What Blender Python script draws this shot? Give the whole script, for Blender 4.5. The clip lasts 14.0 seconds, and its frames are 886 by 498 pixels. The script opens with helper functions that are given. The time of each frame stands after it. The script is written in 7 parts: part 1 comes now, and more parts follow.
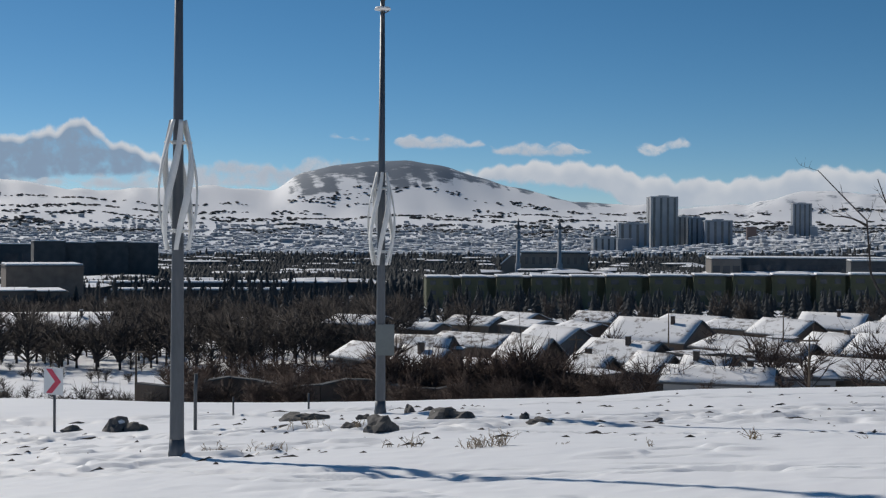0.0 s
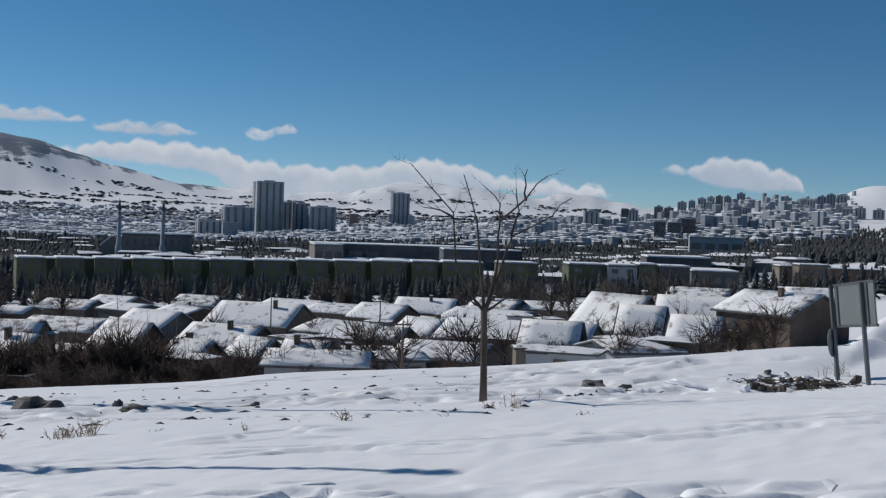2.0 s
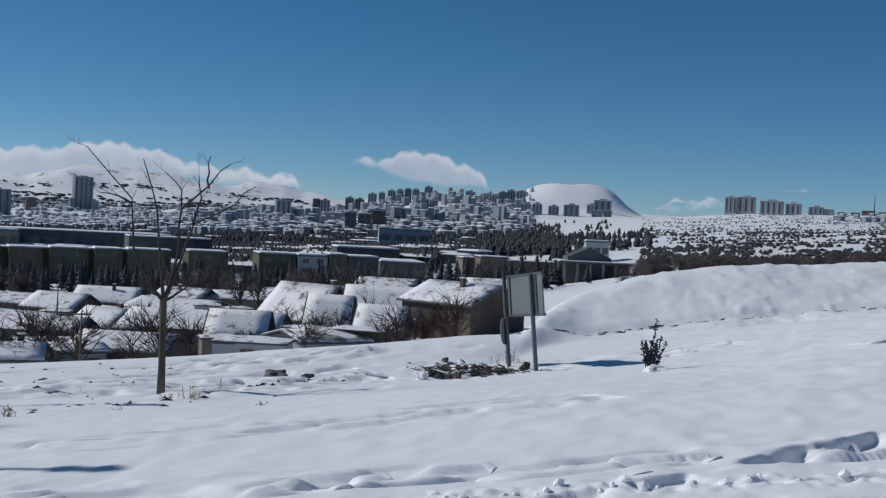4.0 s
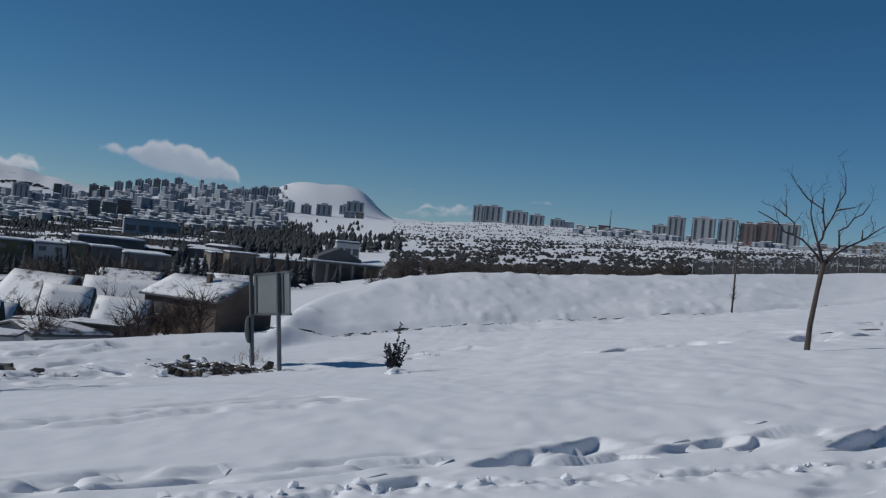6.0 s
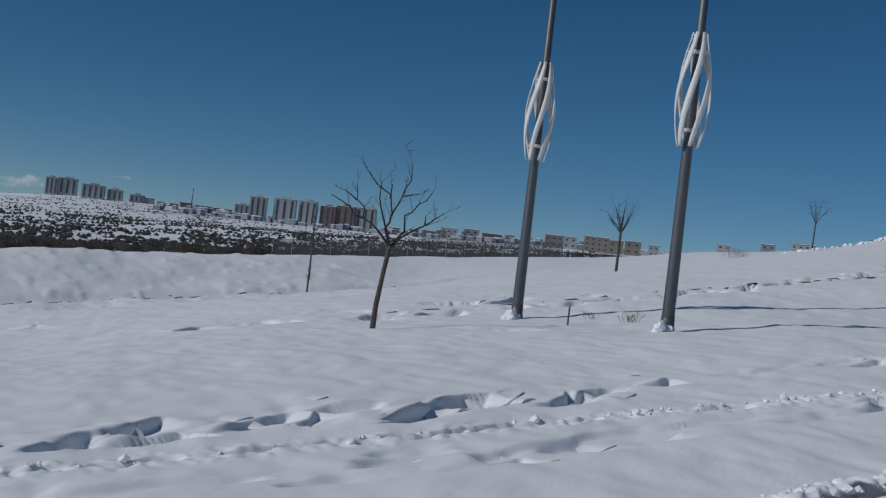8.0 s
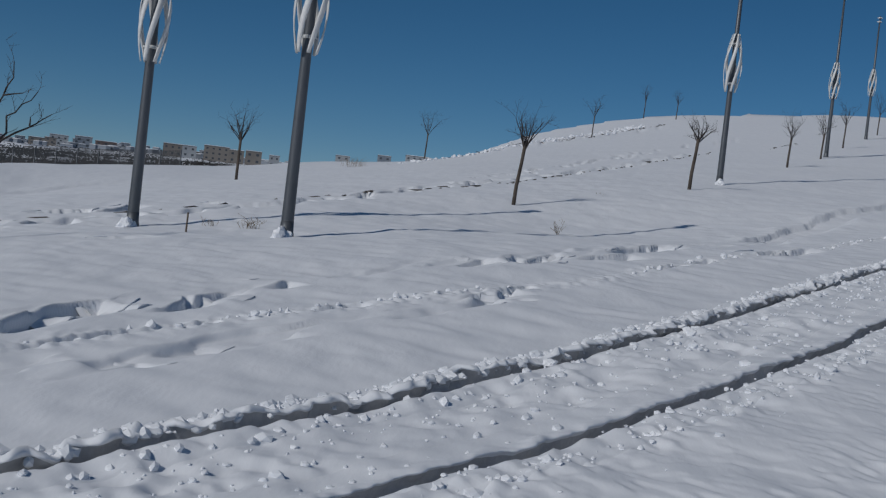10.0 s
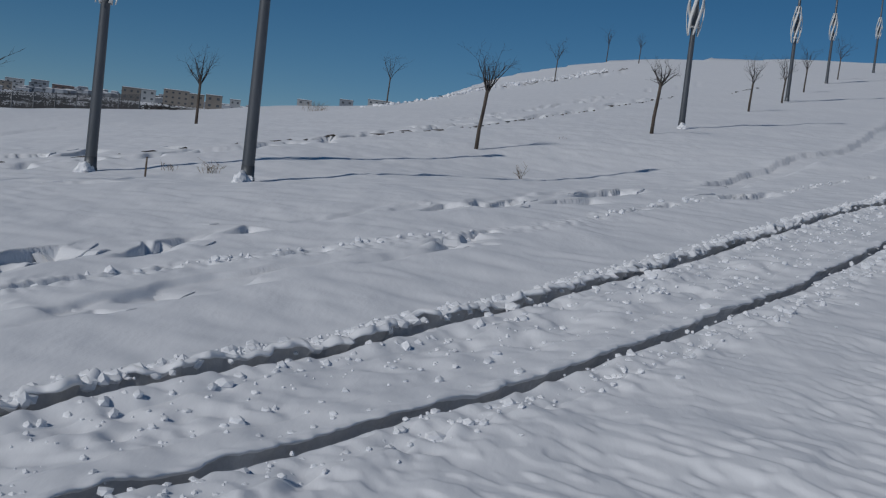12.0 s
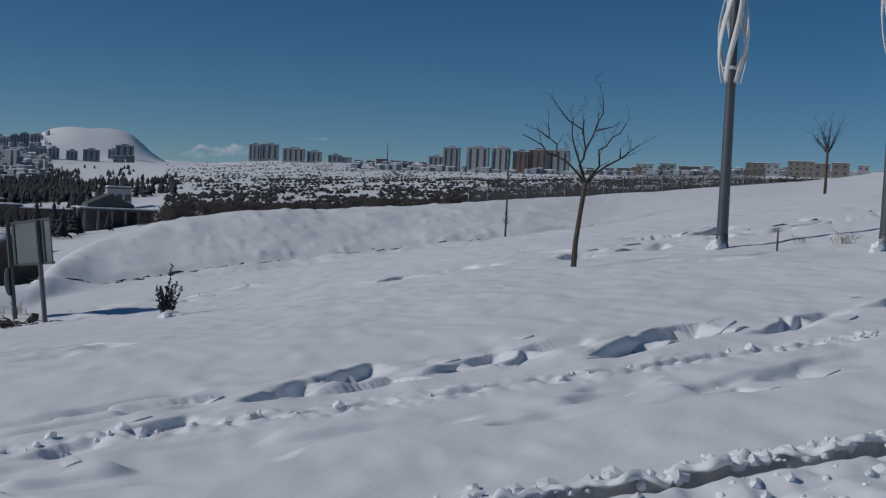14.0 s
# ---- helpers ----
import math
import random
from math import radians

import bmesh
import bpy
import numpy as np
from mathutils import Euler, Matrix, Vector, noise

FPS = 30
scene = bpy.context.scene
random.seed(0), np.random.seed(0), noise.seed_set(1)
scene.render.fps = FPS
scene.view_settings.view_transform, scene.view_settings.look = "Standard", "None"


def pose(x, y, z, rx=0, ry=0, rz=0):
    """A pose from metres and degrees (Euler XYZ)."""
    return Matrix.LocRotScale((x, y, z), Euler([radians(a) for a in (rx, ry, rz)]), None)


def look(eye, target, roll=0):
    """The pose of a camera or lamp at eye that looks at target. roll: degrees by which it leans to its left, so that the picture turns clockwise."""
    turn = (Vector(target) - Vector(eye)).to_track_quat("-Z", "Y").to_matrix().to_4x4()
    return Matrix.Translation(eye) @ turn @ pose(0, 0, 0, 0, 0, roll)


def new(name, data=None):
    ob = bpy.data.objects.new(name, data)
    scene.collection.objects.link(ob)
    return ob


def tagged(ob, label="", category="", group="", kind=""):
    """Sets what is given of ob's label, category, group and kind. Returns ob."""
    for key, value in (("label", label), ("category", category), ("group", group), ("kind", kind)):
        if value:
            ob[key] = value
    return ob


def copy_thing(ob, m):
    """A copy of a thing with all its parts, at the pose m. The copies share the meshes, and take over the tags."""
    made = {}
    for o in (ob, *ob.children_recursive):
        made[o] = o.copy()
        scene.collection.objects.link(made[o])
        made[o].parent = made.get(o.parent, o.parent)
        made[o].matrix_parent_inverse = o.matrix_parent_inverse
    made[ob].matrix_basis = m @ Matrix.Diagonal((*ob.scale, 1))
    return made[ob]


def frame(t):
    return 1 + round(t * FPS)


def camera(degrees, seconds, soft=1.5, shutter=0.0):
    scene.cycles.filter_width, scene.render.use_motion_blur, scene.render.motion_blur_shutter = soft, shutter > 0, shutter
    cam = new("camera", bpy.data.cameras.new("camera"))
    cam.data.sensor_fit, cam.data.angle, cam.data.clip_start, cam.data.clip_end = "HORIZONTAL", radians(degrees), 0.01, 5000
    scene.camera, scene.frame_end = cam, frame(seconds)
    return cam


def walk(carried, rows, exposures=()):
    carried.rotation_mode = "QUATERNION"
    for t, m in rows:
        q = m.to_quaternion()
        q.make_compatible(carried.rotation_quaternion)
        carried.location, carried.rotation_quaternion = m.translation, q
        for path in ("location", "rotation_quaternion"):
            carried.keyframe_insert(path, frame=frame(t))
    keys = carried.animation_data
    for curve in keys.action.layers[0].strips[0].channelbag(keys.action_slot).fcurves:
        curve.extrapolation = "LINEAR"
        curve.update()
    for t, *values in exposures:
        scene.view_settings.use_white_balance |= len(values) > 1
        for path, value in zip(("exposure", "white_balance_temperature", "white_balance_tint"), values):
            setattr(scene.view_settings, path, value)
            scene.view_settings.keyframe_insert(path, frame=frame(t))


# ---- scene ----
# camera: turned by hand on the spot
cam = camera(42.22, 14.0, soft=1.26)
PATH = [
    (0.0, pose(-0.000, 0.000, 1.650, 89.649, -0.350, 0.652)),
    (0.5, pose(0.025, 0.102, 1.651, 88.993, -0.200, -4.227)),
    (1.0, pose(0.053, 0.020, 1.634, 88.827, 0.086, -9.522)),
    (1.5, pose(0.040, -0.087, 1.642, 89.024, -0.845, -13.864)),
    (2.0, pose(0.065, -0.068, 1.672, 89.224, -1.831, -18.863)),
    (2.5, pose(0.102, -0.062, 1.672, 89.327, -2.135, -21.311)),
    (3.0, pose(0.147, -0.075, 1.689, 90.273, -2.003, -25.335)),
    (3.5, pose(0.171, -0.080, 1.683, 89.262, -2.699, -29.907)),
    (4.0, pose(0.191, -0.094, 1.681, 89.330, -2.904, -34.182)),
    (4.2, pose(0.197, -0.101, 1.687, 89.513, -3.321, -35.833)),
    (6.3, pose(0.209, -0.128, 1.706, 89.864, -6.066, -48.223)),
    (6.5, pose(0.207, -0.134, 1.707, 89.514, -6.340, -49.470)),
    (7.0, pose(0.256, -0.145, 1.701, 89.400, -5.954, -54.912)),
    (7.5, pose(0.257, -0.174, 1.708, 91.061, -7.309, -61.608)),
    (8.0, pose(0.257, -0.211, 1.711, 91.469, -6.838, -67.400)),
    (8.2, pose(0.264, -0.225, 1.702, 91.412, -6.659, -70.625)),
    (10.3, pose(0.307, -0.233, 1.649, 88.841, -5.865, -87.580)),
    (10.5, pose(0.321, -0.236, 1.649, 88.619, -5.361, -88.531)),
    (11.0, pose(0.334, -0.246, 1.647, 88.161, -6.127, -91.650)),
    (11.5, pose(0.343, -0.250, 1.644, 87.932, -5.364, -92.757)),
    (12.0, pose(0.341, -0.237, 1.644, 86.653, -6.457, -88.140)),
    (12.5, pose(0.352, -0.206, 1.643, 85.782, -5.958, -77.905)),
    (13.0, pose(0.393, -0.178, 1.644, 86.228, -5.072, -72.555)),
    (13.5, pose(0.397, -0.167, 1.642, 86.922, -3.321, -66.086)),
    (14.0, pose(0.391, -0.143, 1.649, 87.838, -2.812, -57.577)),
]
EXPOSURES = [(0.0, -0.05, 6800, 10), (1.5, -0.06, 6600, 10), (3.0, -0.1, 6350, 10), (4.2, -0.2, 6250, 10), (6.5, -0.58, 6250, 10), (8.2, -0.68, 6250, 10), (10.3, -0.86, 6250, 10), (11.0, -0.9, 6250, 10), (13.5, -0.82, 6250, 10), (14.0, -0.78, 6250, 10)]
walk(cam, PATH, EXPOSURES)

# ---- sky and sun ----
SUN_AZ, SUN_EL = -44.0, 35.0
world = bpy.data.worlds.new("world")
scene.world = world
world.use_nodes = True
wn = world.node_tree.nodes
sky = wn.new("ShaderNodeTexSky")
sky.sky_type = "NISHITA"
sky.sun_disc = False
sky.sun_elevation = radians(SUN_EL)
sky.sun_rotation = radians(SUN_AZ)
sky.altitude = 2500
sky.air_density = 0.8
sky.dust_density = 0.35
sky.ozone_density = 3.2
wn["Background"].inputs["Strength"].default_value = 0.072
tone = wn.new("ShaderNodeHueSaturation")
tone.inputs["Hue"].default_value = 0.491
tone.inputs["Saturation"].default_value = 1.23
world.node_tree.links.new(sky.outputs["Color"], tone.inputs["Color"])
world.node_tree.links.new(tone.outputs["Color"], wn["Background"].inputs["Color"])
sun_data = bpy.data.lights.new("sun", "SUN")
sun_data.energy = 3.2
sun_data.angle = radians(0.55)
sun_data.color = (1.0, 0.95, 0.88)
sun = new("sun", sun_data)
sun.matrix_world = look((-60 * math.sin(radians(44)), 60 * math.cos(radians(44)), 60 * math.tan(radians(35))), (0, 0, 0))


# ---- materials ----
def node_mat(name):
    m = bpy.data.materials.new(name)
    m.use_nodes = True
    nt = m.node_tree
    return m, nt, nt.nodes["Principled BSDF"]


def surface(name, low, high, scale=3.0, rough=0.8, bump=0.15, fine=40.0, metal=0.0, spread=0.0, bump_dist=0.02, streak=(1, 1, 1)):
    """A two-colour weathered surface: broad stains and fine grain, both with relief; spread varies it from piece to piece."""
    m, nt, bsdf = node_mat(name)
    n, l = nt.nodes, nt.links
    co = n.new("ShaderNodeTexCoord")
    mp = n.new("ShaderNodeMapping")
    mp.inputs["Scale"].default_value = streak
    l.new(co.outputs["Object"], mp.inputs["Vector"])
    broad = n.new("ShaderNodeTexNoise")
    broad.inputs["Scale"].default_value = scale
    broad.inputs["Detail"].default_value = 5
    grain = n.new("ShaderNodeTexNoise")
    grain.inputs["Scale"].default_value = fine
    grain.inputs["Detail"].default_value = 3
    for t in (broad, grain):
        l.new(mp.outputs["Vector"], t.inputs["Vector"])
    add = n.new("ShaderNodeMath")
    add.operation = "MULTIPLY_ADD"
    add.inputs[1].default_value = 0.35
    l.new(grain.outputs["Fac"], add.inputs[0])
    l.new(broad.outputs["Fac"], add.inputs[2])
    ramp = n.new("ShaderNodeMapRange")
    ramp.inputs["From Min"].default_value, ramp.inputs["From Max"].default_value = 0.45, 0.9
    if spread:
        info = n.new("ShaderNodeObjectInfo")
        sp = n.new("ShaderNodeMath")
        sp.operation = "MULTIPLY_ADD"
        sp.inputs[1].default_value = spread
        l.new(info.outputs["Random"], sp.inputs[0])
        l.new(add.outputs[0], sp.inputs[2])
        l.new(sp.outputs[0], ramp.inputs["Value"])
    else:
        l.new(add.outputs[0], ramp.inputs["Value"])
    mix = n.new("ShaderNodeMix")
    mix.data_type = "RGBA"
    mix.inputs["A"].default_value, mix.inputs["B"].default_value = (*low, 1), (*high, 1)
    l.new(ramp.outputs[0], mix.inputs["Factor"])
    l.new(mix.outputs["Result"], bsdf.inputs["Base Color"])
    bsdf.inputs["Roughness"].default_value = rough
    bsdf.inputs["Metallic"].default_value = metal
    if bump:
        b = n.new("ShaderNodeBump")
        b.inputs["Strength"].default_value, b.inputs["Distance"].default_value = bump, bump_dist
        l.new(add.outputs[0], b.inputs["Height"])
        l.new(b.outputs["Normal"], bsdf.inputs["Normal"])
    return m


def ground_material():
    """Snow with wind ripples, and scrub and woods, tinted with distance haze, showing through where 'cover' says so."""
    m, nt, bsdf = node_mat("snow_ground")
    n, l = nt.nodes, nt.links
    geo = n.new("ShaderNodeNewGeometry")
    drift = n.new("ShaderNodeTexNoise")
    drift.inputs["Scale"].default_value, drift.inputs["Detail"].default_value = 0.9, 6
    mp = n.new("ShaderNodeMapping")
    mp.inputs["Rotation"].default_value = (0, 0, radians(40))
    mp.inputs["Scale"].default_value = (1.0, 2.6, 1.0)
    l.new(geo.outputs["Position"], mp.inputs["Vector"])
    l.new(mp.outputs["Vector"], drift.inputs["Vector"])
    grit = n.new("ShaderNodeTexNoise")
    grit.inputs["Scale"].default_value, grit.inputs["Detail"].default_value = 14, 4
    l.new(geo.outputs["Position"], grit.inputs["Vector"])
    snow = n.new("ShaderNodeMix")
    snow.data_type = "RGBA"
    snow.inputs["A"].default_value, snow.inputs["B"].default_value = (0.78, 0.80, 0.83, 1), (0.88, 0.89, 0.91, 1)
    l.new(drift.outputs["Fac"], snow.inputs["Factor"])
    patch = n.new("ShaderNodeTexNoise")
    patch.inputs["Scale"].default_value, patch.inputs["Detail"].default_value = 0.012, 10
    patch.inputs["Roughness"].default_value = 0.68
    mp2 = n.new("ShaderNodeMapping")
    mp2.inputs["Scale"].default_value = (1.0, 1.0, 3.0)
    l.new(geo.outputs["Position"], mp2.inputs["Vector"])
    l.new(mp2.outputs["Vector"], patch.inputs["Vector"])
    att = n.new("ShaderNodeAttribute")
    att.attribute_name = "cover"
    add = n.new("ShaderNodeMath")
    add.operation = "ADD"
    l.new(patch.outputs["Fac"], add.inputs[0])
    l.new(att.outputs["Fac"], add.inputs[1])
    edge = n.new("ShaderNodeMapRange")
    edge.inputs["From Min"].default_value, edge.inputs["From Max"].default_value = 0.92, 1.06
    l.new(add.outputs[0], edge.inputs["Value"])
    # scrub is lightened towards blue, with distance haze mixed into its colour
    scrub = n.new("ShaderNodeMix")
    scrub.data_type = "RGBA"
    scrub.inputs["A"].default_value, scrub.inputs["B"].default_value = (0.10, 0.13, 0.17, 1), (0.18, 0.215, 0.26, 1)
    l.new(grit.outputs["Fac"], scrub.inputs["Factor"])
    mix = n.new("ShaderNodeMix")
    mix.data_type = "RGBA"
    l.new(edge.outputs[0], mix.inputs["Factor"])
    l.new(snow.outputs["Result"], mix.inputs["A"])
    l.new(scrub.outputs["Result"], mix.inputs["B"])
    l.new(mix.outputs["Result"], bsdf.inputs["Base Color"])
    bsdf.inputs["Roughness"].default_value = 0.65
    bsdf.inputs["Specular IOR Level"].default_value = 0.25
    h = n.new("ShaderNodeMath")
    h.operation = "MULTIPLY_ADD"
    h.inputs[1].default_value = 0.014
    l.new(grit.outputs["Fac"], h.inputs[0])
    l.new(drift.outputs["Fac"], h.inputs[2])
    b = n.new("ShaderNodeBump")
    b.inputs["Strength"].default_value, b.inputs["Distance"].default_value = 0.30, 0.10
    l.new(h.outputs[0], b.inputs["Height"])
    l.new(b.outputs["Normal"], bsdf.inputs["Normal"])
    return m


SNOW_GROUND = ground_material()
SNOW = surface("snow", (0.78, 0.80, 0.83), (0.88, 0.89, 0.91), 1.5, 0.7, 0.3, 12, bump_dist=0.05)
# packed snow for the ruts, its grey deepened to paint in their shade
PACKED_SHADE_SNOW = surface("packed_snow_with_painted_shade", (0.42, 0.43, 0.45), (0.60, 0.61, 0.63), 5.0, 0.6, 0.3, 40)
STEEL = surface("galvanised_steel", (0.09, 0.10, 0.11), (0.15, 0.16, 0.175), 2.0, 0.5, 0.05, 30, metal=0.55, streak=(1, 1, 0.2))
DARK_STEEL = surface("dark_painted_steel", (0.05, 0.06, 0.07), (0.09, 0.10, 0.11), 2.0, 0.5, 0.05, 30)
WHITE_PAINT = surface("white_painted_strip", (0.62, 0.62, 0.60), (0.80, 0.80, 0.78), 2.5, 0.5, 0.05, 25)
GREY_PANEL = surface("grey_sign_back", (0.12, 0.14, 0.14), (0.17, 0.195, 0.195), 1.5, 0.5, 0.05, 20)
WHITE_SIGN = surface("white_sign", (0.62, 0.63, 0.64), (0.74, 0.75, 0.75), 2.0, 0.5, 0.03, 20)
RED_SIGN = surface("red_sign_film", (0.50, 0.03, 0.07), (0.62, 0.05, 0.10), 3.0, 0.4, 0.02, 20)
BARK = surface("grey_brown_bark", (0.05, 0.04, 0.032), (0.13, 0.105, 0.085), 6.0, 0.9, 0.5, 60, streak=(1, 1, 0.25))
SCRUB = surface("dark_scrub", (0.026, 0.028, 0.029), (0.065, 0.066, 0.066), 0.3, 0.95, 0.2, 4)
TWIG = surface("dark_twig", (0.028, 0.024, 0.023), (0.072, 0.060, 0.054), 8.0, 0.9, 0.2, 60)
RUST_TWIG = surface("rusty_brown_twigs", (0.034, 0.024, 0.021), (0.078, 0.052, 0.043), 2.0, 0.95, 0.2, 20)
DRY_GRASS = surface("dry_grass", (0.20, 0.15, 0.10), (0.36, 0.29, 0.20), 4.0, 0.9, 0.1, 30)
EVERGREEN = surface("dark_evergreen", (0.026, 0.031, 0.035), (0.058, 0.066, 0.070), 0.6, 0.9, 0.2, 6)
ROCK = surface("grey_rock", (0.065, 0.062, 0.06), (0.16, 0.152, 0.145), 3.0, 0.9, 0.6, 25)
EARTH = surface("frozen_earth", (0.06, 0.05, 0.042), (0.14, 0.115, 0.095), 4.0, 0.95, 0.6, 30)
BROWN_WALL = surface("brown_brick_render", (0.075, 0.055, 0.045), (0.13, 0.10, 0.08), 0.7, 0.9, 0.2, 9, spread=0.25)
BEIGE_WALL = surface("beige_render", (0.11, 0.092, 0.078), (0.18, 0.152, 0.128), 0.5, 0.9, 0.15, 8, spread=0.25)
GREEN_WALL = surface("olive_render", (0.06, 0.067, 0.04), (0.105, 0.112, 0.068), 0.2, 0.9, 0.1, 4, spread=0.2)
DARK_WALL = surface("dark_wall", (0.060, 0.066, 0.072), (0.105, 0.11, 0.115), 0.3, 0.9, 0.1, 5)
GREY_WALL = surface("grey_concrete", (0.24, 0.26, 0.28), (0.36, 0.38, 0.40), 0.05, 0.85, 0.05, 1.5, spread=0.35)
SLATE_WALL = surface("blue_grey_cladding", (0.16, 0.19, 0.23), (0.25, 0.28, 0.32), 0.06, 0.7, 0.05, 1.5, spread=0.3)
SAND_WALL = surface("sand_coloured_render", (0.14, 0.125, 0.115), (0.22, 0.20, 0.18), 0.06, 0.85, 0.05, 1.5, spread=0.3)
RED_WALL = surface("red_brown_cladding", (0.125, 0.09, 0.082), (0.20, 0.145, 0.132), 0.06, 0.85, 0.05, 1.5, spread=0.3)
GLASS_DARK = surface("dark_window_glass", (0.05, 0.058, 0.07), (0.10, 0.11, 0.125), 0.2, 0.15, 0.0, 2)
TIMBER = surface("weathered_timber", (0.10, 0.075, 0.055), (0.18, 0.14, 0.105), 2.0, 0.85, 0.2, 25, streak=(1, 1, 0.2))


def patchy_roof():
    """Thin snow on a roof, worn through to dark tiles in places."""
    m, nt, bsdf = node_mat("patchy_roof_snow")
    n, l = nt.nodes, nt.links
    co = n.new("ShaderNodeTexCoord")
    info = n.new("ShaderNodeObjectInfo")
    t = n.new("ShaderNodeTexNoise")
    t.inputs["Scale"].default_value, t.inputs["Detail"].default_value, t.inputs["Roughness"].default_value = 0.9, 7, 0.7
    l.new(co.outputs["Object"], t.inputs["Vector"])
    add = n.new("ShaderNodeMath")
    add.operation = "MULTIPLY_ADD"
    add.inputs[1].default_value = 0.14
    l.new(info.outputs["Random"], add.inputs[0])
    l.new(t.outputs["Fac"], add.inputs[2])
    e = n.new("ShaderNodeMapRange")
    e.inputs["From Min"].default_value, e.inputs["From Max"].default_value = 0.60, 0.72
    l.new(add.outputs[0], e.inputs["Value"])
    mix = n.new("ShaderNodeMix")
    mix.data_type = "RGBA"
    mix.inputs["A"].default_value, mix.inputs["B"].default_value = (0.80, 0.81, 0.83, 1), (0.15, 0.13, 0.12, 1)
    l.new(e.outputs[0], mix.inputs["Factor"])
    l.new(mix.outputs["Result"], bsdf.inputs["Base Color"])
    bsdf.inputs["Roughness"].default_value = 0.75
    b = n.new("ShaderNodeBump")
    b.inputs["Strength"].default_value, b.inputs["Distance"].default_value = 0.3, 0.08
    l.new(t.outputs["Fac"], b.inputs["Height"])
    l.new(b.outputs["Normal"], bsdf.inputs["Normal"])
    return m


ROOF_SNOW = patchy_roof()


# ---- mesh helpers ----
def mesh_from(name, bm, mats):
    me = bpy.data.meshes.new(name)
    bm.to_mesh(me)
    bm.free()
    for m in mats if isinstance(mats, (list, tuple)) else [mats]:
        me.materials.append(m)
    return me


def part(name, bm, mats, parent=None, label="", at=None):
    ob = new(name, mesh_from(name, bm, mats))
    if at is not None:
        ob.matrix_basis = at
    if parent is not None:
        ob.parent = parent
    return tagged(ob, label) if label else ob


def thing(name, m, label, category, group="", kind=""):
    ob = new(name)
    ob.empty_display_size = 0.3
    ob.matrix_basis = m
    return tagged(ob, label, category, group, kind)


def add_box(bm, x0, x1, y0, y1, z0, z1, bevel=0.0, slot=0):
    vs = [bm.verts.new(p) for p in ((x0, y0, z0), (x1, y0, z0), (x1, y1, z0), (x0, y1, z0), (x0, y0, z1), (x1, y0, z1), (x1, y1, z1), (x0, y1, z1))]
    fs = [bm.faces.new([vs[i] for i in q]) for q in ((3, 2, 1, 0), (4, 5, 6, 7), (0, 1, 5, 4), (1, 2, 6, 5), (2, 3, 7, 6), (3, 0, 4, 7))]
    for f in fs:
        f.material_index = slot
    if bevel:
        bmesh.ops.bevel(bm, geom=list({e for f in fs for e in f.edges}), offset=bevel, segments=2, affect="EDGES", profile=0.6)
    return bm


def box(x0, x1, y0, y1, z0, z1, bevel=0.0):
    return add_box(bmesh.new(), x0, x1, y0, y1, z0, z1, bevel)


def add_tube(bm, pts, radii, sides=8, cap=True, slot=0):
    """A tapered tube along points."""
    pts = [Vector(p) for p in pts]
    rings = []
    for i, p in enumerate(pts):
        d = (pts[min(i + 1, len(pts) - 1)] - pts[max(i - 1, 0)]).normalized()
        a = d.cross(Vector((0.31, 0.95, 0.05)))
        if a.length < 0.05:
            a = d.cross(Vector((1, 0, 0)))
        a.normalize()
        b = d.cross(a)
        rings.append([bm.verts.new(p + (a * math.cos(k * math.tau / sides) + b * math.sin(k * math.tau / sides)) * radii[i]) for k in range(sides)])
    for r0, r1 in zip(rings, rings[1:]):
        for k in range(sides):
            f = bm.faces.new((r0[k], r0[(k + 1) % sides], r1[(k + 1) % sides], r1[k]))
            f.smooth, f.material_index = True, slot
    if cap and sides > 2:
        for r in (rings[0][::-1], rings[-1]):
            bm.faces.new(r).material_index = slot
    return bm


def tube(pts, radii, sides=8):
    return add_tube(bmesh.new(), pts, radii, sides)


def lump(rng, rx, ry, rz, rough=0.25, subdiv=2, sink=0.3):
    """An irregular stone or clod that sits sunk into the snow."""
    bm = bmesh.new()
    bmesh.ops.create_icosphere(bm, subdivisions=subdiv, radius=1)
    off = Vector((rng.uniform(-50, 50), rng.uniform(-50, 50), rng.uniform(-50, 50)))
    for v in bm.verts:
        k = 1 + rough * noise.noise(v.co * 1.3 + off) * 1.6 + rough * 0.5 * noise.noise(v.co * 3.1 + off)
        v.co = Vector((v.co.x * rx * k, v.co.y * ry * k, max(v.co.z * rz * k, -sink * rz)))
    return bm


# ---- the lie of the land ----
def smooth(a, b, v):
    t = np.clip((v - a) / (b - a), 0, 1)
    return t * t * (3 - 2 * t)


EDGE_AZ = [-75, -22, -9, 3, 14, 20, 26, 32, 36, 38.5, 39.3, 40, 41, 42.3, 44.3, 48, 52, 61, 67, 72, 76, 80, 85, 87, 91, 96, 99, 108, 150]
EDGE_EL = [-7, -7.6, -8.2, -8.0, -7.2, -6.85, -6.2, -5.5, -5.0, -4.75, -4.1, -3.4, -2.7, -2.15, -1.5, -0.85, -0.5, 0.4, 1.05, 1.6, 2.08, 2.8, 3.45, 3.95, 5.6, 6.82, 7.2, 7.75, 8.2]
EDGE_R = [36, 34, 31, 30, 29, 29, 29, 29, 29, 30, 32, 33.5, 35, 36.5, 38, 40, 42, 48, 56, 64, 72, 80, 84, 90, 112, 124, 126, 134, 140]
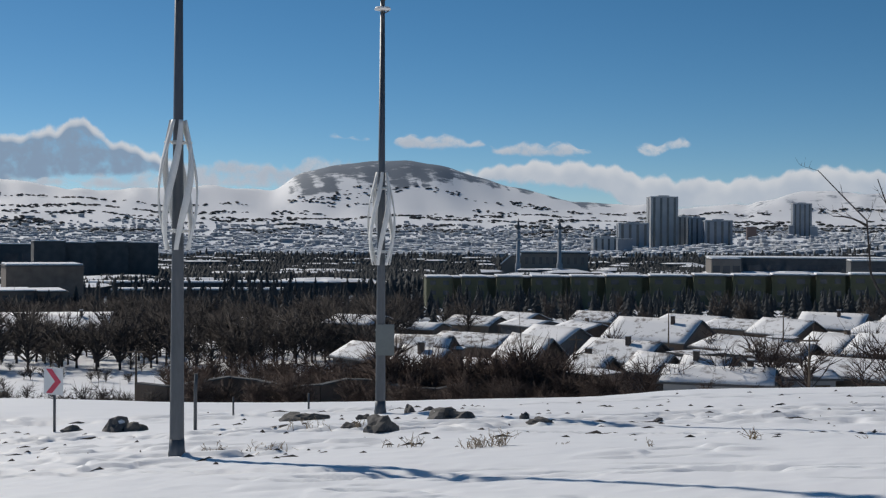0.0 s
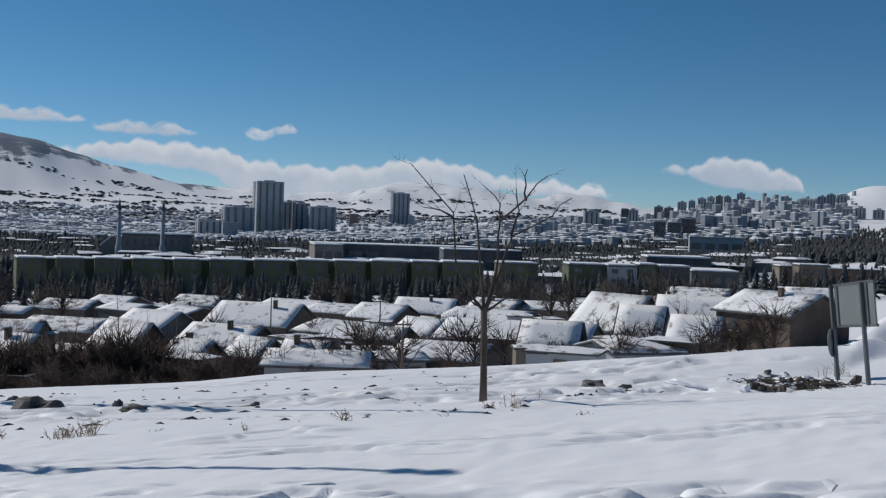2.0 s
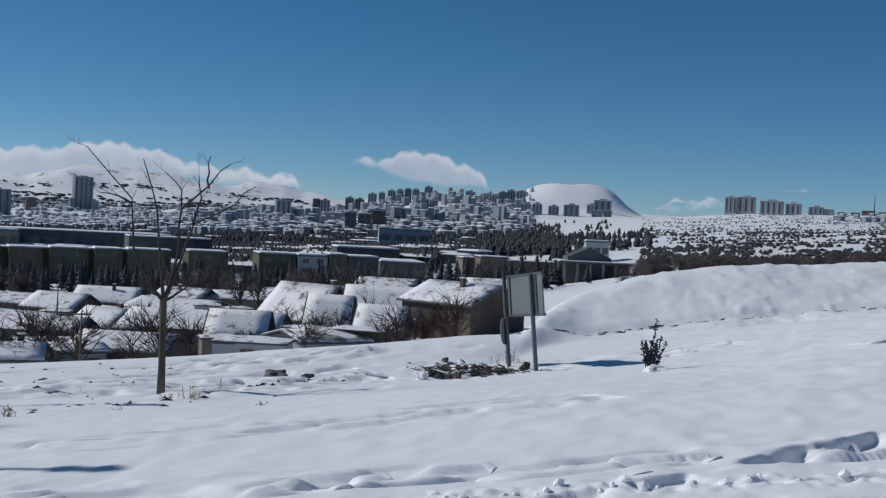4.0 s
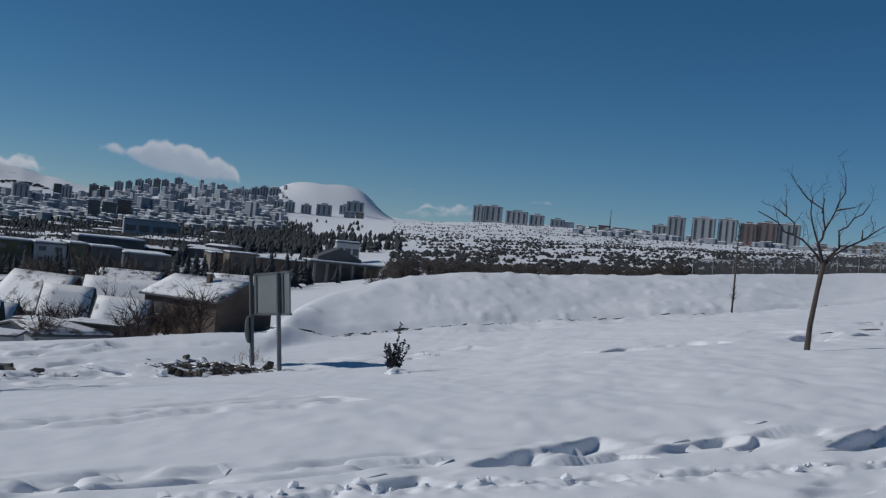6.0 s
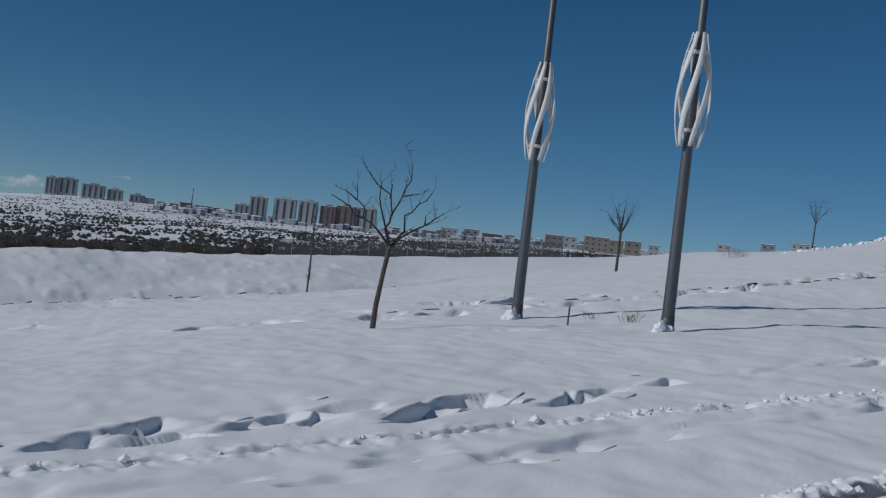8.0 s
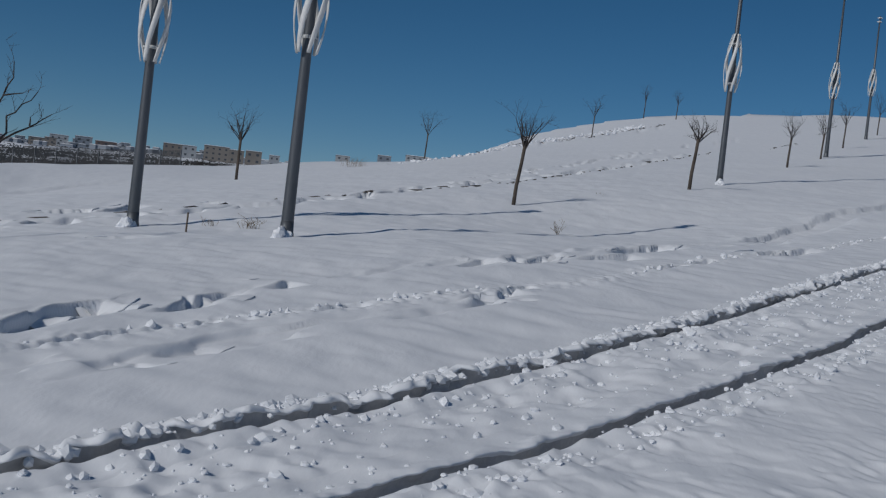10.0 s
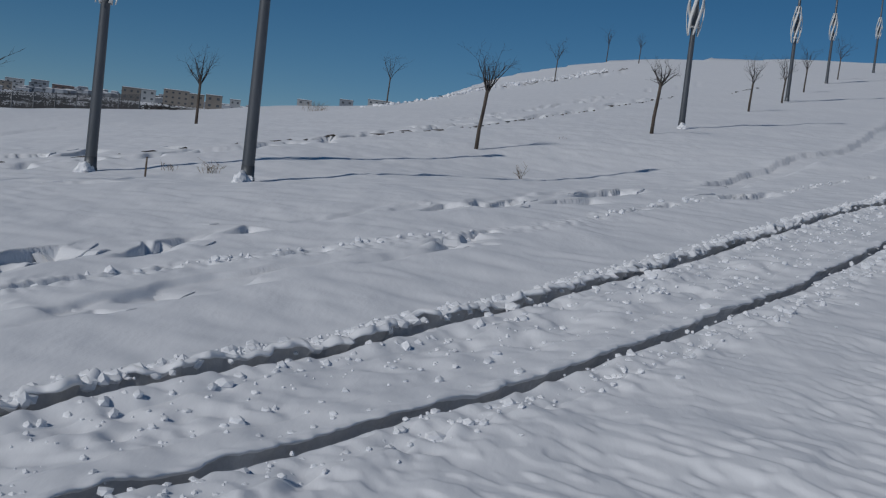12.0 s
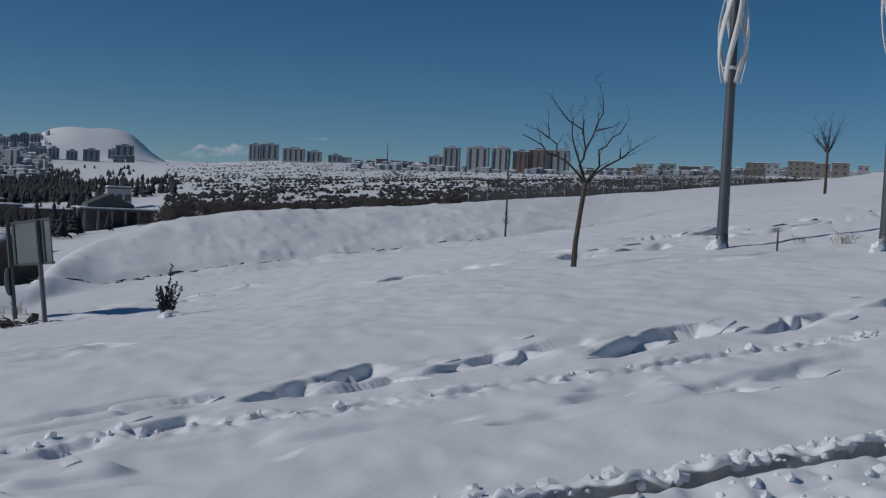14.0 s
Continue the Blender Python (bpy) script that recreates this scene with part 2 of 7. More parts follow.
EDGE_R0 = [24, 22, 21, 20, 19, 19, 19, 20, 22, 25, 27, 28.5, 29.5, 30, 30.5, 31, 32.5, 36, 40, 40, 45, 50, 60, 65, 80, 90, 90, 90, 90]
RING_AZ = [-75, -22, -9, 3, 14, 26, 36, 41, 45, 52, 61, 72, 80, 90, 108, 150]
RINGS = {
    75: [-7.6, -8.0, -8.6, -8.4, -7.6, -6.8, -5.6, -5.0, -4.2, -3.2, -1.5, 0.6, 2.0, 4.0, 6.6, 7.2],
    130: [-5.4, -5.4, -5.4, -5.2, -5.0, -4.6, -4.0, -3.2, -2.4, -1.8, -0.6, 0.8, 1.8, 4.0, 7.0, 7.6],
    350: [-3.2, -3.2, -3.2, -3.2, -3.1, -2.7, -2.0, -1.5, -0.9, -0.5, 0.2, 1.1, 1.8, 3.0, 5.0, 5.0],
    900: [-1.5, -1.5, -1.5, -1.5, -1.4, -1.0, -0.4, 0.1, 0.6, 1.0, 1.4, 1.9, 2.2, 2.6, 3.0, 3.0],
    1800: [-0.5, -0.5, -0.5, -0.5, -0.4, 0.3, 0.8, 1.1, 1.4, 1.85, 1.8, 2.2, 2.3, 2.4, 2.4, 2.4],
    3000: [0.6, 0.5, 0.5, 0.5, 0.5, 0.7, 1.0, 1.1, 1.2, 1.4, 1.4, 1.6, 1.6, 1.6, 1.6, 1.6],
    3700: [1.7, 1.6, 1.2, 1.2, 1.0, 0.9, 1.0, 1.1, 1.2, 1.4, 1.4, 1.6, 1.6, 1.6, 1.6, 1.6],
}
PEAK_AZ = [-75, -30, -22, -17, -12, -9.3, -7.6, -5.5, -3.2, -1.3, 0.2, 3, 7, 10, 14, 16.5, 20, 24, 28, 33, 40, 60, 90, 150]
PEAK_EL = [3.0, 3.0, 2.7, 2.5, 2.7, 2.5, 3.45, 3.85, 4.08, 4.0, 3.55, 2.75, 1.95, 1.75, 1.9, 2.45, 2.35, 2.1, 1.75, 1.6, 1.5, 1.5, 1.6, 1.6]
RADII = np.array(sorted(RINGS) + [4500.0, 4900.0])


def curve(v, xs, ys):
    """A smooth line through the plan's knots."""
    xs, ys = np.asarray(xs, float), np.asarray(ys, float)
    d = np.diff(ys) / np.diff(xs)
    m = np.concatenate([[0], np.where(d[:-1] * d[1:] > 0, 2 * d[:-1] * d[1:] / (d[:-1] + d[1:] + 1e-12), 0), [0]])
    v = np.clip(v, xs[0], xs[-1])
    k = np.clip(np.searchsorted(xs, v) - 1, 0, len(xs) - 2)
    h = xs[k + 1] - xs[k]
    t = (v - xs[k]) / h
    return (1 + 2 * t) * (1 - t) ** 2 * ys[k] + t * (1 - t) ** 2 * h * m[k] + t * t * (3 - 2 * t) * ys[k + 1] + t * t * (t - 1) * h * m[k + 1]


def open_field(x, y):
    """The snowy hillside round the viewer."""
    return -1.654 + 0.0909 * x - 0.0432 * y + 1.364e-4 * x * x - 1.709e-3 * x * y - 2.033e-3 * y * y - 0.42 * np.exp(-(((x - 14) / 7) ** 2) - ((y - 15.5) / 5.5) ** 2) + 0.3 * np.exp(-(((x + 1.5) / 6) ** 2) - ((y - 22) / 4) ** 2)


def wobble(x, y, size, seed):
    """Cheap smooth relief: a few crossing waves."""
    rng = np.random.RandomState(seed)
    h = 0
    for k in range(7):
        a, f, p = rng.uniform(0, 2 * np.pi), rng.uniform(0.6, 1.9) / size, rng.uniform(0, 6.3)
        h = h + np.sin((x * np.cos(a) + y * np.sin(a)) * f * 2 * np.pi + p + 1.3 * np.sin((x * np.sin(a) - y * np.cos(a)) * f * 4 + p))
    return h / 7


def land(x, y):
    """Height of the ground over the plan; the viewer's feet stand at 0."""
    x, y = np.asarray(x, float), np.asarray(y, float)
    r = np.maximum(np.hypot(x, y), 1e-6)
    az = np.degrees(np.arctan2(x, y))
    az = np.where(az < -150, az + 360, az)
    re, r0 = curve(az, EDGE_AZ, EDGE_R), curve(az, EDGE_AZ, EDGE_R0)
    te = np.tan(np.radians(curve(az, EDGE_AZ, EDGE_EL)))
    ex, ey = x / r * re, y / r * re
    lift = re * te - open_field(ex, ey)
    near = open_field(x, y) + smooth(0, 1, (r - r0) / (re - r0)) * lift
    hs = [np.tan(np.radians(curve(az, RING_AZ, RINGS[k]))) * k for k in sorted(RINGS)]
    peak = np.tan(np.radians(curve(az, PEAK_AZ, PEAK_EL))) * 4500
    hs += [peak, peak * 0.6]
    radii = np.concatenate([[0], RADII])
    k = np.clip(np.searchsorted(RADII, r), 0, len(RADII) - 1)
    hi = np.choose(k, hs)
    lo = np.choose(k, [re * te] + hs[:-1])
    ra = radii[k]
    lo = np.where(ra < re, re * te, lo)
    ra = np.maximum(ra, re)
    rb = RADII[k]
    t = np.clip((r - ra) / np.maximum(rb - ra, 1e-3), 0, 1)
    far = lo + (hi - lo) * (t * 0.6 + 0.4 * t * t * (3 - 2 * t))
    # the white rounded hill behind the town
    far = far + 74 * np.exp(-np.abs((az - 40.5) / 3.1) ** 3 - ((r - 2600) / 450) ** 2) * smooth(45.6, 42.2, az)
    # the hill that the town climbs
    far = far + 38 * np.exp(-((az - 34.5) / 5.0) ** 2 - ((r - 2250) / 450) ** 2)
    far = far + wobble(x, y, 260, 3) * smooth(700, 2500, r) * 9 + wobble(x, y, 40, 5) * smooth(60, 200, r) * 0.5
    far = far + (wobble(x, y, 520, 8) * 26 + wobble(x, y, 150, 9) * 8) * smooth(3500, 4400, r) * smooth(5100, 4600, r) * smooth(9, 12, np.abs(az + 2))
    z = np.where(r < re, near, far) + 1.65
    z = z - 0.10 * np.exp(-((x - 18.66) ** 2 + (y - 3.49) ** 2) / 5.0)
    z = z - 0.15 * np.exp(-((x - 20.7) ** 2 + (y - 6.62) ** 2) / 9.0)
    z = z - 0.45 * np.exp(-(((x - 24.5) / 4.5) ** 2) - ((y + 1.8) / 4.5) ** 2)
    z = z + wobble(x, y, 9, 11) * 0.06 * smooth(3, 15, r) * smooth(200, 60, r)
    return z


def gz(x, y):
    return float(land(x, y))


def spot(az, r):
    a = radians(az)
    x, y = r * math.sin(a), r * math.cos(a)
    return x, y, gz(x, y)


# ---- ground: one sheet out to the horizon ----
TYRE = [(2.2, 4.6), (4.2, 2.95), (5.77, 1.62), (7.35, 0.35), (9.2, -0.95), (12.5, -2.85), (15.9, -4.8), (19.2, -6.8), (24.8, -9.6), (31.5, -12.6), (41, -17.2), (47.5, -19.6), (60, -24.5), (74, -29.5), (95, -37.5)]
PRINTS = [(4.3, 7.0), (6.15, 5.35), (7.8, 5.1), (8.9, 4.0), (10.1, 3.2), (11.2, 2.5), (13.3, 1.2), (15.6, -0.5), (17.9, -1.9), (20.5, -4.0)]
FIELD_TRACK = [(-3.2, 20.1), (-0.6, 18.7), (1.6, 17.2), (3.2, 16.4), (4.9, 15.6), (6.3, 15.9), (7.9, 16.9), (10.2, 18.7), (12.0, 19.0)]
PRINTS_2 = [(2.5, 7.2), (4.3, 5.7), (5.8, 4.85), (7.3, 3.65), (9.4, 2.3), (11.3, 0.6), (13.5, -1.2), (16.8, -3.1), (19.2, -4.7), (23, -7.4)]


def along(line, step, start=0.0):
    """Even points and headings along a bent line."""
    p = np.array(line, float)
    seg = np.hypot(*np.diff(p, axis=0).T)
    s = np.concatenate([[0], np.cumsum(seg)])
    t = np.arange(start, s[-1], step)
    xs, ys = np.interp(t, s, p[:, 0]), np.interp(t, s, p[:, 1])
    k = np.ones(7) / 7
    if len(xs) > 12:
        xs[3:-3], ys[3:-3] = np.convolve(xs, k, "valid"), np.convolve(ys, k, "valid")
    return xs, ys, np.gradient(xs), np.gradient(ys)


def line_coords(x, y, line, step=0.25):
    """Signed distance across, and length along, a bent line."""
    xs, ys, dx, dy = along(line, step)
    best = np.full(x.shape, 1e9)
    side, run = np.zeros(x.shape), np.zeros(x.shape)
    for i in range(len(xs)):
        n = math.hypot(dx[i], dy[i])
        ux, uy = dx[i] / n, dy[i] / n
        a, b = (x - xs[i]) * ux + (y - ys[i]) * uy, (x - xs[i]) * -uy + (y - ys[i]) * ux
        d = np.hypot(x - xs[i], y - ys[i])
        m = d < best
        best = np.where(m, d, best)
        side, run = np.where(m, b, side), np.where(m, a + i * step, run)
    return side, run, best


def chop(u, seed):
    """Rough one-dimensional noise for broken edges."""
    rng = np.random.RandomState(seed)
    tab = rng.uniform(-1, 1, 4096)
    i = np.floor(u).astype(int)
    f = u - i
    f = f * f * (3 - 2 * f)
    return tab[i % 4096] * (1 - f) + tab[(i + 1) % 4096] * f


def grain2(x, y, seed):
    """Smooth random relief over the plan, one unit wide."""
    tab = np.random.RandomState(seed).uniform(0, 1, 65536)
    i, j = np.floor(x).astype(int), np.floor(y).astype(int)
    f, g = x - i, y - j
    f, g = f * f * (3 - 2 * f), g * g * (3 - 2 * g)
    at = lambda a, b: tab[(a * 374761393 + b * 668265263) % 65536]
    return (at(i, j) * (1 - f) + at(i + 1, j) * f) * (1 - g) + (at(i, j + 1) * (1 - f) + at(i + 1, j + 1) * f) * g


def trodden(x, y, line, width, long, short, depth, seed, level=0.52, turn=0.5):
    """Broken, wind-carved snow in a band along a line."""
    cx, cy, _, _ = along(line, 1.0)
    close = np.zeros(x.shape, bool)
    for i in range(len(cx)):
        close |= (np.abs(x - cx[i]) < 2.5) & (np.abs(y - cy[i]) < 2.5)
    h = np.zeros(x.shape)
    if not close.any():
        return h
    xs, ys = x[close], y[close]
    side, run, best = line_coords(xs, ys, line, 0.4)
    u, v = xs * math.cos(turn) - ys * math.sin(turn), xs * math.sin(turn) + ys * math.cos(turn)
    n = grain2(u / long + seed, v / short, seed) * 0.7 + grain2(u / long * 2.3, v / short * 2.1 + seed, seed + 1) * 0.3
    band = np.exp(-(side / width) ** 2)
    cut = smooth(level, level + 0.16, n * (0.45 + 0.55 * band) + 0.12 * (band - 0.5))
    h[close] = band * (depth * 0.35 * grain2(u / short, v / short, seed + 2) - depth * cut)
    return h


def groove(side, run, half, depth, rim, seed, rough=1.0):
    """A wheel rut: a sheer, crumbly wall on its far side, a softer one on its near side."""
    s = side + 0.010 * chop(run * 0.9, seed) + 0.006 * rough * chop(run * 6, seed + 7)
    h = half * (1 + 0.15 * chop(run * 1.6, seed + 1))
    far = s - rough * (0.016 * chop(run * 4.0, seed + 5) + 0.012 * chop(run * 13.0, seed + 6))
    cut = -depth * np.where(s > 0, smooth(h + 0.022, h - 0.012, far), smooth(-h * 1.25, -h * 0.35, s)) * (0.88 + 0.16 * chop(run * 2.2, seed + 2))
    lip = rim * np.exp(-((np.abs(s) - h * 1.45) / (h * 0.6)) ** 2) * (0.5 + 0.35 * chop(run * 2.3, seed + 3) + 0.35 * chop(run * 6.5, seed + 4)) * np.where(s > 0, 1.0, 0.6)
    return cut + np.maximum(lip, -0.01)


# broken snow steps left by feet: each an edge that falls away sheer on its near side
STEPS = [(5.25, 5.28, 5.83, 5.16, 0.10), (6.19, 5.09, 7.06, 5.21, 0.12), (6.86, 5.26, 7.85, 5.18, 0.15), (7.51, 4.54, 8.6, 4.41, 0.15), (8.01, 4.2, 8.64, 4.27, 0.12), (8.6, 4.33, 9.27, 4.03, 0.13),
         (8.35, 3.7, 9.59, 3.62, 0.20), (9.23, 3.62, 10.29, 3.31, 0.22), (9.83, 2.88, 10.99, 2.8, 0.15), (10.3, 2.6, 11.5, 2.54, 0.14), (11.59, 2.31, 12.11, 2.06, 0.12), (13.8, 0.42, 14.71, 0.16, 0.16)]
STEPS += [(14.41, 0.08, 15.53, -0.24, 0.17), (14.39, -0.27, 16.18, -0.78, 0.2), (15.57, -0.93, 16.72, -1.77, 0.2), (16.72, -1.45, 18.77, -2.58, 0.3), (11.0, 0.32, 11.46, 0.05, 0.1), (11.5, -0.06, 12.13, -0.3, 0.11),
          (7.5, 2.34, 7.88, 2.18, 0.06), (8.07, 2.2, 8.63, 1.93, 0.07), (17.53, -3.51, 19.73, -4.94, 0.22), (22.6, 9.75, 23.7, 8.66, 0.3), (23.2, 8.5, 25.3, 8.35, 0.28), (21.1, 10.9, 21.4, 10.0, 0.15), (25.8, 7.05, 26.0, 6.4, 0.2), (16.2, 5.95, 16.9, 4.95, 0.12), (4.09, 5.74, 4.42, 5.59, 0.08), (4.57, 5.41, 5.13, 5.18, 0.09)]

STEPS += [(1.41, 8.69, 2.23, 8.63, 0.15), (3.64, 7.10, 4.31, 6.99, 0.15), (4.34, 6.64, 5.01, 6.44, 0.11), (5.10, 6.21, 5.40, 6.24, 0.07)]


def scarps(x, y, steps):
    """Hollows with a sheer, ragged wall on their far side, where the crust has broken away."""
    h = np.zeros(x.shape)
    for k, (x0, y0, x1, y1, d) in enumerate(steps):
        L = math.hypot(x1 - x0, y1 - y0)
        ux, uy = (x1 - x0) / L, (y1 - y0) / L
        m = (x > min(x0, x1) - 1) & (x < max(x0, x1) + 1) & (y > min(y0, y1) - 1) & (y < max(y0, y1) + 1)
        if not m.any():
            continue
        u = (x[m] - x0) * ux + (y[m] - y0) * uy
        v = -(x[m] - x0) * uy + (y[m] - y0) * ux
        t = u / L
        v = v + 0.07 * chop(u * 1.5 + k * 17, 91) + 0.006 * chop(u * 7 + k * 11, 92) - 0.08 * L * np.sin(t * 3.1) * (1 if k % 2 else -0.6)
        ends = smooth(-0.05, 0.55, t) * smooth(1.02, 0.85, t)
        deep = 0.72 * d * ends * (0.85 + 0.25 * chop(u * 3.3 + k * 5, 93))
        wide = 0.15 + 1.4 * d * (0.4 + 0.6 * ends)
        fall = smooth(0.015, -0.04, v) * np.clip(1 + (v + 0.05) / wide, 0, 1) ** 1.3
        rise = 0.22 * np.exp(-np.maximum(v, 0) / 0.16) * smooth(-0.03, 0.02, v)
        h[m] += deep * (rise - fall) + 0.12 * d * ends * (grain2(u / 0.2, v / 0.12 + k, 94) - 0.5) * smooth(-0.12, -0.2, v) * np.exp(-(v / 0.5) ** 2)
    return h


def crumbs(x, y, line, half, depth, seed):
    """A thin, broken, crumbly furrow."""
    cx, cy, _, _ = along(line, 1.0)
    close = np.zeros(x.shape, bool)
    for i in range(len(cx)):
        close |= (np.abs(x - cx[i]) < 1.5) & (np.abs(y - cy[i]) < 1.5)
    h = np.zeros(x.shape)
    if close.any():
        side, run, best = line_coords(x[close], y[close], line, 0.3)
        s = side + 0.09 * chop(run * 1.3, seed) + 0.03 * chop(run * 5, seed + 1)
        on = smooth(-0.15, 0.25, chop(run * 1.7, seed + 2) + 0.4 * chop(run * 5.1, seed + 3))
        h[close] = np.where(best < 1.4, -depth * on * smooth(half * 1.3, half * 0.5, np.abs(s)) + depth * 0.5 * (grain2(x[close] / 0.07, y[close] / 0.07, seed) - 0.3) * np.exp(-(s / (half * 3.2)) ** 2), 0)
    return h


def pits(x, y, line, step, spread, size, depth, seed, keep=1.0):
    """Trodden holes with thrown-up rims along a line."""
    rng = np.random.RandomState(seed)
    xs, ys, dx, dy = along(line, step)
    h = np.zeros(x.shape)
    for i in range(len(xs)):
        if rng.rand() > keep:
            continue
        px, py = xs[i] + rng.normal(0, spread), ys[i] + rng.normal(0, spread)
        a = math.atan2(dy[i], dx[i]) + rng.normal(0.42, 0.22)
        L, W = size * rng.uniform(0.9, 3.2), size * rng.uniform(0.28, 0.6)
        m = (np.abs(x - px) < 4.5 * size) & (np.abs(y - py) < 4.5 * size)
        if not m.any():
            continue
        u = ((x[m] - px) * math.cos(a) + (y[m] - py) * math.sin(a)) / L
        v = (-(x[m] - px) * math.sin(a) + (y[m] - py) * math.cos(a)) / W
        q = np.sqrt(u * u + v * v)
        d = depth * rng.uniform(0.5, 1.2)
        h[m] += -d * smooth(1.05, 0.3, q) * (1 - 0.3 * u) + d * 0.2 * np.exp(-((q - 1.3) / 0.4) ** 2) * smooth(-0.6, 0.8, v)
    return h


def relief(x, y, trough=True):
    """Drifts, wheel ruts and footprints in the snow near the viewer."""
    h = np.zeros(x.shape)
    r = np.hypot(x, y)
    m = r < 110
    xm, ym = x[m], y[m]
    side, run, best = np.full(xm.shape, 9.0), np.zeros(xm.shape), np.full(xm.shape, 9.0)
    cx, cy, _, _ = along(TYRE, 1.5)
    close = np.zeros(xm.shape, bool)
    for i in range(len(cx)):
        close |= (np.abs(xm - cx[i]) < 4) & (np.abs(ym - cy[i]) < 4)
    side[close], run[close], best[close] = line_coords(xm[close], ym[close], TYRE, 0.4)
    fade = smooth(95, 60, run)
    near = best < 4
    h1 = np.zeros(xm.shape)
    if trough:
        for off in (-0.07, -1.29):
            h1 = h1 - np.where(near, 0.24 * smooth(0.26, 0.15, np.abs(side - off)) * smooth(116, 108, run), 0)
    lumpy = np.exp(-((side + 0.62) / 0.42) ** 4) * smooth(20, 8, r[m]) * (0.35 + 0.65 * smooth(0.35, 0.65, grain2(xm / 1.1, ym / 1.1, 53)))
    h1 = h1 + np.where(near, lumpy * (0.09 * (grain2(xm / 0.24, ym / 0.24, 51) - 0.5) + 0.04 * (grain2(xm / 0.1, ym / 0.1, 52) - 0.5)), 0)
    spill = np.exp(-((side + 1.62) / 0.17) ** 2) + 0.7 * np.exp(-((side + 0.26) / 0.12) ** 2)
    h1 = h1 + np.where(near, spill * smooth(45, 15, run) * 0.05 * (grain2(xm / 0.085, ym / 0.085, 54) - 0.35), 0)
    h1 = h1 + scarps(xm, ym, STEPS)
    h1 = h1 + crumbs(xm, ym, PRINTS_2, 0.06, 0.09, 6)
    h1 = h1 + crumbs(xm, ym, FIELD_TRACK, 0.10, 0.10, 9)
    h1 = h1 + 0.22 * trodden(xm, ym, PRINTS, 0.5, 0.85, 0.24, 0.16, 5, 0.5, 0.42)
    for line, wide, deep, seed in (([(31, -12.4), (37.6, -15.6), (42.3, -18.1), (49.3, -20.5), (69.9, -28.1), (87.2, -34.3)], 0.22, 0.10, 101), ([(23.5, -5.6), (27.6, -7.8), (29.5, -9.2), (33.7, -11.3), (47.1, -16.6), (67.6, -24.9), (89.4, -34.3)], 0.36, 0.11, 111)):
        cx, cy, _, _ = along(line, 1.5)
        close = np.zeros(xm.shape, bool)
        for i in range(len(cx)):
            close |= (np.abs(xm - cx[i]) < 3) & (np.abs(ym - cy[i]) < 3)
        s2, r2, b2 = line_coords(xm[close], ym[close], line, 0.6)
        h1[close] += np.where(b2 < 2, groove(s2 + 0.12 * chop(r2 * 0.4, seed + 20), r2, wide, deep, deep * 0.5, seed), 0)
    h1 = h1 + trodden(xm, ym, [(6.6, 3.3), (9.4, 1.4)], 0.5, 0.9, 0.25, 0.06, 12, 0.5, 0.6)
    h1 = h1 + trodden(xm, ym, [(1.0, 9.4), (2.2, 8.2), (4.2, 6.8), (5.5, 6.0)], 0.5, 0.9, 0.2, 0.09, 14, 0.47, 0.5)
    h1 = h1 + trodden(xm, ym, [(19.5, 9.6), (24, 6.0), (33, 2.5), (46, -3), (60, -8)], 0.7, 0.8, 0.4, 0.2, 15, 0.47, 0.3)
    foot = [(13, 25.5), (16.5, 24.8), (19.9, 23.8), (24.7, 22.5), (28.2, 21.0), (33.6, 18.6), (44, 15)]
    close = (xm > 12) & (xm < 46) & (ym > 13) & (ym < 27)
    fs, fr, fb = line_coords(xm[close], ym[close], foot, 1.0)
    h1[close] -= 0.12 * np.exp(-((fs + 0.16 * chop(fr * 0.7, 61)) / 0.24) ** 2) * (fb < 3)
    h1 = h1 + trodden(xm, ym, [(-12, 24), (-4, 19.5), (4, 18.5), (9, 19), (15, 17)], 0.9, 0.9, 0.2, 0.09, 17, 0.5, 0.2)
    h1 = h1 + trodden(xm, ym, [(9, 19.5), (11, 20), (14, 19.0), (17, 17.5)], 0.9, 0.8, 0.22, 0.10, 18, 0.46, 0.6)
    h1 = h1 + pits(xm, ym, [(62, 6.5), (75, 5.5), (88, 0), (97, -7), (104, -14)], 0.9, 0.5, 0.55, 0.3, 19, 0.9)
    h1 = h1 + pits(xm, ym, [(40, 1.0), (52, -2.5), (66, -7.5), (80, -14)], 0.8, 0.3, 0.4, 0.16, 20, 0.8)
    h1 = h1 + trodden(xm, ym, [(-9, 18), (-5, 15.2), (-1, 12.8), (3, 11.2), (6, 10)], 1.2, 0.9, 0.18, 0.06, 21, 0.52, 0.4)
    h1 = h1 + trodden(xm, ym, [(-10, 22), (-5, 20.5), (0, 19.8), (5, 20.5), (9, 21.5)], 1.1, 0.8, 0.22, 0.10, 22, 0.47, 0.1)
    h1 = h1 + trodden(xm, ym, [(-11, 26), (-5, 25), (2, 25), (8, 24), (14, 22)], 1.0, 1.2, 0.25, 0.10, 23, 0.47, 0.2)
    # thin broken crust over the far part of the field
    rf, af = r[m], np.degrees(np.arctan2(xm, ym))
    crust = smooth(11, 15, rf) * smooth(30, 26, rf) * smooth(38, 30, af) * smooth(0.42, 0.68, grain2(xm / 2.6, ym / 1.7, 55))
    h1 = h1 + crust * (0.055 * smooth(0.5, 0.62, grain2(xm / 0.75 + 0.4 * ym, ym / 0.30, 56)) - 0.05 * smooth(0.6, 0.72, grain2(xm / 0.5 - 0.3 * ym, ym / 0.24, 57)))
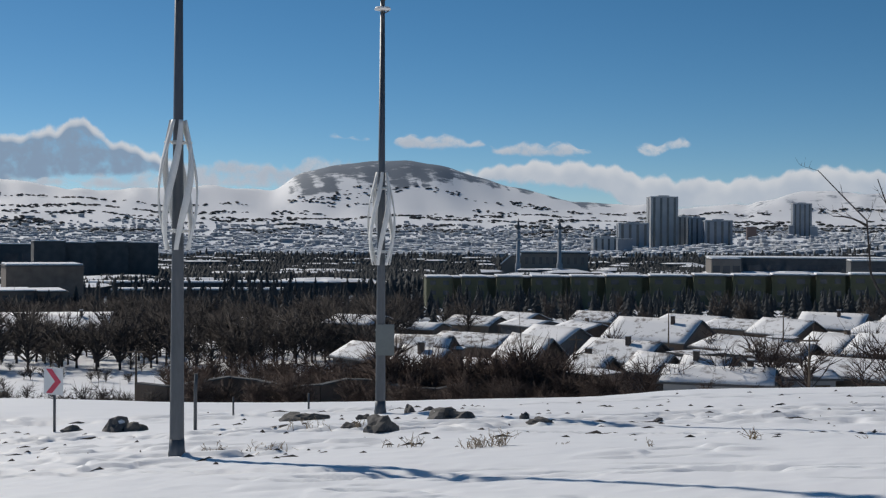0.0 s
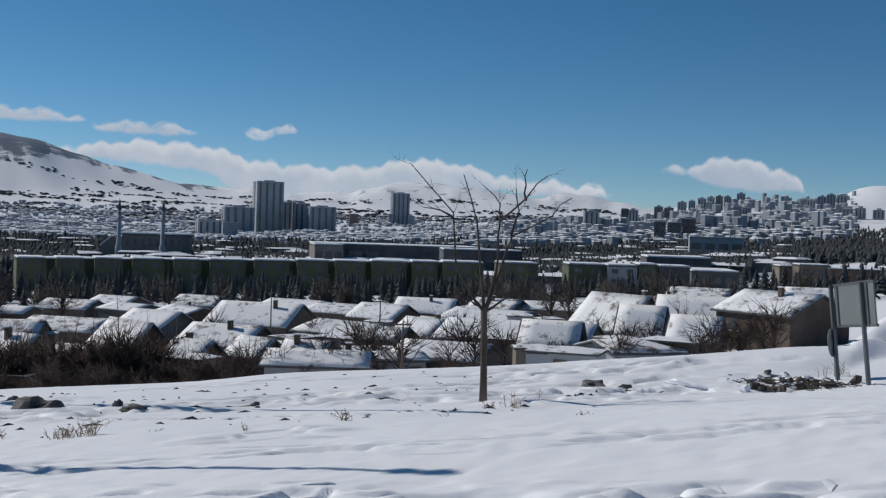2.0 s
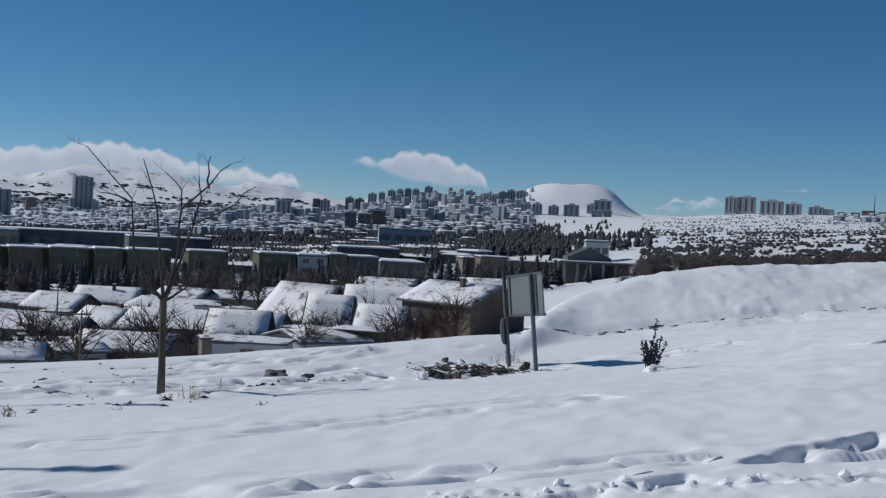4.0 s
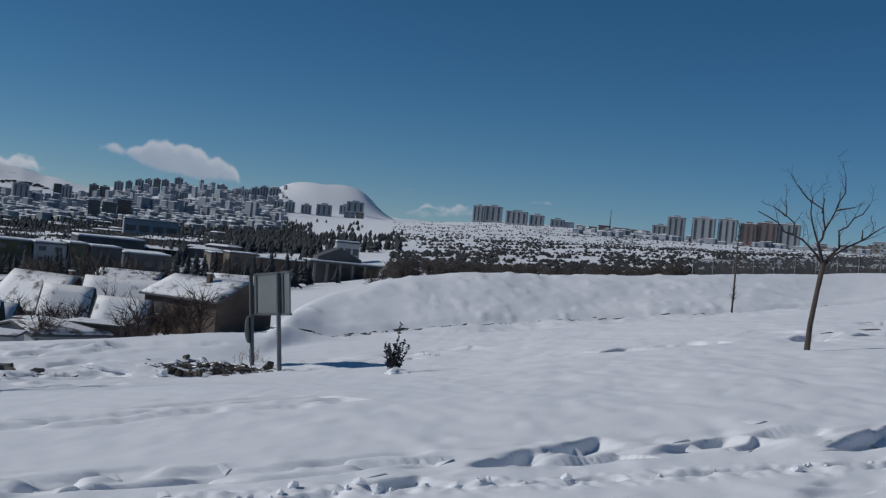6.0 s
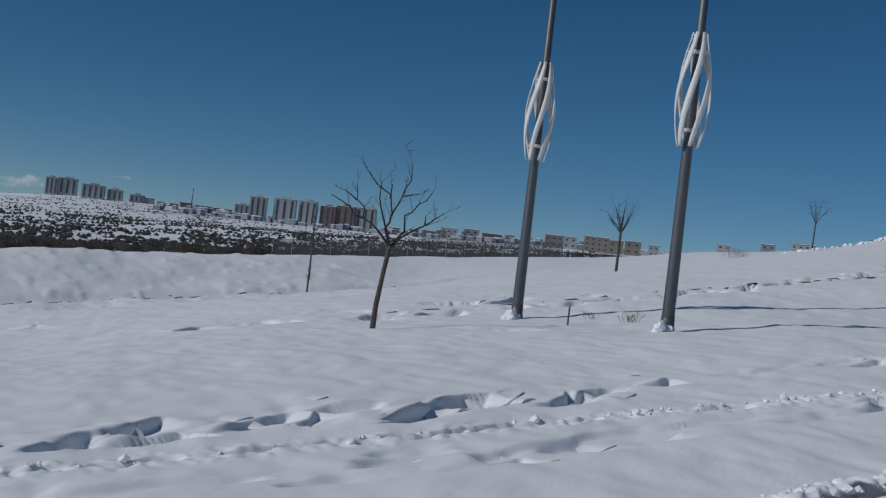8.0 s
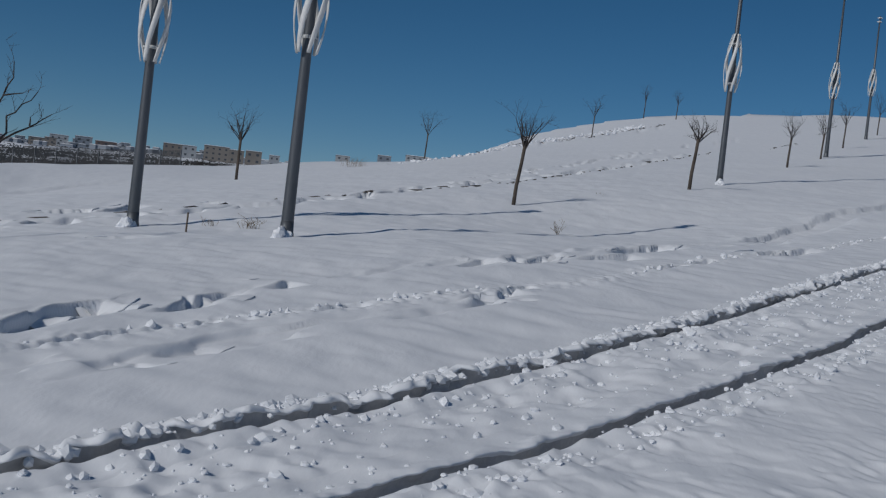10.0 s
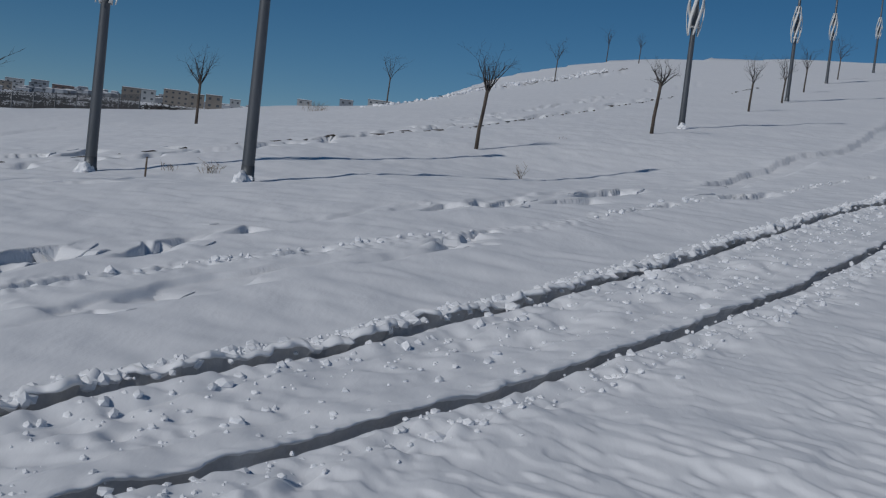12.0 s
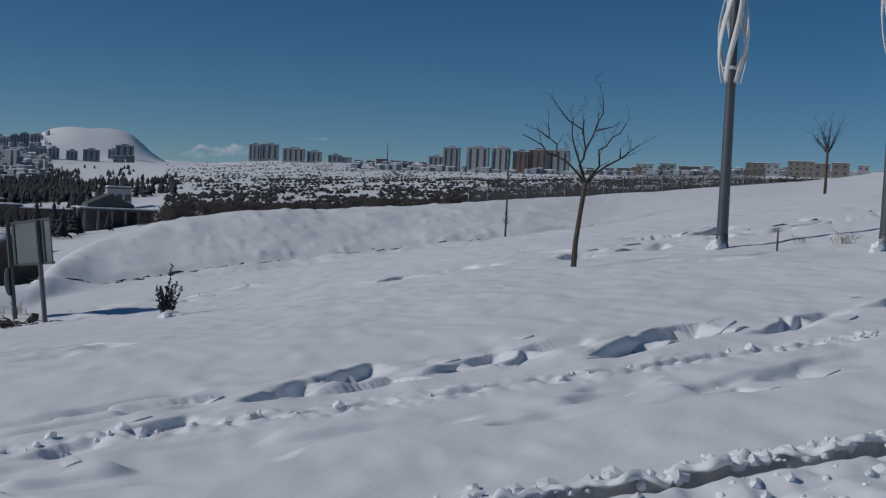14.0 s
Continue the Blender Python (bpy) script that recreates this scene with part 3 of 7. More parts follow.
    # wind-packed drifts
    dx, dy = xm * 0.77 + ym * 0.64, -xm * 0.64 + ym * 0.77
    rm = r[m]
    soft_near = smooth(2, 5, rm) * smooth(80, 25, rm)
    w = np.zeros(xm.shape)
    for k, (f, g2, a) in enumerate(((0.5, 1.1, 0.018), (1.1, 2.6, 0.010), (2.3, 4.4, 0.006))):
        w = w + a * np.sin(dx * f * 2 + 2 * np.sin(dy * f * 1.3 + k)) * np.sin(dy * g2 * 2 + 1.7 * np.sin(dx * f * 1.7 + k * 2))
    h1 = h1 + 0.018 * (grain2(xm / 0.13, ym / 0.13, 71) - 0.5) * np.exp(-((side + 0.66) / 0.55) ** 2)
    right = smooth(4.2, 2.6, xm * 0.68 + ym * 0.73) * smooth(40, 10, rm)
    bend = 0.25 * (grain2(dx / 0.9, dy / 0.9, 86) - 0.5)
    fine = grain2(dx / 0.26 + bend, (dy + bend) / 0.10, 81) * 0.5 + grain2(dx / 0.12, (dy + bend) / 0.055, 82) * 0.5
    scoop = grain2(dx / 0.55 + 3 * bend, (dy + bend) / 0.42, 84)
    near_view = smooth(14, 5, rm)
    h1 = h1 + w * soft_near * (0.6 * smooth(4, -2, ym - xm * 0.9) + 0.25 + 0.4 * right) + right * (0.5 + 0.9 * grain2(dx / 1.3, dy / 1.1, 87)) * (0.017 * smooth(0.36, 0.66, fine) + 0.028 * smooth(0.46, 0.62, scoop) * near_view) + 0.014 * (grain2(dx / 0.42, (dy + bend) / 0.17, 83) - 0.5) * soft_near * (1 - 0.6 * right)
    h[m] = h1
    # banked snow along the far side of the field
    az = np.degrees(np.arctan2(x, y))
    bank = smooth(28, 34, r) * smooth(52, 44, r) * smooth(36, 40, az) * smooth(72, 60, az)
    return h + bank * (wobble(x, y, 3.6, 41) * 0.07 + 0.06 * (grain2(x / 0.9, y / 0.9, 43) - 0.5) + 0.035 * smooth(0.7, 0.85, grain2(x / 0.4, y / 0.4, 44)))


def cover_map(x, y):
    """How much scrub and wood, or painted shading on the far ridge, shows through the snow, 0 to 1."""
    r = np.hypot(x, y)
    az = np.degrees(np.arctan2(x, y))
    c = (0.40 + 0.26 * smooth(330, 420, r)) * smooth(150, 300, r) * smooth(45, 34, az)
    c = np.where(((az > 12) & (az < 22) & (r < 660)) | ((az > 34) & (r < 560)), np.minimum(c, 0.36), c)
    c = np.where(r > 1500, 0.30, c)
    c = np.where(r > 2600, 0.36 - 0.12 * smooth(3000, 3600, r), c)
    side_hill = smooth(44, 47, az) * smooth(300, 450, r) * smooth(1900, 1500, r)
    c = np.maximum(c, (0.38 + 0.14 * wobble(x, y, 110, 76)) * side_hill)
    el = np.degrees(np.arctan2(land(x, y) - 1.65, r))
    low = 2.75 - 0.08 * np.abs(az) + 0.35 * smooth(0, 6, az) - 0.9 * smooth(1.5, 6.5, az)
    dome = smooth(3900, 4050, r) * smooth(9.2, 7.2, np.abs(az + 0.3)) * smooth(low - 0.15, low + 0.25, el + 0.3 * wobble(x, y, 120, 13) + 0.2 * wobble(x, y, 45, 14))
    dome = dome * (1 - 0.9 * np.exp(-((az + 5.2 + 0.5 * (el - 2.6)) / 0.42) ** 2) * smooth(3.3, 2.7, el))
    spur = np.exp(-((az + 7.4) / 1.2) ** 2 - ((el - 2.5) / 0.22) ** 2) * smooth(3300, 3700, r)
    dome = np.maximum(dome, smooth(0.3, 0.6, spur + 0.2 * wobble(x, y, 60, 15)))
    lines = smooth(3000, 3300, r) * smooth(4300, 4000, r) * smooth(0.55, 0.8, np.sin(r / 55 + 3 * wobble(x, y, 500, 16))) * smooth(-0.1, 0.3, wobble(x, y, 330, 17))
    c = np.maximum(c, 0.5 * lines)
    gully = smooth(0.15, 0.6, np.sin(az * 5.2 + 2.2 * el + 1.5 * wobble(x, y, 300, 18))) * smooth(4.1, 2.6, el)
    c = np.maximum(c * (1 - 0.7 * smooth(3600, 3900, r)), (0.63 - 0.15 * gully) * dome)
    # blue-grey shading of the far range, put in as cover colour
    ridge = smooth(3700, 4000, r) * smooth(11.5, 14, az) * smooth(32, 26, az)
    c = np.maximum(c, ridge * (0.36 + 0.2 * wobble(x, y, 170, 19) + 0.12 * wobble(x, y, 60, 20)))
    hill = np.exp(-((az - 40.9) / 2.6) ** 2 - ((r - 2600) / 520) ** 2)
    return np.clip(c - 0.9 * smooth(0.15, 0.5, hill) * smooth(43.2, 42.4, az), 0, 1)


def build_ground():
    a = np.concatenate([np.arange(-180, -32, 6.0), np.arange(-32, 46, 0.2), np.arange(46, 118, 0.11), np.arange(118, 180, 6.0)])
    r = np.concatenate([[0.05, 0.6, 1.2, 1.7], np.geomspace(2.2, 3.9, 30), np.geomspace(3.91, 13, 390), np.geomspace(13.05, 26, 200), np.geomspace(26.1, 45, 100), np.geomspace(45.4, 70, 35), np.geomspace(71.5, 4900, 140)])
    A, Rr = np.meshgrid(np.radians(a), r)
    X, Y = Rr * np.sin(A), Rr * np.cos(A)
    Z = land(X, Y) + relief(X, Y)
    na, nr = len(a), len(r)
    co = np.stack([X, Y, Z], -1).reshape(-1, 3)
    i, j = np.meshgrid(np.arange(nr - 1), np.arange(na), indexing="ij")
    j2 = (j + 1) % na
    quads = np.stack([i * na + j, i * na + j2, (i + 1) * na + j2, (i + 1) * na + j], -1).reshape(-1, 4)[:, ::-1]
    me = bpy.data.meshes.new("ground")
    me.vertices.add(len(co))
    me.vertices.foreach_set("co", co.ravel())
    me.loops.add(quads.size)
    me.loops.foreach_set("vertex_index", quads.ravel().astype(np.int32))
    me.polygons.add(len(quads))
    me.polygons.foreach_set("loop_start", np.arange(0, quads.size, 4, dtype=np.int32))
    me.update(calc_edges=True)
    me.polygons.foreach_set("use_smooth", np.ones(len(quads), bool))
    at = me.attributes.new("cover", "FLOAT", "POINT")
    cover = np.zeros(X.shape)
    away = r > 140
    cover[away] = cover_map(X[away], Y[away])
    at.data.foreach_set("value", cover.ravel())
    me.materials.append(SNOW_GROUND)
    me.validate()
    return tagged(new("ground", me), "snow-covered hillside falling to a valley and far hills", "ground", kind="structure")


build_ground()


# ---- wheel ruts and broken snow edges, lying on the sheet ----
def sheet_z(x, y):
    return land(x, y) + relief(x, y, False)


def grid_mesh(name, X, Y, Z, label, category, packed=None):
    n, m = X.shape
    i, j = np.meshgrid(np.arange(n - 1), np.arange(m - 1), indexing="ij")
    quads = np.stack([i * m + j, i * m + j + 1, (i + 1) * m + j + 1, (i + 1) * m + j], -1).reshape(-1, 4)[:, ::-1]
    co = np.stack([X, Y, Z], -1).reshape(-1, 3)
    me = bpy.data.meshes.new(name)
    me.vertices.add(len(co))
    me.vertices.foreach_set("co", co.ravel())
    me.loops.add(quads.size)
    me.loops.foreach_set("vertex_index", quads.ravel().astype(np.int32))
    me.polygons.add(len(quads))
    me.polygons.foreach_set("loop_start", np.arange(0, quads.size, 4, dtype=np.int32))
    me.update(calc_edges=True)
    me.polygons.foreach_set("use_smooth", np.ones(len(quads), bool))
    me.materials.append(SNOW_GROUND)
    # packed columns take the darker snow with the recess shade in its colour
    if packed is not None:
        me.materials.append(PACKED_SHADE_SNOW)
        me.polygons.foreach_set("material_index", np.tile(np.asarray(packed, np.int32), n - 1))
    return tagged(new(name, me), label, category, kind="structure")


RUT_S = np.array([-0.37, -0.31, -0.26, -0.21, -0.165, -0.125, -0.085, -0.050, -0.032, -0.020, -0.013, 0.0, 0.015, 0.035, 0.055, 0.072, 0.082, 0.082, 0.074, 0.060, 0.044, 0.036, 0.046, 0.064, 0.09, 0.12, 0.16, 0.21, 0.27, 0.33, 0.37])
RUT_Z = np.array([-0.06, 0.0, 0.0, 0.0, 0.0, 0.0, -0.004, -0.014, -0.032, -0.06, -0.10, -0.14, -0.15, -0.15, -0.14, -0.115, -0.085, -0.06, -0.04, -0.02, -0.004, 0.004, 0.010, 0.012, 0.010, 0.007, 0.004, 0.001, 0.0, 0.0, -0.06])
LIP_FAR = np.exp(-((RUT_S - 0.075) / 0.05) ** 2) * (RUT_Z > -0.03) * (RUT_S > 0) * (RUT_S < 0.25)
LIP_NEAR = np.exp(-((RUT_S + 0.15) / 0.06) ** 2)
WALL = smooth(-0.115, 0.0, RUT_Z) * (RUT_S > 0.02) * smooth(0.3, 0.1, RUT_S)


def rut(offset, lip, spill, rough, seed):
    """One wheel rut: a sheer, crumbling far wall, a flat bed and a spilt near side."""
    xs, ys, dx, dy = along(TYRE, 0.022)
    keep = np.concatenate([np.arange(0, 1100), np.arange(1100, min(len(xs) - 40, 5000), 4)])
    n = np.hypot(dx, dy)
    wide = 45
    nx, ny = np.convolve(np.pad(-dy / n, wide, "edge"), np.ones(2 * wide + 1) / (2 * wide + 1), "valid"), np.convolve(np.pad(dx / n, wide, "edge"), np.ones(2 * wide + 1) / (2 * wide + 1), "valid")
    xs, ys, nx, ny, run = xs[keep], ys[keep], nx[keep], ny[keep], keep * 0.022
    R, S = np.meshgrid(run, RUT_S, indexing="ij")
    jut = rough * (0.014 * chop(R * 3.5, seed) + 0.018 * chop(R * 9, seed + 1) + 0.017 * chop(R * 24, seed + 2)) + 0.012 * chop(R * 0.8, seed + 3)
    S2 = S + offset + jut * WALL + 0.012 * chop(R * 0.8, seed + 3) * smooth(0.30, 0.2, np.abs(S)) + 0.01 * chop(R * 6, seed + 4) * smooth(0.3, 0.1, np.abs(S)) * (S < 0)
    X, Y = xs[:, None] + nx[:, None] * S2, ys[:, None] + ny[:, None] * S2
    lumps = grain2(R / 0.075, S / 0.06 + 40, seed + 5) * 0.6 + grain2(R / 0.16, S / 0.12 + 80, seed + 6) * 0.6
    deep = RUT_Z * (0.92 + 0.2 * chop(R * 1.1, seed + 7)) * smooth(115, 70, R)
    Z = sheet_z(X.ravel(), Y.ravel()).reshape(X.shape) + deep + LIP_FAR * lip * np.maximum(lumps - 0.25, 0) * smooth(60, 20, R) + LIP_NEAR * spill * np.maximum(lumps - 0.4, 0) * smooth(60, 20, R)
    Z = Z + 0.012 * (lumps - 0.6) * (RUT_Z < -0.05) * (np.abs(RUT_S) < 0.2) + 0.004
    # bed and walls below the lip get the painted shade
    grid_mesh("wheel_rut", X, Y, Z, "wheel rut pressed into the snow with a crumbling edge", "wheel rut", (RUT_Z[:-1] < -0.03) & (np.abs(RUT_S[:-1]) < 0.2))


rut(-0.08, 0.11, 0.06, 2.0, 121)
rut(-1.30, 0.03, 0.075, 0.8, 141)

# an edge's section: gentle back, crest, sheer face
EDGE_V = np.array([0.85, 0.62, 0.42, 0.27, 0.15, 0.07, 0.02, 0.0, -0.010, -0.008, 0.004, 0.02])
EDGE_H = np.array([-0.04, 0.06, 0.22, 0.44, 0.68, 0.88, 1.0, 0.97, 0.80, 0.48, 0.12, -0.5])


def snow_edge(x0, y0, x1, y1, d, seed):
    """A broken crust of snow, tilted up, with a sheer shaded face."""
    L = math.hypot(x1 - x0, y1 - y0)
    ux, uy = (x1 - x0) / L, (y1 - y0) / L
    u = np.arange(0, L + 0.02, 0.022 if L < 1.5 else 0.04)
    U, V = np.meshgrid(u, EDGE_V, indexing="ij")
    T = U / L
    bow = 0.07 * L * np.sin(T * 3.14) * chop(np.array([seed * 0.37]), 95)[0] + 0.04 * chop(U * 3.0 + seed * 9, 96) + 0.016 * chop(U * 11 + seed * 7, 97)
    amp = d * smooth(0, 0.5, T) * smooth(1.0, 0.75, T) * (0.62 + 0.32 * chop(U * 2.4 + seed * 5, 98) + 0.2 * chop(U * 8 + seed * 3, 99))
    span = V * (0.55 + 2.2 * d) + bow
    X, Y = x0 + ux * U - uy * span, y0 + uy * U + ux * span
    H = np.broadcast_to(EDGE_H, U.shape)
    return X, Y, amp * H - 0.012 * (EDGE_V > 0.3) - 0.01 * smooth(0.15, 0.0, np.minimum(T, 1 - T))


edge_rng = random.Random(12)
edges = []
for k, (x0, y0, x1, y1, d) in enumerate(STEPS):
    for q in range(1 if d < 0.18 else 2):
        t, w = edge_rng.uniform(-0.1, 0.8), edge_rng.uniform(0.2, 0.45)
        o = edge_rng.choice((-1, 1)) * edge_rng.uniform(0.12, 0.4)
        edges.append(snow_edge(x0 + (x1 - x0) * t + 0.2 * o, y0 + (y1 - y0) * t + o, x0 + (x1 - x0) * (t + w) + 0.2 * o, y0 + (y1 - y0) * (t + w) + o, 0.16 * d, 50 + 4 * k + q))
level = sheet_z(np.concatenate([e[0].ravel() for e in edges]), np.concatenate([e[1].ravel() for e in edges]))
k = 0
for X, Y, H in edges:
    grid_mesh("snow_edge", X, Y, level[k:k + X.size].reshape(X.shape) + H, "broken crust of snow tilted up beside a footprint", "snow crust")
    k += X.size


# ---- lamp posts with twisted white strips ----
def lamp_post():
    top = thing("lamp_post", Matrix(), "grey steel lamp post with twisted white strips, standing in snow", "lamp post", "lamp posts along the path")
    part("pole", tube([(0, 0, -0.3), (0, 0, 0.02), (0, 0, 4.0), (0, 0, 8.5)], [0.105, 0.105, 0.078, 0.045], 14), STEEL, top)
    part("base_sleeve", tube([(0, 0, -0.3), (0, 0, 0.05), (0, 0, 0.10), (0, 0, 0.26)], [0.13, 0.126, 0.114, 0.107], 14), STEEL, top)
    for k in range(6):
        bm = bmesh.new()
        prev = None
        n = 22
        for i in range(n + 1):
            t = i / n
            z = 2.98 + 1.86 * t
            rad = 0.095 + 0.175 * math.sin(math.pi * (0.16 + 0.80 * t)) ** 1.2
            ang = k * math.tau / 6 + 1.55 * (t - 0.5) + 0.35
            c = Vector((math.cos(ang), math.sin(ang), 0))
            s = Vector((-math.sin(ang), math.cos(ang), 0))
            w = 0.030 + 0.022 * math.sin(math.pi * t)
            p = c * rad + Vector((0, 0, z))
            ring = [bm.verts.new(p + s * w + c * 0.012), bm.verts.new(p - s * w + c * 0.012), bm.verts.new(p - s * w - c * 0.012), bm.verts.new(p + s * w - c * 0.012)]
            if prev:
                for q in range(4):
                    bm.faces.new((prev[q], prev[(q + 1) % 4], ring[(q + 1) % 4], ring[q])).smooth = True
            else:
                bm.faces.new(ring[::-1])
            prev = ring
        bm.faces.new(prev)
        part("strip", bm, WHITE_PAINT, top, "white painted twisted strip")
    for z, rr in ((3.25, 0.17), (4.52, 0.20)):
        bm = bmesh.new()
        for k in range(6):
            ang = k * math.tau / 6 + 0.2
            add_tube(bm, [(0, 0, z), (rr * math.cos(ang), rr * math.sin(ang), z)], [0.012, 0.012], 6)
        add_tube(bm, [(0, 0, z - 0.03), (0, 0, z + 0.03)], [0.085, 0.085], 12)
        part("bracket", bm, WHITE_PAINT, top)
    for z in (8.08, 8.34):
        head = part("lamp_head", tube([(0, 0, z), (0, 0, z + 0.02), (0, 0, z + 0.06)], [0.06, 0.17, 0.15], 16), WHITE_SIGN, top, "flat white lamp head")
        part("lamp_arm", tube([(0.04, 0, z - 0.05), (0.14, 0, z + 0.01)], [0.012, 0.012], 6), STEEL, head)
    return top


POSTS = [(-4.0, 16.45), (-1.5, 23.0), (20.67, 6.72), (18.66, 3.49), (37.6, -6.44), (60, -15.35), (81, -23.2), (103, -33.4), (124, -47.3)]
first_post = lamp_post()
for n, (x, y) in enumerate(POSTS):
    m = pose(x, y, gz(x, y), 0, 0, 35 * n)
    if n == 0:
        first_post.matrix_basis = m
    else:
        copy_thing(first_post, m)
    if n in (2, 3, 4):
        rng = random.Random(n)
        cap = part("snow_mound", lump(rng, 0.17, 0.14, 0.15, 0.5, 3), SNOW, None, "small mound of snow against a lamp post", pose(x - 0.12, y + 0.03, gz(x, y)))
        tagged(cap, category="snow mound")


# ---- bare trees ----
def grow(bm, rng, p, d, length, radius, depth, sides):
    steps = 4
    pts, rad, way = [p.copy()], [radius], [d]
    for s in range(steps):
        d = (d + Vector((rng.uniform(-1, 1), rng.uniform(-1, 1), rng.uniform(-0.6, 0.8))) * 0.24).normalized()
        p = p + d * (length / steps)
        pts.append(p.copy())
        way.append(d)
        rad.append(radius * (1 - 0.62 * (s + 1) / steps))
    add_tube(bm, pts, rad, sides, cap=False)
    if depth <= 0:
        return
    for k in range(rng.randint(4, 5)):
        i = min(steps, 1 + k)
        side = Vector((rng.uniform(-1, 1), rng.uniform(-1, 1), rng.uniform(-0.35, 0.8))).normalized()
        grow(bm, rng, pts[i], (way[i] * 0.62 + side * 0.8).normalized(), length * rng.uniform(0.36, 0.58), max(rad[i] * 0.55, 0.003), depth - 1, max(3, sides - 2))


def bare_tree(x, y, fork, height, width, girth, seed, lean=(0, 0), depth=3, limbs=6, reach=0.7, label="bare young tree with thin dark branches, standing in snow"):
    rng = random.Random(seed)
    z = gz(x, y)
    top = thing("bare_tree", pose(x, y, z), label, "tree", "young trees on the slope")
    f = Vector((lean[0], lean[1], fork))
    bm = tube([(0, 0, -0.2), (lean[0] * 0.2, lean[1] * 0.2, fork * 0.33), (lean[0] * 0.7, lean[1] * 0.7, fork * 0.7), f, f + Vector((0, 0, 0.05))],
              [girth * 1.15, girth, girth * 0.92, girth * 0.95, girth * 0.6], 10)
    part("trunk", bm, BARK, top)
    for k in range(limbs):
        bm = bmesh.new()
        ang = k * math.tau / limbs + rng.uniform(-0.4, 0.4)
        out = rng.uniform(0.55, 1.15) * width / 2
        up = (height - fork) * rng.uniform(0.7, 1.05)
        d = Vector((math.cos(ang) * out, math.sin(ang) * out, up * 0.8))
        far = d.length * reach
        grow(bm, rng, f - Vector((0, 0, rng.uniform(0, 0.12))), d.normalized(), far, girth * 0.42, depth - 1, 6)
        part("limb", bm, TWIG, top)
    return top


def limbed_tree(x, y, fork, girth, lean, facing, limbs, seed, size, label):
    """A young tree whose main limbs follow drawn lines: (sideways, up) from the fork, in metres."""
    rng = random.Random(seed)
    top = thing("bare_tree", pose(x, y, gz(x, y), 0, 0, -facing), label, "tree", "young trees on the slope")
    f = Vector((lean, 0, fork))
    part("trunk", tube([(0, 0, -0.2), (lean * 0.15, 0, fork * 0.3), (lean * 0.6, 0, fork * 0.7), f, f + Vector((0, 0, 0.06))], [girth * 1.2, girth, girth * 0.9, girth, girth * 0.6], 10), BARK, top)
    for start, line in limbs:
        start, line = start and (start[0] * size, start[1] * size), [(a * size, b * size) for a, b in line]
        bm = bmesh.new()
        away = rng.uniform(-0.55, 0.55)
        pts = [f - Vector((0, 0, 0.03))] if start is None else [f + Vector((start[0], away * 0.3, start[1]))]
        far = max(math.hypot(*q) for q in line)
        for a, b in line:
            pts.append(f + Vector((a + rng.gauss(0, 0.01), away * math.hypot(a, b) / far * 0.8, b)))
        fine = []
        for p, q in zip(pts, pts[1:]):
            mid = p.lerp(q, 0.5) + Vector((rng.gauss(0, 0.02), rng.gauss(0, 0.02), rng.gauss(0, 0.02)))
            fine += [p, mid]
        fine.append(pts[-1])
        base = girth * (0.52 if start is None else 0.36)
        rad = [base + (0.007 - base) * (k / (len(fine) - 1)) ** 0.75 for k in range(len(fine))]
        add_tube(bm, fine, rad, 7, cap=False)
        for k in range(2, len(fine)):
            way = (fine[k] - fine[k - 1]).normalized()
            if rng.random() < 0.75:
                side = Vector((rng.uniform(-1, 1), rng.uniform(-1, 1), rng.uniform(-0.1, 0.9))).normalized()
                grow(bm, rng, fine[k], (way * 0.7 + side * 0.7).normalized(), rng.uniform(0.15, 0.34), min(0.005, rad[k] * 0.5), 1, 4)
        part("limb", bm, TWIG, top)


limbed_tree(6.72, 17.15, 1.5, 0.06, -0.03, 21.4, [
    (None, [(-0.28, 0.35), (-0.51, 0.79), (-0.57, 1.63), (-1.3, 2.42)]), ((-0.57, 1.55), [(-0.8, 1.66), (-1.07, 1.7)]), (None, [(-0.07, 0.65), (-0.16, 1.49), (-0.42, 2.28)]),
    (None, [(0.12, 0.4), (0.2, 0.9), (0.21, 1.53), (0.22, 1.81), (-0.07, 2.1)]), ((0.21, 1.5), [(0.65, 1.9), (0.98, 2.28)]), ((0.65, 1.88), [(0.66, 2.15), (0.65, 2.42)]),
    (None, [(0.1, 0.25), (0.33, 1.02), (0.42, 1.26), (1.12, 1.63), (1.44, 1.95)]), (None, [(0.25, 0.12), (0.5, 0.24)]), (None, [(-0.15, 0.1), (-0.3, 0.22)]), ((0.42, 1.26), [(0.55, 1.7), (0.48, 2.1)])],
    4, 0.95, "bare young tree with wide-spread dark limbs, standing in snow")
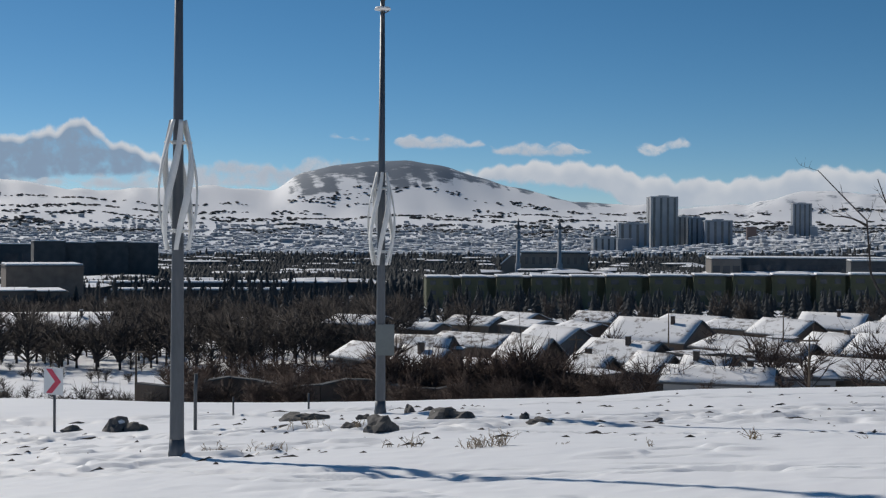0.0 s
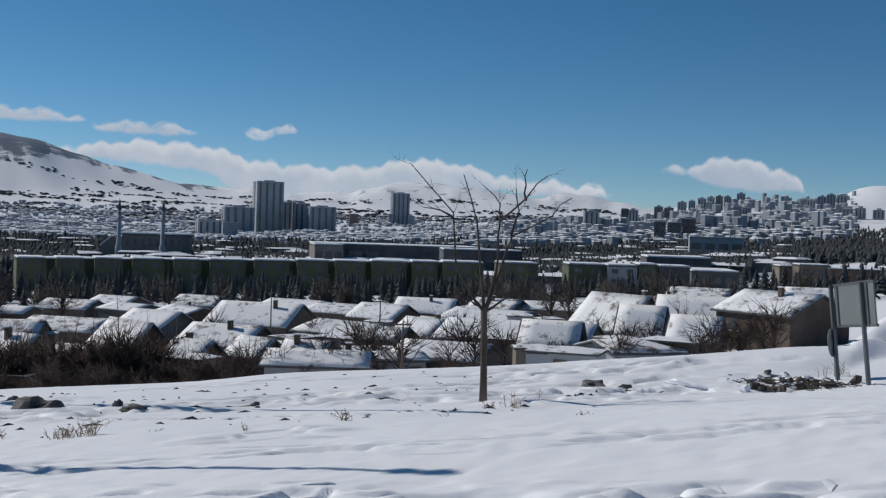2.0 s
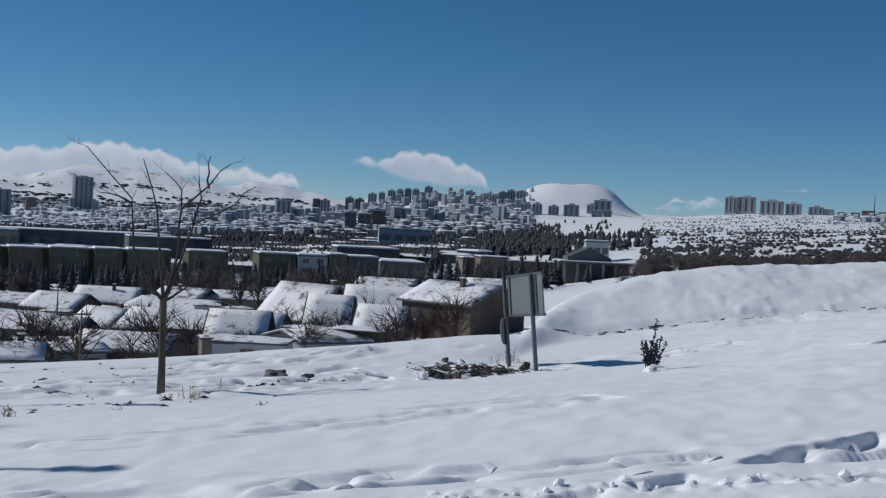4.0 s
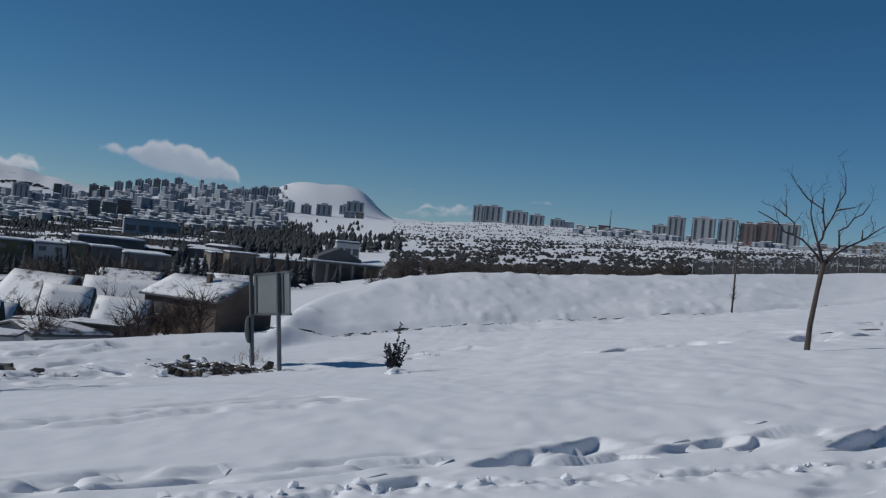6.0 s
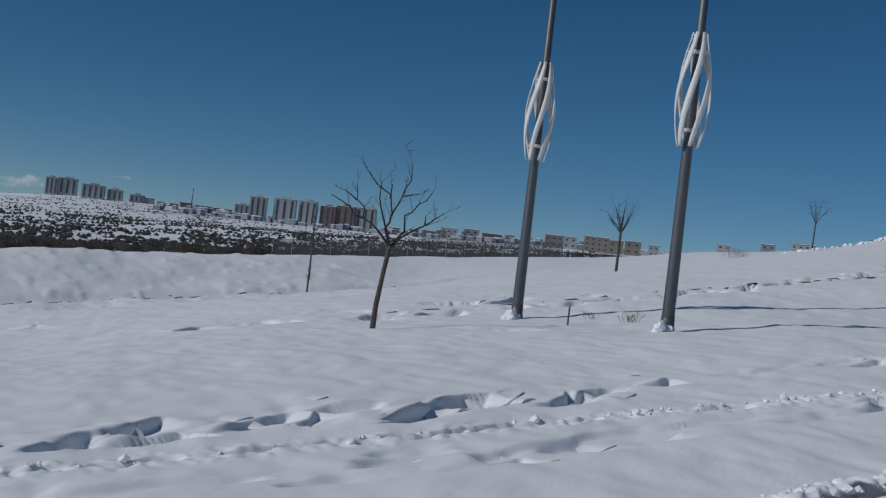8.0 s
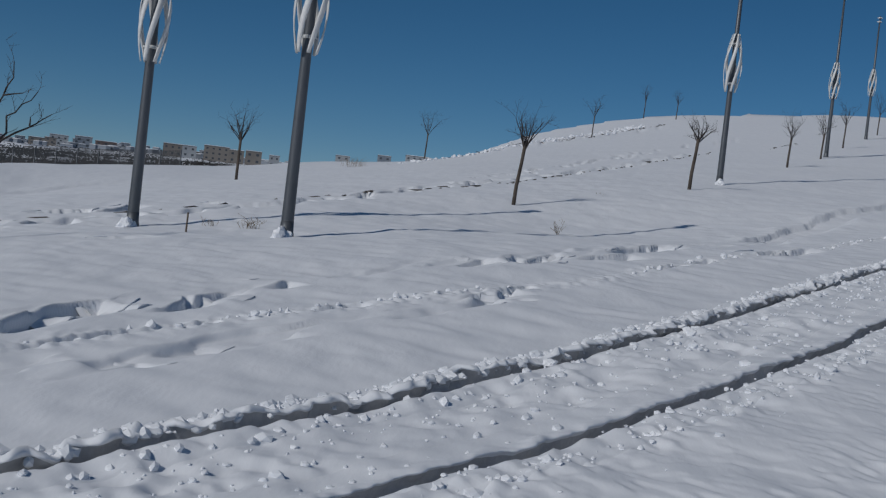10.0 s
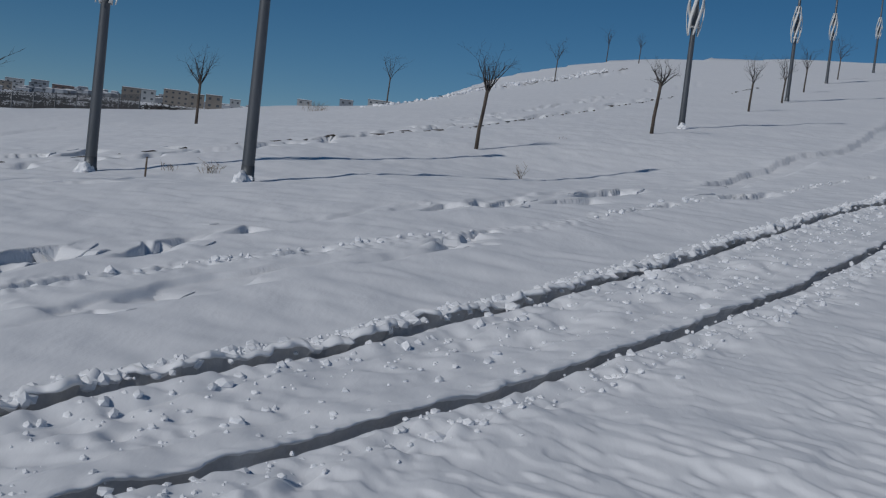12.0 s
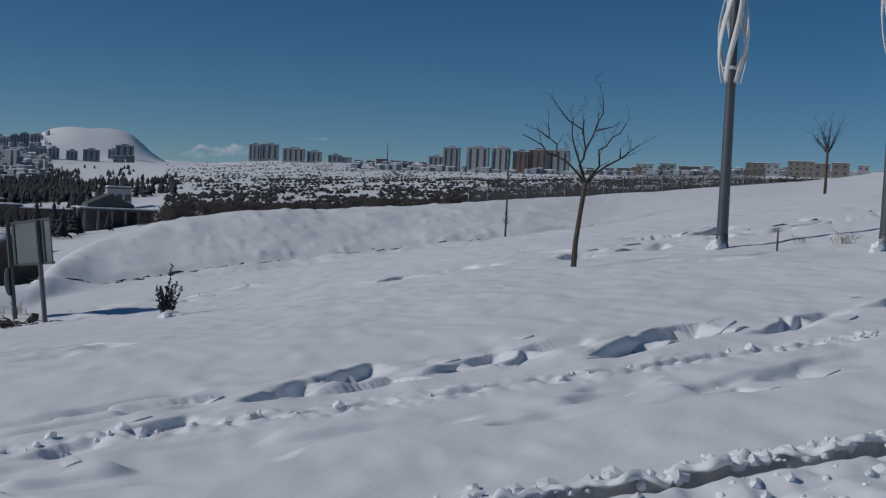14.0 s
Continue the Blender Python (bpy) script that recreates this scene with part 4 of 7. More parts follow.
limbed_tree(16.4, 7.6, 1.3, 0.042, 0.12, 65.0, [
    (None, [(-0.26, 0.31), (-0.56, 0.48), (-0.71, 0.82), (-0.76, 1.1)]), ((-0.56, 0.48), [(-0.83, 0.66), (-1.17, 0.83)]), ((-0.7, 0.8), [(-0.95, 0.96)]),
    (None, [(-0.13, 0.34), (-0.03, 0.57), (0.11, 0.95), (0.27, 1.3), (0.24, 1.58)]), ((-0.02, 0.6), [(-0.1, 0.96), (-0.37, 1.13), (-0.54, 1.34)]), ((-0.1, 0.92), [(-0.1, 1.2)]), ((0.12, 0.96), [(0.44, 1.03)]),
    (None, [(0.22, 0.33), (0.21, 0.63), (0.46, 0.88), (0.69, 1.15)]), (None, [(0.38, 0.35), (0.72, 0.57), (0.96, 0.77)]), ((0.6, 0.5), [(0.61, 0.66)]), (None, [(-0.18, 0.5), (-0.3, 0.9), (-0.28, 1.2)])],
    10, 0.84, "bare leaning young tree with crooked dark limbs, standing in snow")
bare_tree(44, 10.8, 1.6, 3.5, 1.2, 0.055, 12, (0.03, 0), limbs=8)
bare_tree(28.45, -0.03, 1.45, 2.95, 0.9, 0.045, 13, (0.05, -0.12), limbs=9)
bare_tree(33.98, -5.00, 1.45, 2.5, 0.9, 0.05, 14, (0, -0.1), limbs=9)
for n, (x, y, h) in enumerate(((74, 6.3, 4.2), (93, -5.2, 4.0), (50.2, -11.3, 2.9), (58.6, -14.75, 2.8), (70, -18.8, 3.3), (86, -25.4, 3.6), (121, -11.8, 4.0), (115, -14.4, 3.6), (99, -33.8, 4.6), (111, -41, 4.2), (118, -49, 4.6))):
    bare_tree(x, y, h * 0.42, h, h * 0.34, 0.046, 30 + n, (0.02, -0.05), depth=3, limbs=6)


# ---- near things: signs, stones, weeds, shrub ----
def near_things():
    # chevron road sign
    x, y = -8.3, 23.6
    s = thing("chevron_sign", pose(x, y, gz(x, y), 0, 0, -28), "white road sign with a red arrow on a dark post", "road sign")
    part("post", tube([(0, 0.03, -0.2), (0, 0.03, 1.25)], [0.03, 0.03], 8), DARK_STEEL, s)
    plate = part("plate", box(-0.27, 0.27, -0.012, 0.012, 0.78, 1.34, 0.006), WHITE_SIGN, s)
    bm = bmesh.new()
    for z0, z1, a, b in ((0.81, 1.06, -0.2, 0.06), (1.06, 1.31, 0.06, -0.2)):
        vs = [bm.verts.new(p) for p in ((a, -0.017, z0), (a + 0.17, -0.017, z0), (b + 0.17, -0.017, z1), (b, -0.017, z1))]
        ex = bmesh.ops.extrude_face_region(bm, geom=[bm.faces.new(vs)])
        bmesh.ops.translate(bm, verts=[v for v in ex["geom"] if isinstance(v, bmesh.types.BMVert)], vec=(0, 0.004, 0))
    bmesh.ops.recalc_face_normals(bm, faces=bm.faces)
    part("arrow", bm, RED_SIGN, plate, "red arrow pointing sideways")
    # second dark post close to the lamp post
    x, y = -4.95, 21.8
    s = thing("sign_post", pose(x, y, gz(x, y), 0, 0, -20), "bare dark steel sign post in the snow", "post")
    part("post", tube([(0, 0, -0.2), (0, 0, 0.7), (0.01, 0, 1.05)], [0.033, 0.033, 0.033], 8), DARK_STEEL, s)
    part("cap", tube([(0.01, 0, 1.05), (0.01, 0, 1.07)], [0.036, 0.03], 8), DARK_STEEL, s)
    # notice on the second lamp post
    x, y = -1.5, 23.0
    s = thing("notice_board", pose(x, y, gz(x, y), 0, 0, 4), "pale grey notice plate strapped to a lamp post", "sign")
    part("plate", box(-0.10, 0.27, -0.135, -0.115, 1.18, 1.80, 0.006), GREY_PANEL, s)
    for z in (1.3, 1.68):
        part("strap", tube([(0, 0, z - 0.015), (0, 0, z + 0.015)], [0.113, 0.113], 14), STEEL, s)
    # the sign board on two leaning posts, seen from behind
    a, b = Vector((14.5, 18.35)), Vector((14.15, 17.05))
    c = (a + b) / 2
    half = (b - a).length / 2
    rz = math.degrees(math.atan2(b.y - a.y, b.x - a.x))
    s = thing("sign_board", pose(c.x, c.y, gz(c.x, c.y) + 0.02, 4.5, -5.5, rz), "grey-backed sign board leaning on two steel posts", "sign board")
    for k in (-1, 1):
        part("post", box(k * half - 0.035, k * half + 0.035, -0.035, 0.035, -0.45, 1.84, 0.008), STEEL, s, "grey square steel post")
    panel = part("panel", box(-half + 0.05, half + 0.42, 0.04, 0.07, 1.04, 1.86, 0.004), GREY_PANEL, s)
    for z in (1.04, 1.83):
        part("rail", box(-half + 0.03, half + 0.44, 0.03, 0.085, z - 0.015, z + 0.035, 0.004), STEEL, panel)
    for px in (-half + 0.2, half - 0.06, half + 0.16):
        part("stiffener", box(px - 0.03, px + 0.03, 0.015, 0.04, 1.07, 1.83, 0.004), DARK_STEEL, panel)
    disc = tube([(0, -0.010, 0), (0, 0.010, 0)], [0.27, 0.27], 28)
    part("round_sign", disc, GREY_PANEL, s, "round grey sign back", at=pose(-half, -0.06, 0.74, 0, 0, -38))
    # evergreen shrub by the board
    x, y = 13.9, 13.75
    rng = random.Random(5)
    s = thing("evergreen_shrub", pose(x, y, gz(x, y)), "small dark upright evergreen shrub poking through snow", "shrub")
    for k in range(12):
        ang, rad = k * 2.4 + rng.uniform(-0.3, 0.3), 0.05 + 0.02 * k
        px, py, h = 0.55 * rad * math.cos(ang) + 0.02, 0.55 * rad * math.sin(ang), rng.uniform(0.42, 0.66) * (1.12 - 1.2 * rad)
        if k == 0:
            px, py, h = 0.05, 0, 0.86
        bm = bmesh.new()
        tip = Vector((px * 1.7 + rng.gauss(0, 0.03), py * 1.7, h))
        mid = Vector((px * 1.1, py * 1.1, h * 0.5))
        add_tube(bm, [(px * 0.4, py * 0.4, -0.05), mid, tip], [0.010, 0.008, 0.003], 5)
        for i in range(80):
            t = rng.uniform(0.2, 1.0)
            q = mid.lerp(tip, t * 2 - 1) if t > 0.5 else Vector((px * 0.4, py * 0.4, 0)).lerp(mid, t * 2)
            d = Vector((rng.uniform(-1, 1), rng.uniform(-1, 1), rng.uniform(0.0, 1.3))).normalized() * rng.uniform(0.03, 0.085) * (1.2 - 0.6 * t)
            w = d.cross(Vector((rng.uniform(-1, 1), rng.uniform(-1, 1), 0.3))).normalized() * 0.014
            v = [bm.verts.new(q), bm.verts.new(q + d * 0.5 + w), bm.verts.new(q + d), bm.verts.new(q + d * 0.5 - w)]
            bm.faces.new(v)
        part("stem", bm, EVERGREEN, s)
    tagged(part("snow_mound", lump(rng, 0.27, 0.21, 0.17, 0.3, 3), SNOW, None, "rounded mound of snow under the shrub", pose(x - 0.12, y - 0.26, gz(x, y) - 0.04)), category="snow mound")
    # stones and clods by the lamp posts
    for n, (x, y, w, h) in enumerate(((-6.75, 22.7, 0.34, 0.27), (-6.35, 22.6, 0.22, 0.15), (-7.9, 23.6, 0.22, 0.09), (-1.22, 18.7, 0.30, 0.24), (-1.75, 19.3, 0.18, 0.10), (-0.25, 20.9, 0.33, 0.18),
                                      (0.1, 20.7, 0.26, 0.13), (-1.7, 21.6, 0.14, 0.09), (-0.9, 22.8, 0.15, 0.14), (-0.5, 22.6, 0.11, 0.10), (1.22, 19.9, 0.10, 0.13), (1.46, 19.3, 0.24, 0.09), (-3.1, 22.6, 0.42, 0.14), (-2.75, 22.4, 0.25, 0.1), (3.4, 19.2, 0.1, 0.06), (9.9, 19.6, 0.28, 0.12), (7.6, 17.9, 0.14, 0.07), (10.3, 19.1, 0.12, 0.08))):
        rng = random.Random(100 + n)
        ob = part("stone", lump(rng, w, w * rng.uniform(0.6, 0.9), h, 0.4, 3), ROCK, None, "rough grey stone half buried in snow", pose(x, y, gz(x, y), 0, 0, rng.uniform(0, 360)))
        tagged(ob, category="stone", group="stones by the lamp posts")
        if w > 0.3:
            part("snow_cap", lump(rng, w * 0.45, w * 0.35, h * 0.22, 0.3, 2), SNOW, ob, "thin cap of snow", pose(-0.04, 0.06, h * 0.72))
    # earth and brush pile by the board
    rng = random.Random(77)
    ob = part("earth_mound", lump(rng, 0.62, 0.38, 0.12, 0.7, 4), EARTH, None, "low mound of dark frozen earth, partly snowed over", pose(13.15, 18.0, gz(13.15, 18.0) - 0.02, 0, 0, -30))
    tagged(ob, category="earth mound")
    ob = part("snow_drift", lump(rng, 1.3, 0.75, 0.2, 0.3, 4), SNOW, None, "low drift of snow beside the frozen earth", pose(12.4, 18.5, gz(12.4, 18.5) - 0.05, 0, 0, -40))
    tagged(ob, category="snow drift")
    for n in range(34):
        px, py = 13.1 + rng.gauss(0, 0.55), 18.0 + rng.gauss(0, 0.5)
        ob = part("clod", lump(rng, rng.uniform(0.05, 0.16), rng.uniform(0.05, 0.12), rng.uniform(0.05, 0.13), 0.4, 2), rng.choice((EARTH, EARTH, SNOW)), None, "lump of frozen earth and snow beside the board", pose(px, py, gz(px, py) + 0.05, 0, 0, rng.uniform(0, 360)))
        tagged(ob, category="clod", group="clods by the board")
    bm = bmesh.new()
    for i in range(240):
        px, py = rng.gauss(0.1, 0.6), rng.gauss(0, 0.35)
        d = Vector((rng.uniform(-1, 1), rng.uniform(-1, 1), rng.uniform(-0.02, 0.22))).normalized() * rng.uniform(0.08, 0.28)
        p = Vector((px, py, 0.02))
        add_tube(bm, [p, p + d * 0.6, p + d], [0.012, 0.01, 0.004], 4, cap=False)
    ob = part("brushwood", bm, TWIG, None, "scattered dark brushwood lying on the snow", pose(13.3, 17.7, gz(13.3, 17.7) + 0.06, 0, 0, -30))
    tagged(ob, category="brushwood", kind="stuff")


def weed(x, y, h, n, seed, spread=0.12, mat=DRY_GRASS, label="dry weed stalks poking through the snow"):
    rng = random.Random(seed)
    bm = bmesh.new()
    for i in range(n):
        a, o = rng.uniform(0, 6.28), rng.uniform(0, spread)
        p = Vector((o * math.cos(a), o * math.sin(a), -0.05))
        d = Vector((rng.gauss(0, 0.3), rng.gauss(0, 0.3), 1)).normalized()
        L = h * rng.uniform(0.5, 1.1)
        mid = p + d * L * 0.6
        end = mid + (d + Vector((rng.gauss(0, 0.5), rng.gauss(0, 0.5), -0.2))) * L * 0.4
        add_tube(bm, [p, mid, end], [0.006, 0.005, 0.003], 3, cap=False)
        for k in range(2):
            q = p.lerp(end, rng.uniform(0.4, 0.95))
            add_tube(bm, [q, q + Vector((rng.gauss(0, 0.08), rng.gauss(0, 0.08), rng.uniform(0.02, 0.12))) * (h / 0.4)], [0.004, 0.002], 3, cap=False)
    ob = part("dry_weed", bm, mat, None, label, pose(x, y, gz(x, y)))
    tagged(ob, category="weed", group="dry weeds in the snow")


near_things()
for n, (x, y, h, k, s) in enumerate(((0.35, 15.3, 0.22, 34, 0.28), (0.62, 15.4, 0.30, 14, 0.12), (-0.6, 16.0, 0.26, 9, 0.2), (-0.95, 16.1, 0.2, 5, 0.1), (3.9, 14.9, 0.2, 12, 0.1), (2.5, 14.5, 0.14, 4, 0.05), (-2.7, 16.6, 0.2, 24, 0.5), (-3.5, 16.9, 0.18, 14, 0.3),
                                     (6.75, 15.9, 0.3, 10, 0.16), (6.5, 16.2, 0.18, 8, 0.2), (6.85, 13.8, 0.12, 7, 0.12), (7.8, 17.4, 0.34, 4, 0.05), (-2.5, 19.8, 0.25, 14, 0.5), (-1.6, 19.2, 0.3, 10, 0.2), (23.6, -1.03, 0.40, 7, 0.05), (20.4, 4.5, 0.3, 14, 0.2), (21.0, 5.4, 0.2, 8, 0.2),
                                     (59.6, 8.6, 0.6, 40, 0.8), (14.9, 18.9, 0.4, 22, 0.35), (1.4, 15.2, 0.1, 5, 0.1), (5.2, 14.6, 0.12, 4, 0.05), (17.4, 16.0, 0.1, 12, 0.4), (31.5, -2.3, 0.12, 6, 0.2), (-6.0, 17.5, 0.12, 10, 0.4), (-8.5, 20.5, 0.25, 16, 0.4))):
    weed(x, y, h, k, 200 + n, s)
ob = part("stake", tube([(0, 0, -0.1), (0.01, 0, 0.34)], [0.017, 0.015], 6), TIMBER, None, "short wooden stake standing in the snow", pose(19.1, 5.26, gz(19.1, 5.26)))
tagged(ob, category="stake")
for x, y in ((-5.0, 25.8), (-3.35, 26.2)):
    ob = part("stake", tube([(0, 0, -0.1), (0, 0, 0.42)], [0.025, 0.025], 6), DARK_STEEL, None, "short dark post at the field's edge", pose(x, y, gz(x, y)))
    tagged(ob, category="stake")
# tall thin sapling tied to a stake
x, y = 33.27, 18.27
s = thing("staked_sapling", pose(x, y, gz(x, y)), "thin dead sapling with a brown tuft, standing in snow", "sapling")
part("stem", tube([(0, 0, -0.2), (0.02, 0.01, 0.8), (-0.02, 0, 1.8), (0.02, 0.02, 2.75)], [0.035, 0.03, 0.026, 0.012], 7), BARK, s)
rng = random.Random(3)
for low, high, many in ((1.5, 2.75, 45), (0.35, 0.7, 25)):
    bm = bmesh.new()
    for i in range(many):
        z = rng.uniform(low, high)
        d = Vector((rng.uniform(-1, 1), rng.uniform(-1, 1), rng.uniform(0.6, 2.2))).normalized() * rng.uniform(0.1, 0.3)
        add_tube(bm, [(0, 0, z), d + Vector((0, 0, z))], [0.009, 0.003], 3, cap=False)
    part("tuft", bm, RUST_TWIG, s)
# small signs far up the slope
for x, y in ((109, -39.8), (112, -49.5)):
    s = thing("small_sign", pose(x, y, gz(x, y), 0, 0, -70), "small pale sign on a thin post up the slope", "sign", "signs on the slope")
    part("post", tube([(0, 0, -0.2), (0, 0, 1.0)], [0.03, 0.03], 6), STEEL, s)
    part("plate", box(-0.36, 0.36, -0.05, -0.03, 0.75, 1.4, 0.01), WHITE_SIGN, s)
    part("plate_mark", box(-0.18, 0.18, -0.058, -0.052, 0.95, 1.2), DARK_STEEL, s)


def clods():
    """Lumps of thrown-up snow along the ruts, too many to count."""
    rng = random.Random(8)
    bm = bmesh.new()
    xs, ys, dx, dy = along(TYRE, 0.035)
    base = bmesh.new()
    bmesh.ops.create_icosphere(base, subdivisions=1, radius=1)
    tv = [v.co.copy() for v in base.verts]
    tf = [[v.index for v in f.verts] for f in base.faces]
    base.free()
    spots = []
    for i in range(len(xs)):
        if i * 0.035 > 34 or xs[i] < 2.5:
            continue
        n = math.hypot(dx[i], dy[i])
        nx, ny = -dy[i] / n, dx[i] / n
        for off, many, size in ((0.095, 1.6, 0.038), (0.12, 1.6, 0.028), (0.15, 1.3, 0.026), (0.19, 1.1, 0.022), (0.25, 0.4, 0.016), (-0.19, 0.9, 0.026), (-0.28, 0.4, 0.018), (-1.2, 0.5, 0.016), (-1.47, 1.6, 0.016), (-1.54, 1.3, 0.018), (-1.64, 1.0, 0.018), (-0.45, 0.5, 0.014), (-0.65, 0.5, 0.014), (-0.9, 0.5, 0.014), (-1.9, 0.12, 0.018)):
            if rng.random() < many * 0.62:
                o = off + rng.gauss(0, 0.05) + (-0.07 if off > -0.5 else 0.045 if off < -1 else 0.0)
                if min(abs(o + 0.075), abs(o + 1.295)) < 0.08:
                    continue
                spots.append((xs[i] + nx * o + rng.gauss(0, 0.03), ys[i] + ny * o + rng.gauss(0, 0.03), min(0.048, 0.75 * size * rng.lognormvariate(0, 0.5))))
    xs, ys, dx, dy = along(PRINTS_2, 0.06)
    for i in range(len(xs)):
        if xs[i] > 3 and rng.random() < 0.4 + 0.3 * math.sin(i * 0.05) + 0.25 * math.sin(i * 0.017):
            spots.append((xs[i] + rng.gauss(0, 0.06), ys[i] + rng.gauss(0, 0.06), min(0.045, 0.022 * rng.lognormvariate(0, 0.5))))
    for i in range(260):
        t = rng.random() ** 0.5
        ax, ay = 62 + 43 * t + rng.gauss(0, 1.0), float(np.interp(62 + 43 * t, [62, 75, 88, 97, 105], [6.5, 5.5, 0, -6, -10])) + rng.gauss(0, 0.5)
        spots.append((ax, ay, 0.10 * rng.lognormvariate(0, 0.4)))
    px = np.array([s[0] for s in spots])
    py = np.array([s[1] for s in spots])
    pz = land(px, py) + relief(px, py, False)
    verts, faces = [], []
    for (x, y, s), z in zip(spots, pz):
        k = len(verts)
        ax = Vector((rng.uniform(0.7, 1.4), rng.uniform(0.7, 1.4), rng.uniform(0.6, 1.0))) * s
        for v in tv:
            j = rng.uniform(0.75, 1.2)
            verts.append((x + v.x * ax.x * j, y + v.y * ax.y * j, z + s * 0.35 + v.z * ax.z * j))
        faces += [[k + q for q in f] for f in tf]
    bm.free()
    me = bpy.data.meshes.new("snow_clods")
    me.from_pydata(verts, [], faces)
    me.materials.append(SNOW)
    tagged(new("snow_clods", me), "loose lumps of snow thrown up beside the wheel ruts", "snow", kind="stuff")


clods()


def dark_streaks():
    """Broken dark lines in the snow: earth and grass showing through, and painted shadow along tracks and the bank's
    foot.
    """
    rng = random.Random(31)
    bm = bmesh.new()
    spots = []
    # along the bank's foot and tracks the slivers draw shadow lines in earth colour
    for line, gap, size in (([(13, 25.5), (16.5, 24.8), (19.9, 23.8), (24.7, 22.5), (28.2, 21.0), (33.6, 18.6), (40, 16.3)], 0.17, 0.20), ([(-9, 21.5), (-4.5, 20.6), (-2.5, 20.4)], 0.6, 0.2), ([(-2, 19.6), (3, 19.2), (6, 18.0)], 0.55, 0.16),
                            ([(-12, 25.5), (-4, 25.6), (4, 24.8)], 0.9, 0.16), ([(8, 18.6), (10.5, 18.9), (12, 18.4)], 0.6, 0.14), ([(21, 9.3), (25, 6.4), (31, 3.6)], 0.9, 0.2), ([(70, 6.2), (84, 2.4), (94, -5)], 0.9, 0.3), ([(-3.4, 16.0), (-1.6, 16.4)], 0.5, 0.12), (FIELD_TRACK, 0.2, 0.12), ([(28.7, 5.2), (30.7, 3.2), (35.1, 0.4), (43.0, -2.2), (53.3, -6.2), (63.5, -10.1)], 0.45, 0.22), ([(88.0, -2.6), (93.3, -5.0), (100.1, -8.7), (106.8, -12.6)], 0.5, 0.45), ([(67.9, -14.2), (74.7, -17.2)], 0.4, 0.3)):
        xs, ys, dx, dy = along(line, gap)
        for i in range(len(xs)):
            if rng.random() > 0.3:
                spots.append((xs[i] + rng.gauss(0, 0.05), ys[i] + rng.gauss(0, 0.06), size, math.atan2(dy[i], dx[i]) + rng.gauss(0, 0.12)))
    for i in range(190):
        a, q = radians(rng.uniform(-24, 24)), rng.uniform(15.5, 27)
        spots.append((q * math.sin(a), q * math.cos(a), rng.uniform(0.04, 0.12), rng.gauss(-0.1, 0.3)))
    px, py = np.array([q[0] for q in spots]), np.array([q[1] for q in spots])
    for (x, y, size, a), z in zip(spots, land(px, py) + relief(px, py)):
        L, W = size * rng.uniform(0.6, 2.6), size * rng.uniform(0.12, 0.3)
        ring = []
        for k in range(7):
            t = k * math.tau / 7
            p, q = L * math.cos(t) * rng.uniform(0.7, 1.2), W * math.sin(t) * rng.uniform(0.7, 1.2)
            ring.append(bm.verts.new((x + p * math.cos(a) - q * math.sin(a), y + p * math.sin(a) + q * math.cos(a), z - 0.03)))
        tip = bm.verts.new((x, y, z + rng.uniform(0.015, 0.04)))
        for k in range(7):
            bm.faces.new((ring[k], ring[(k + 1) % 7], tip))
    ob = part("dark_streak", bm, EARTH, None, "broken dark streaks of bare earth and painted shadow lines in the snow")
    tagged(ob, category="bare earth", kind="stuff")


dark_streaks()


# ---- buildings ----
def gable(w, d, z0, ze, zr):
    """Walls of a small house with gables at its two ends."""
    bm = bmesh.new()
    pts = [(-d / 2, z0), (-d / 2, ze), (0, zr), (d / 2, ze), (d / 2, z0)]
    a = [bm.verts.new((-w / 2, y, z)) for y, z in pts]
    b = [bm.verts.new((w / 2, y, z)) for y, z in pts]
    bm.faces.new(a)
    bm.faces.new(b[::-1])
    for i in range(5):
        j = (i + 1) % 5
        bm.faces.new((a[j], a[i], b[i], b[j]))
    return bm


def slope_slab(w, d, ze, zr, side, over, thick, wave, rng, lift=0.0):
    """One roof slope as a thick slab; wave makes the snow on it sag and overhang unevenly."""
    bm = bmesh.new()
    n, k = max(4, int(w / 0.9)), 4
    slope = (zr - ze) / (d / 2)
    top, bot = [], []
    for i in range(n + 1):
        x = -w / 2 - over + (w + 2 * over) * i / n
        o = over + wave * rng.uniform(-0.25, 0.45)
        rt, rb = [], []
        for j in range(k + 1):
            t = j / k
            y = (d / 2 + o) * (1 - t)
            z = zr - slope * y + lift
            bulge = wave * (rng.uniform(-0.06, 0.1) + 0.10 * math.sin(math.pi * min(1, t + 0.3)))
            rt.append(bm.verts.new((x, side * y, z + thick * (0.75 if j == 0 and wave else 1) + bulge)))
            rb.append(bm.verts.new((x, side * y, z)))
        top.append(rt)
        bot.append(rb)
    for i in range(n):
        for j in range(k):
            bm.faces.new((top[i][j], top[i + 1][j], top[i + 1][j + 1], top[i][j + 1])).smooth = bool(wave)
            bm.faces.new((bot[i][j], bot[i][j + 1], bot[i + 1][j + 1], bot[i + 1][j]))
        bm.faces.new((top[i][0], bot[i][0], bot[i + 1][0], top[i + 1][0]))
        bm.faces.new((top[i][k], top[i + 1][k], bot[i + 1][k], bot[i][k]))
    for i in (0, n):
        for j in range(k):
            bm.faces.new((top[i][j], top[i][j + 1], bot[i][j + 1], bot[i][j]))
    bmesh.ops.recalc_face_normals(bm, faces=bm.faces)
    return bm


HOUSES = [0]


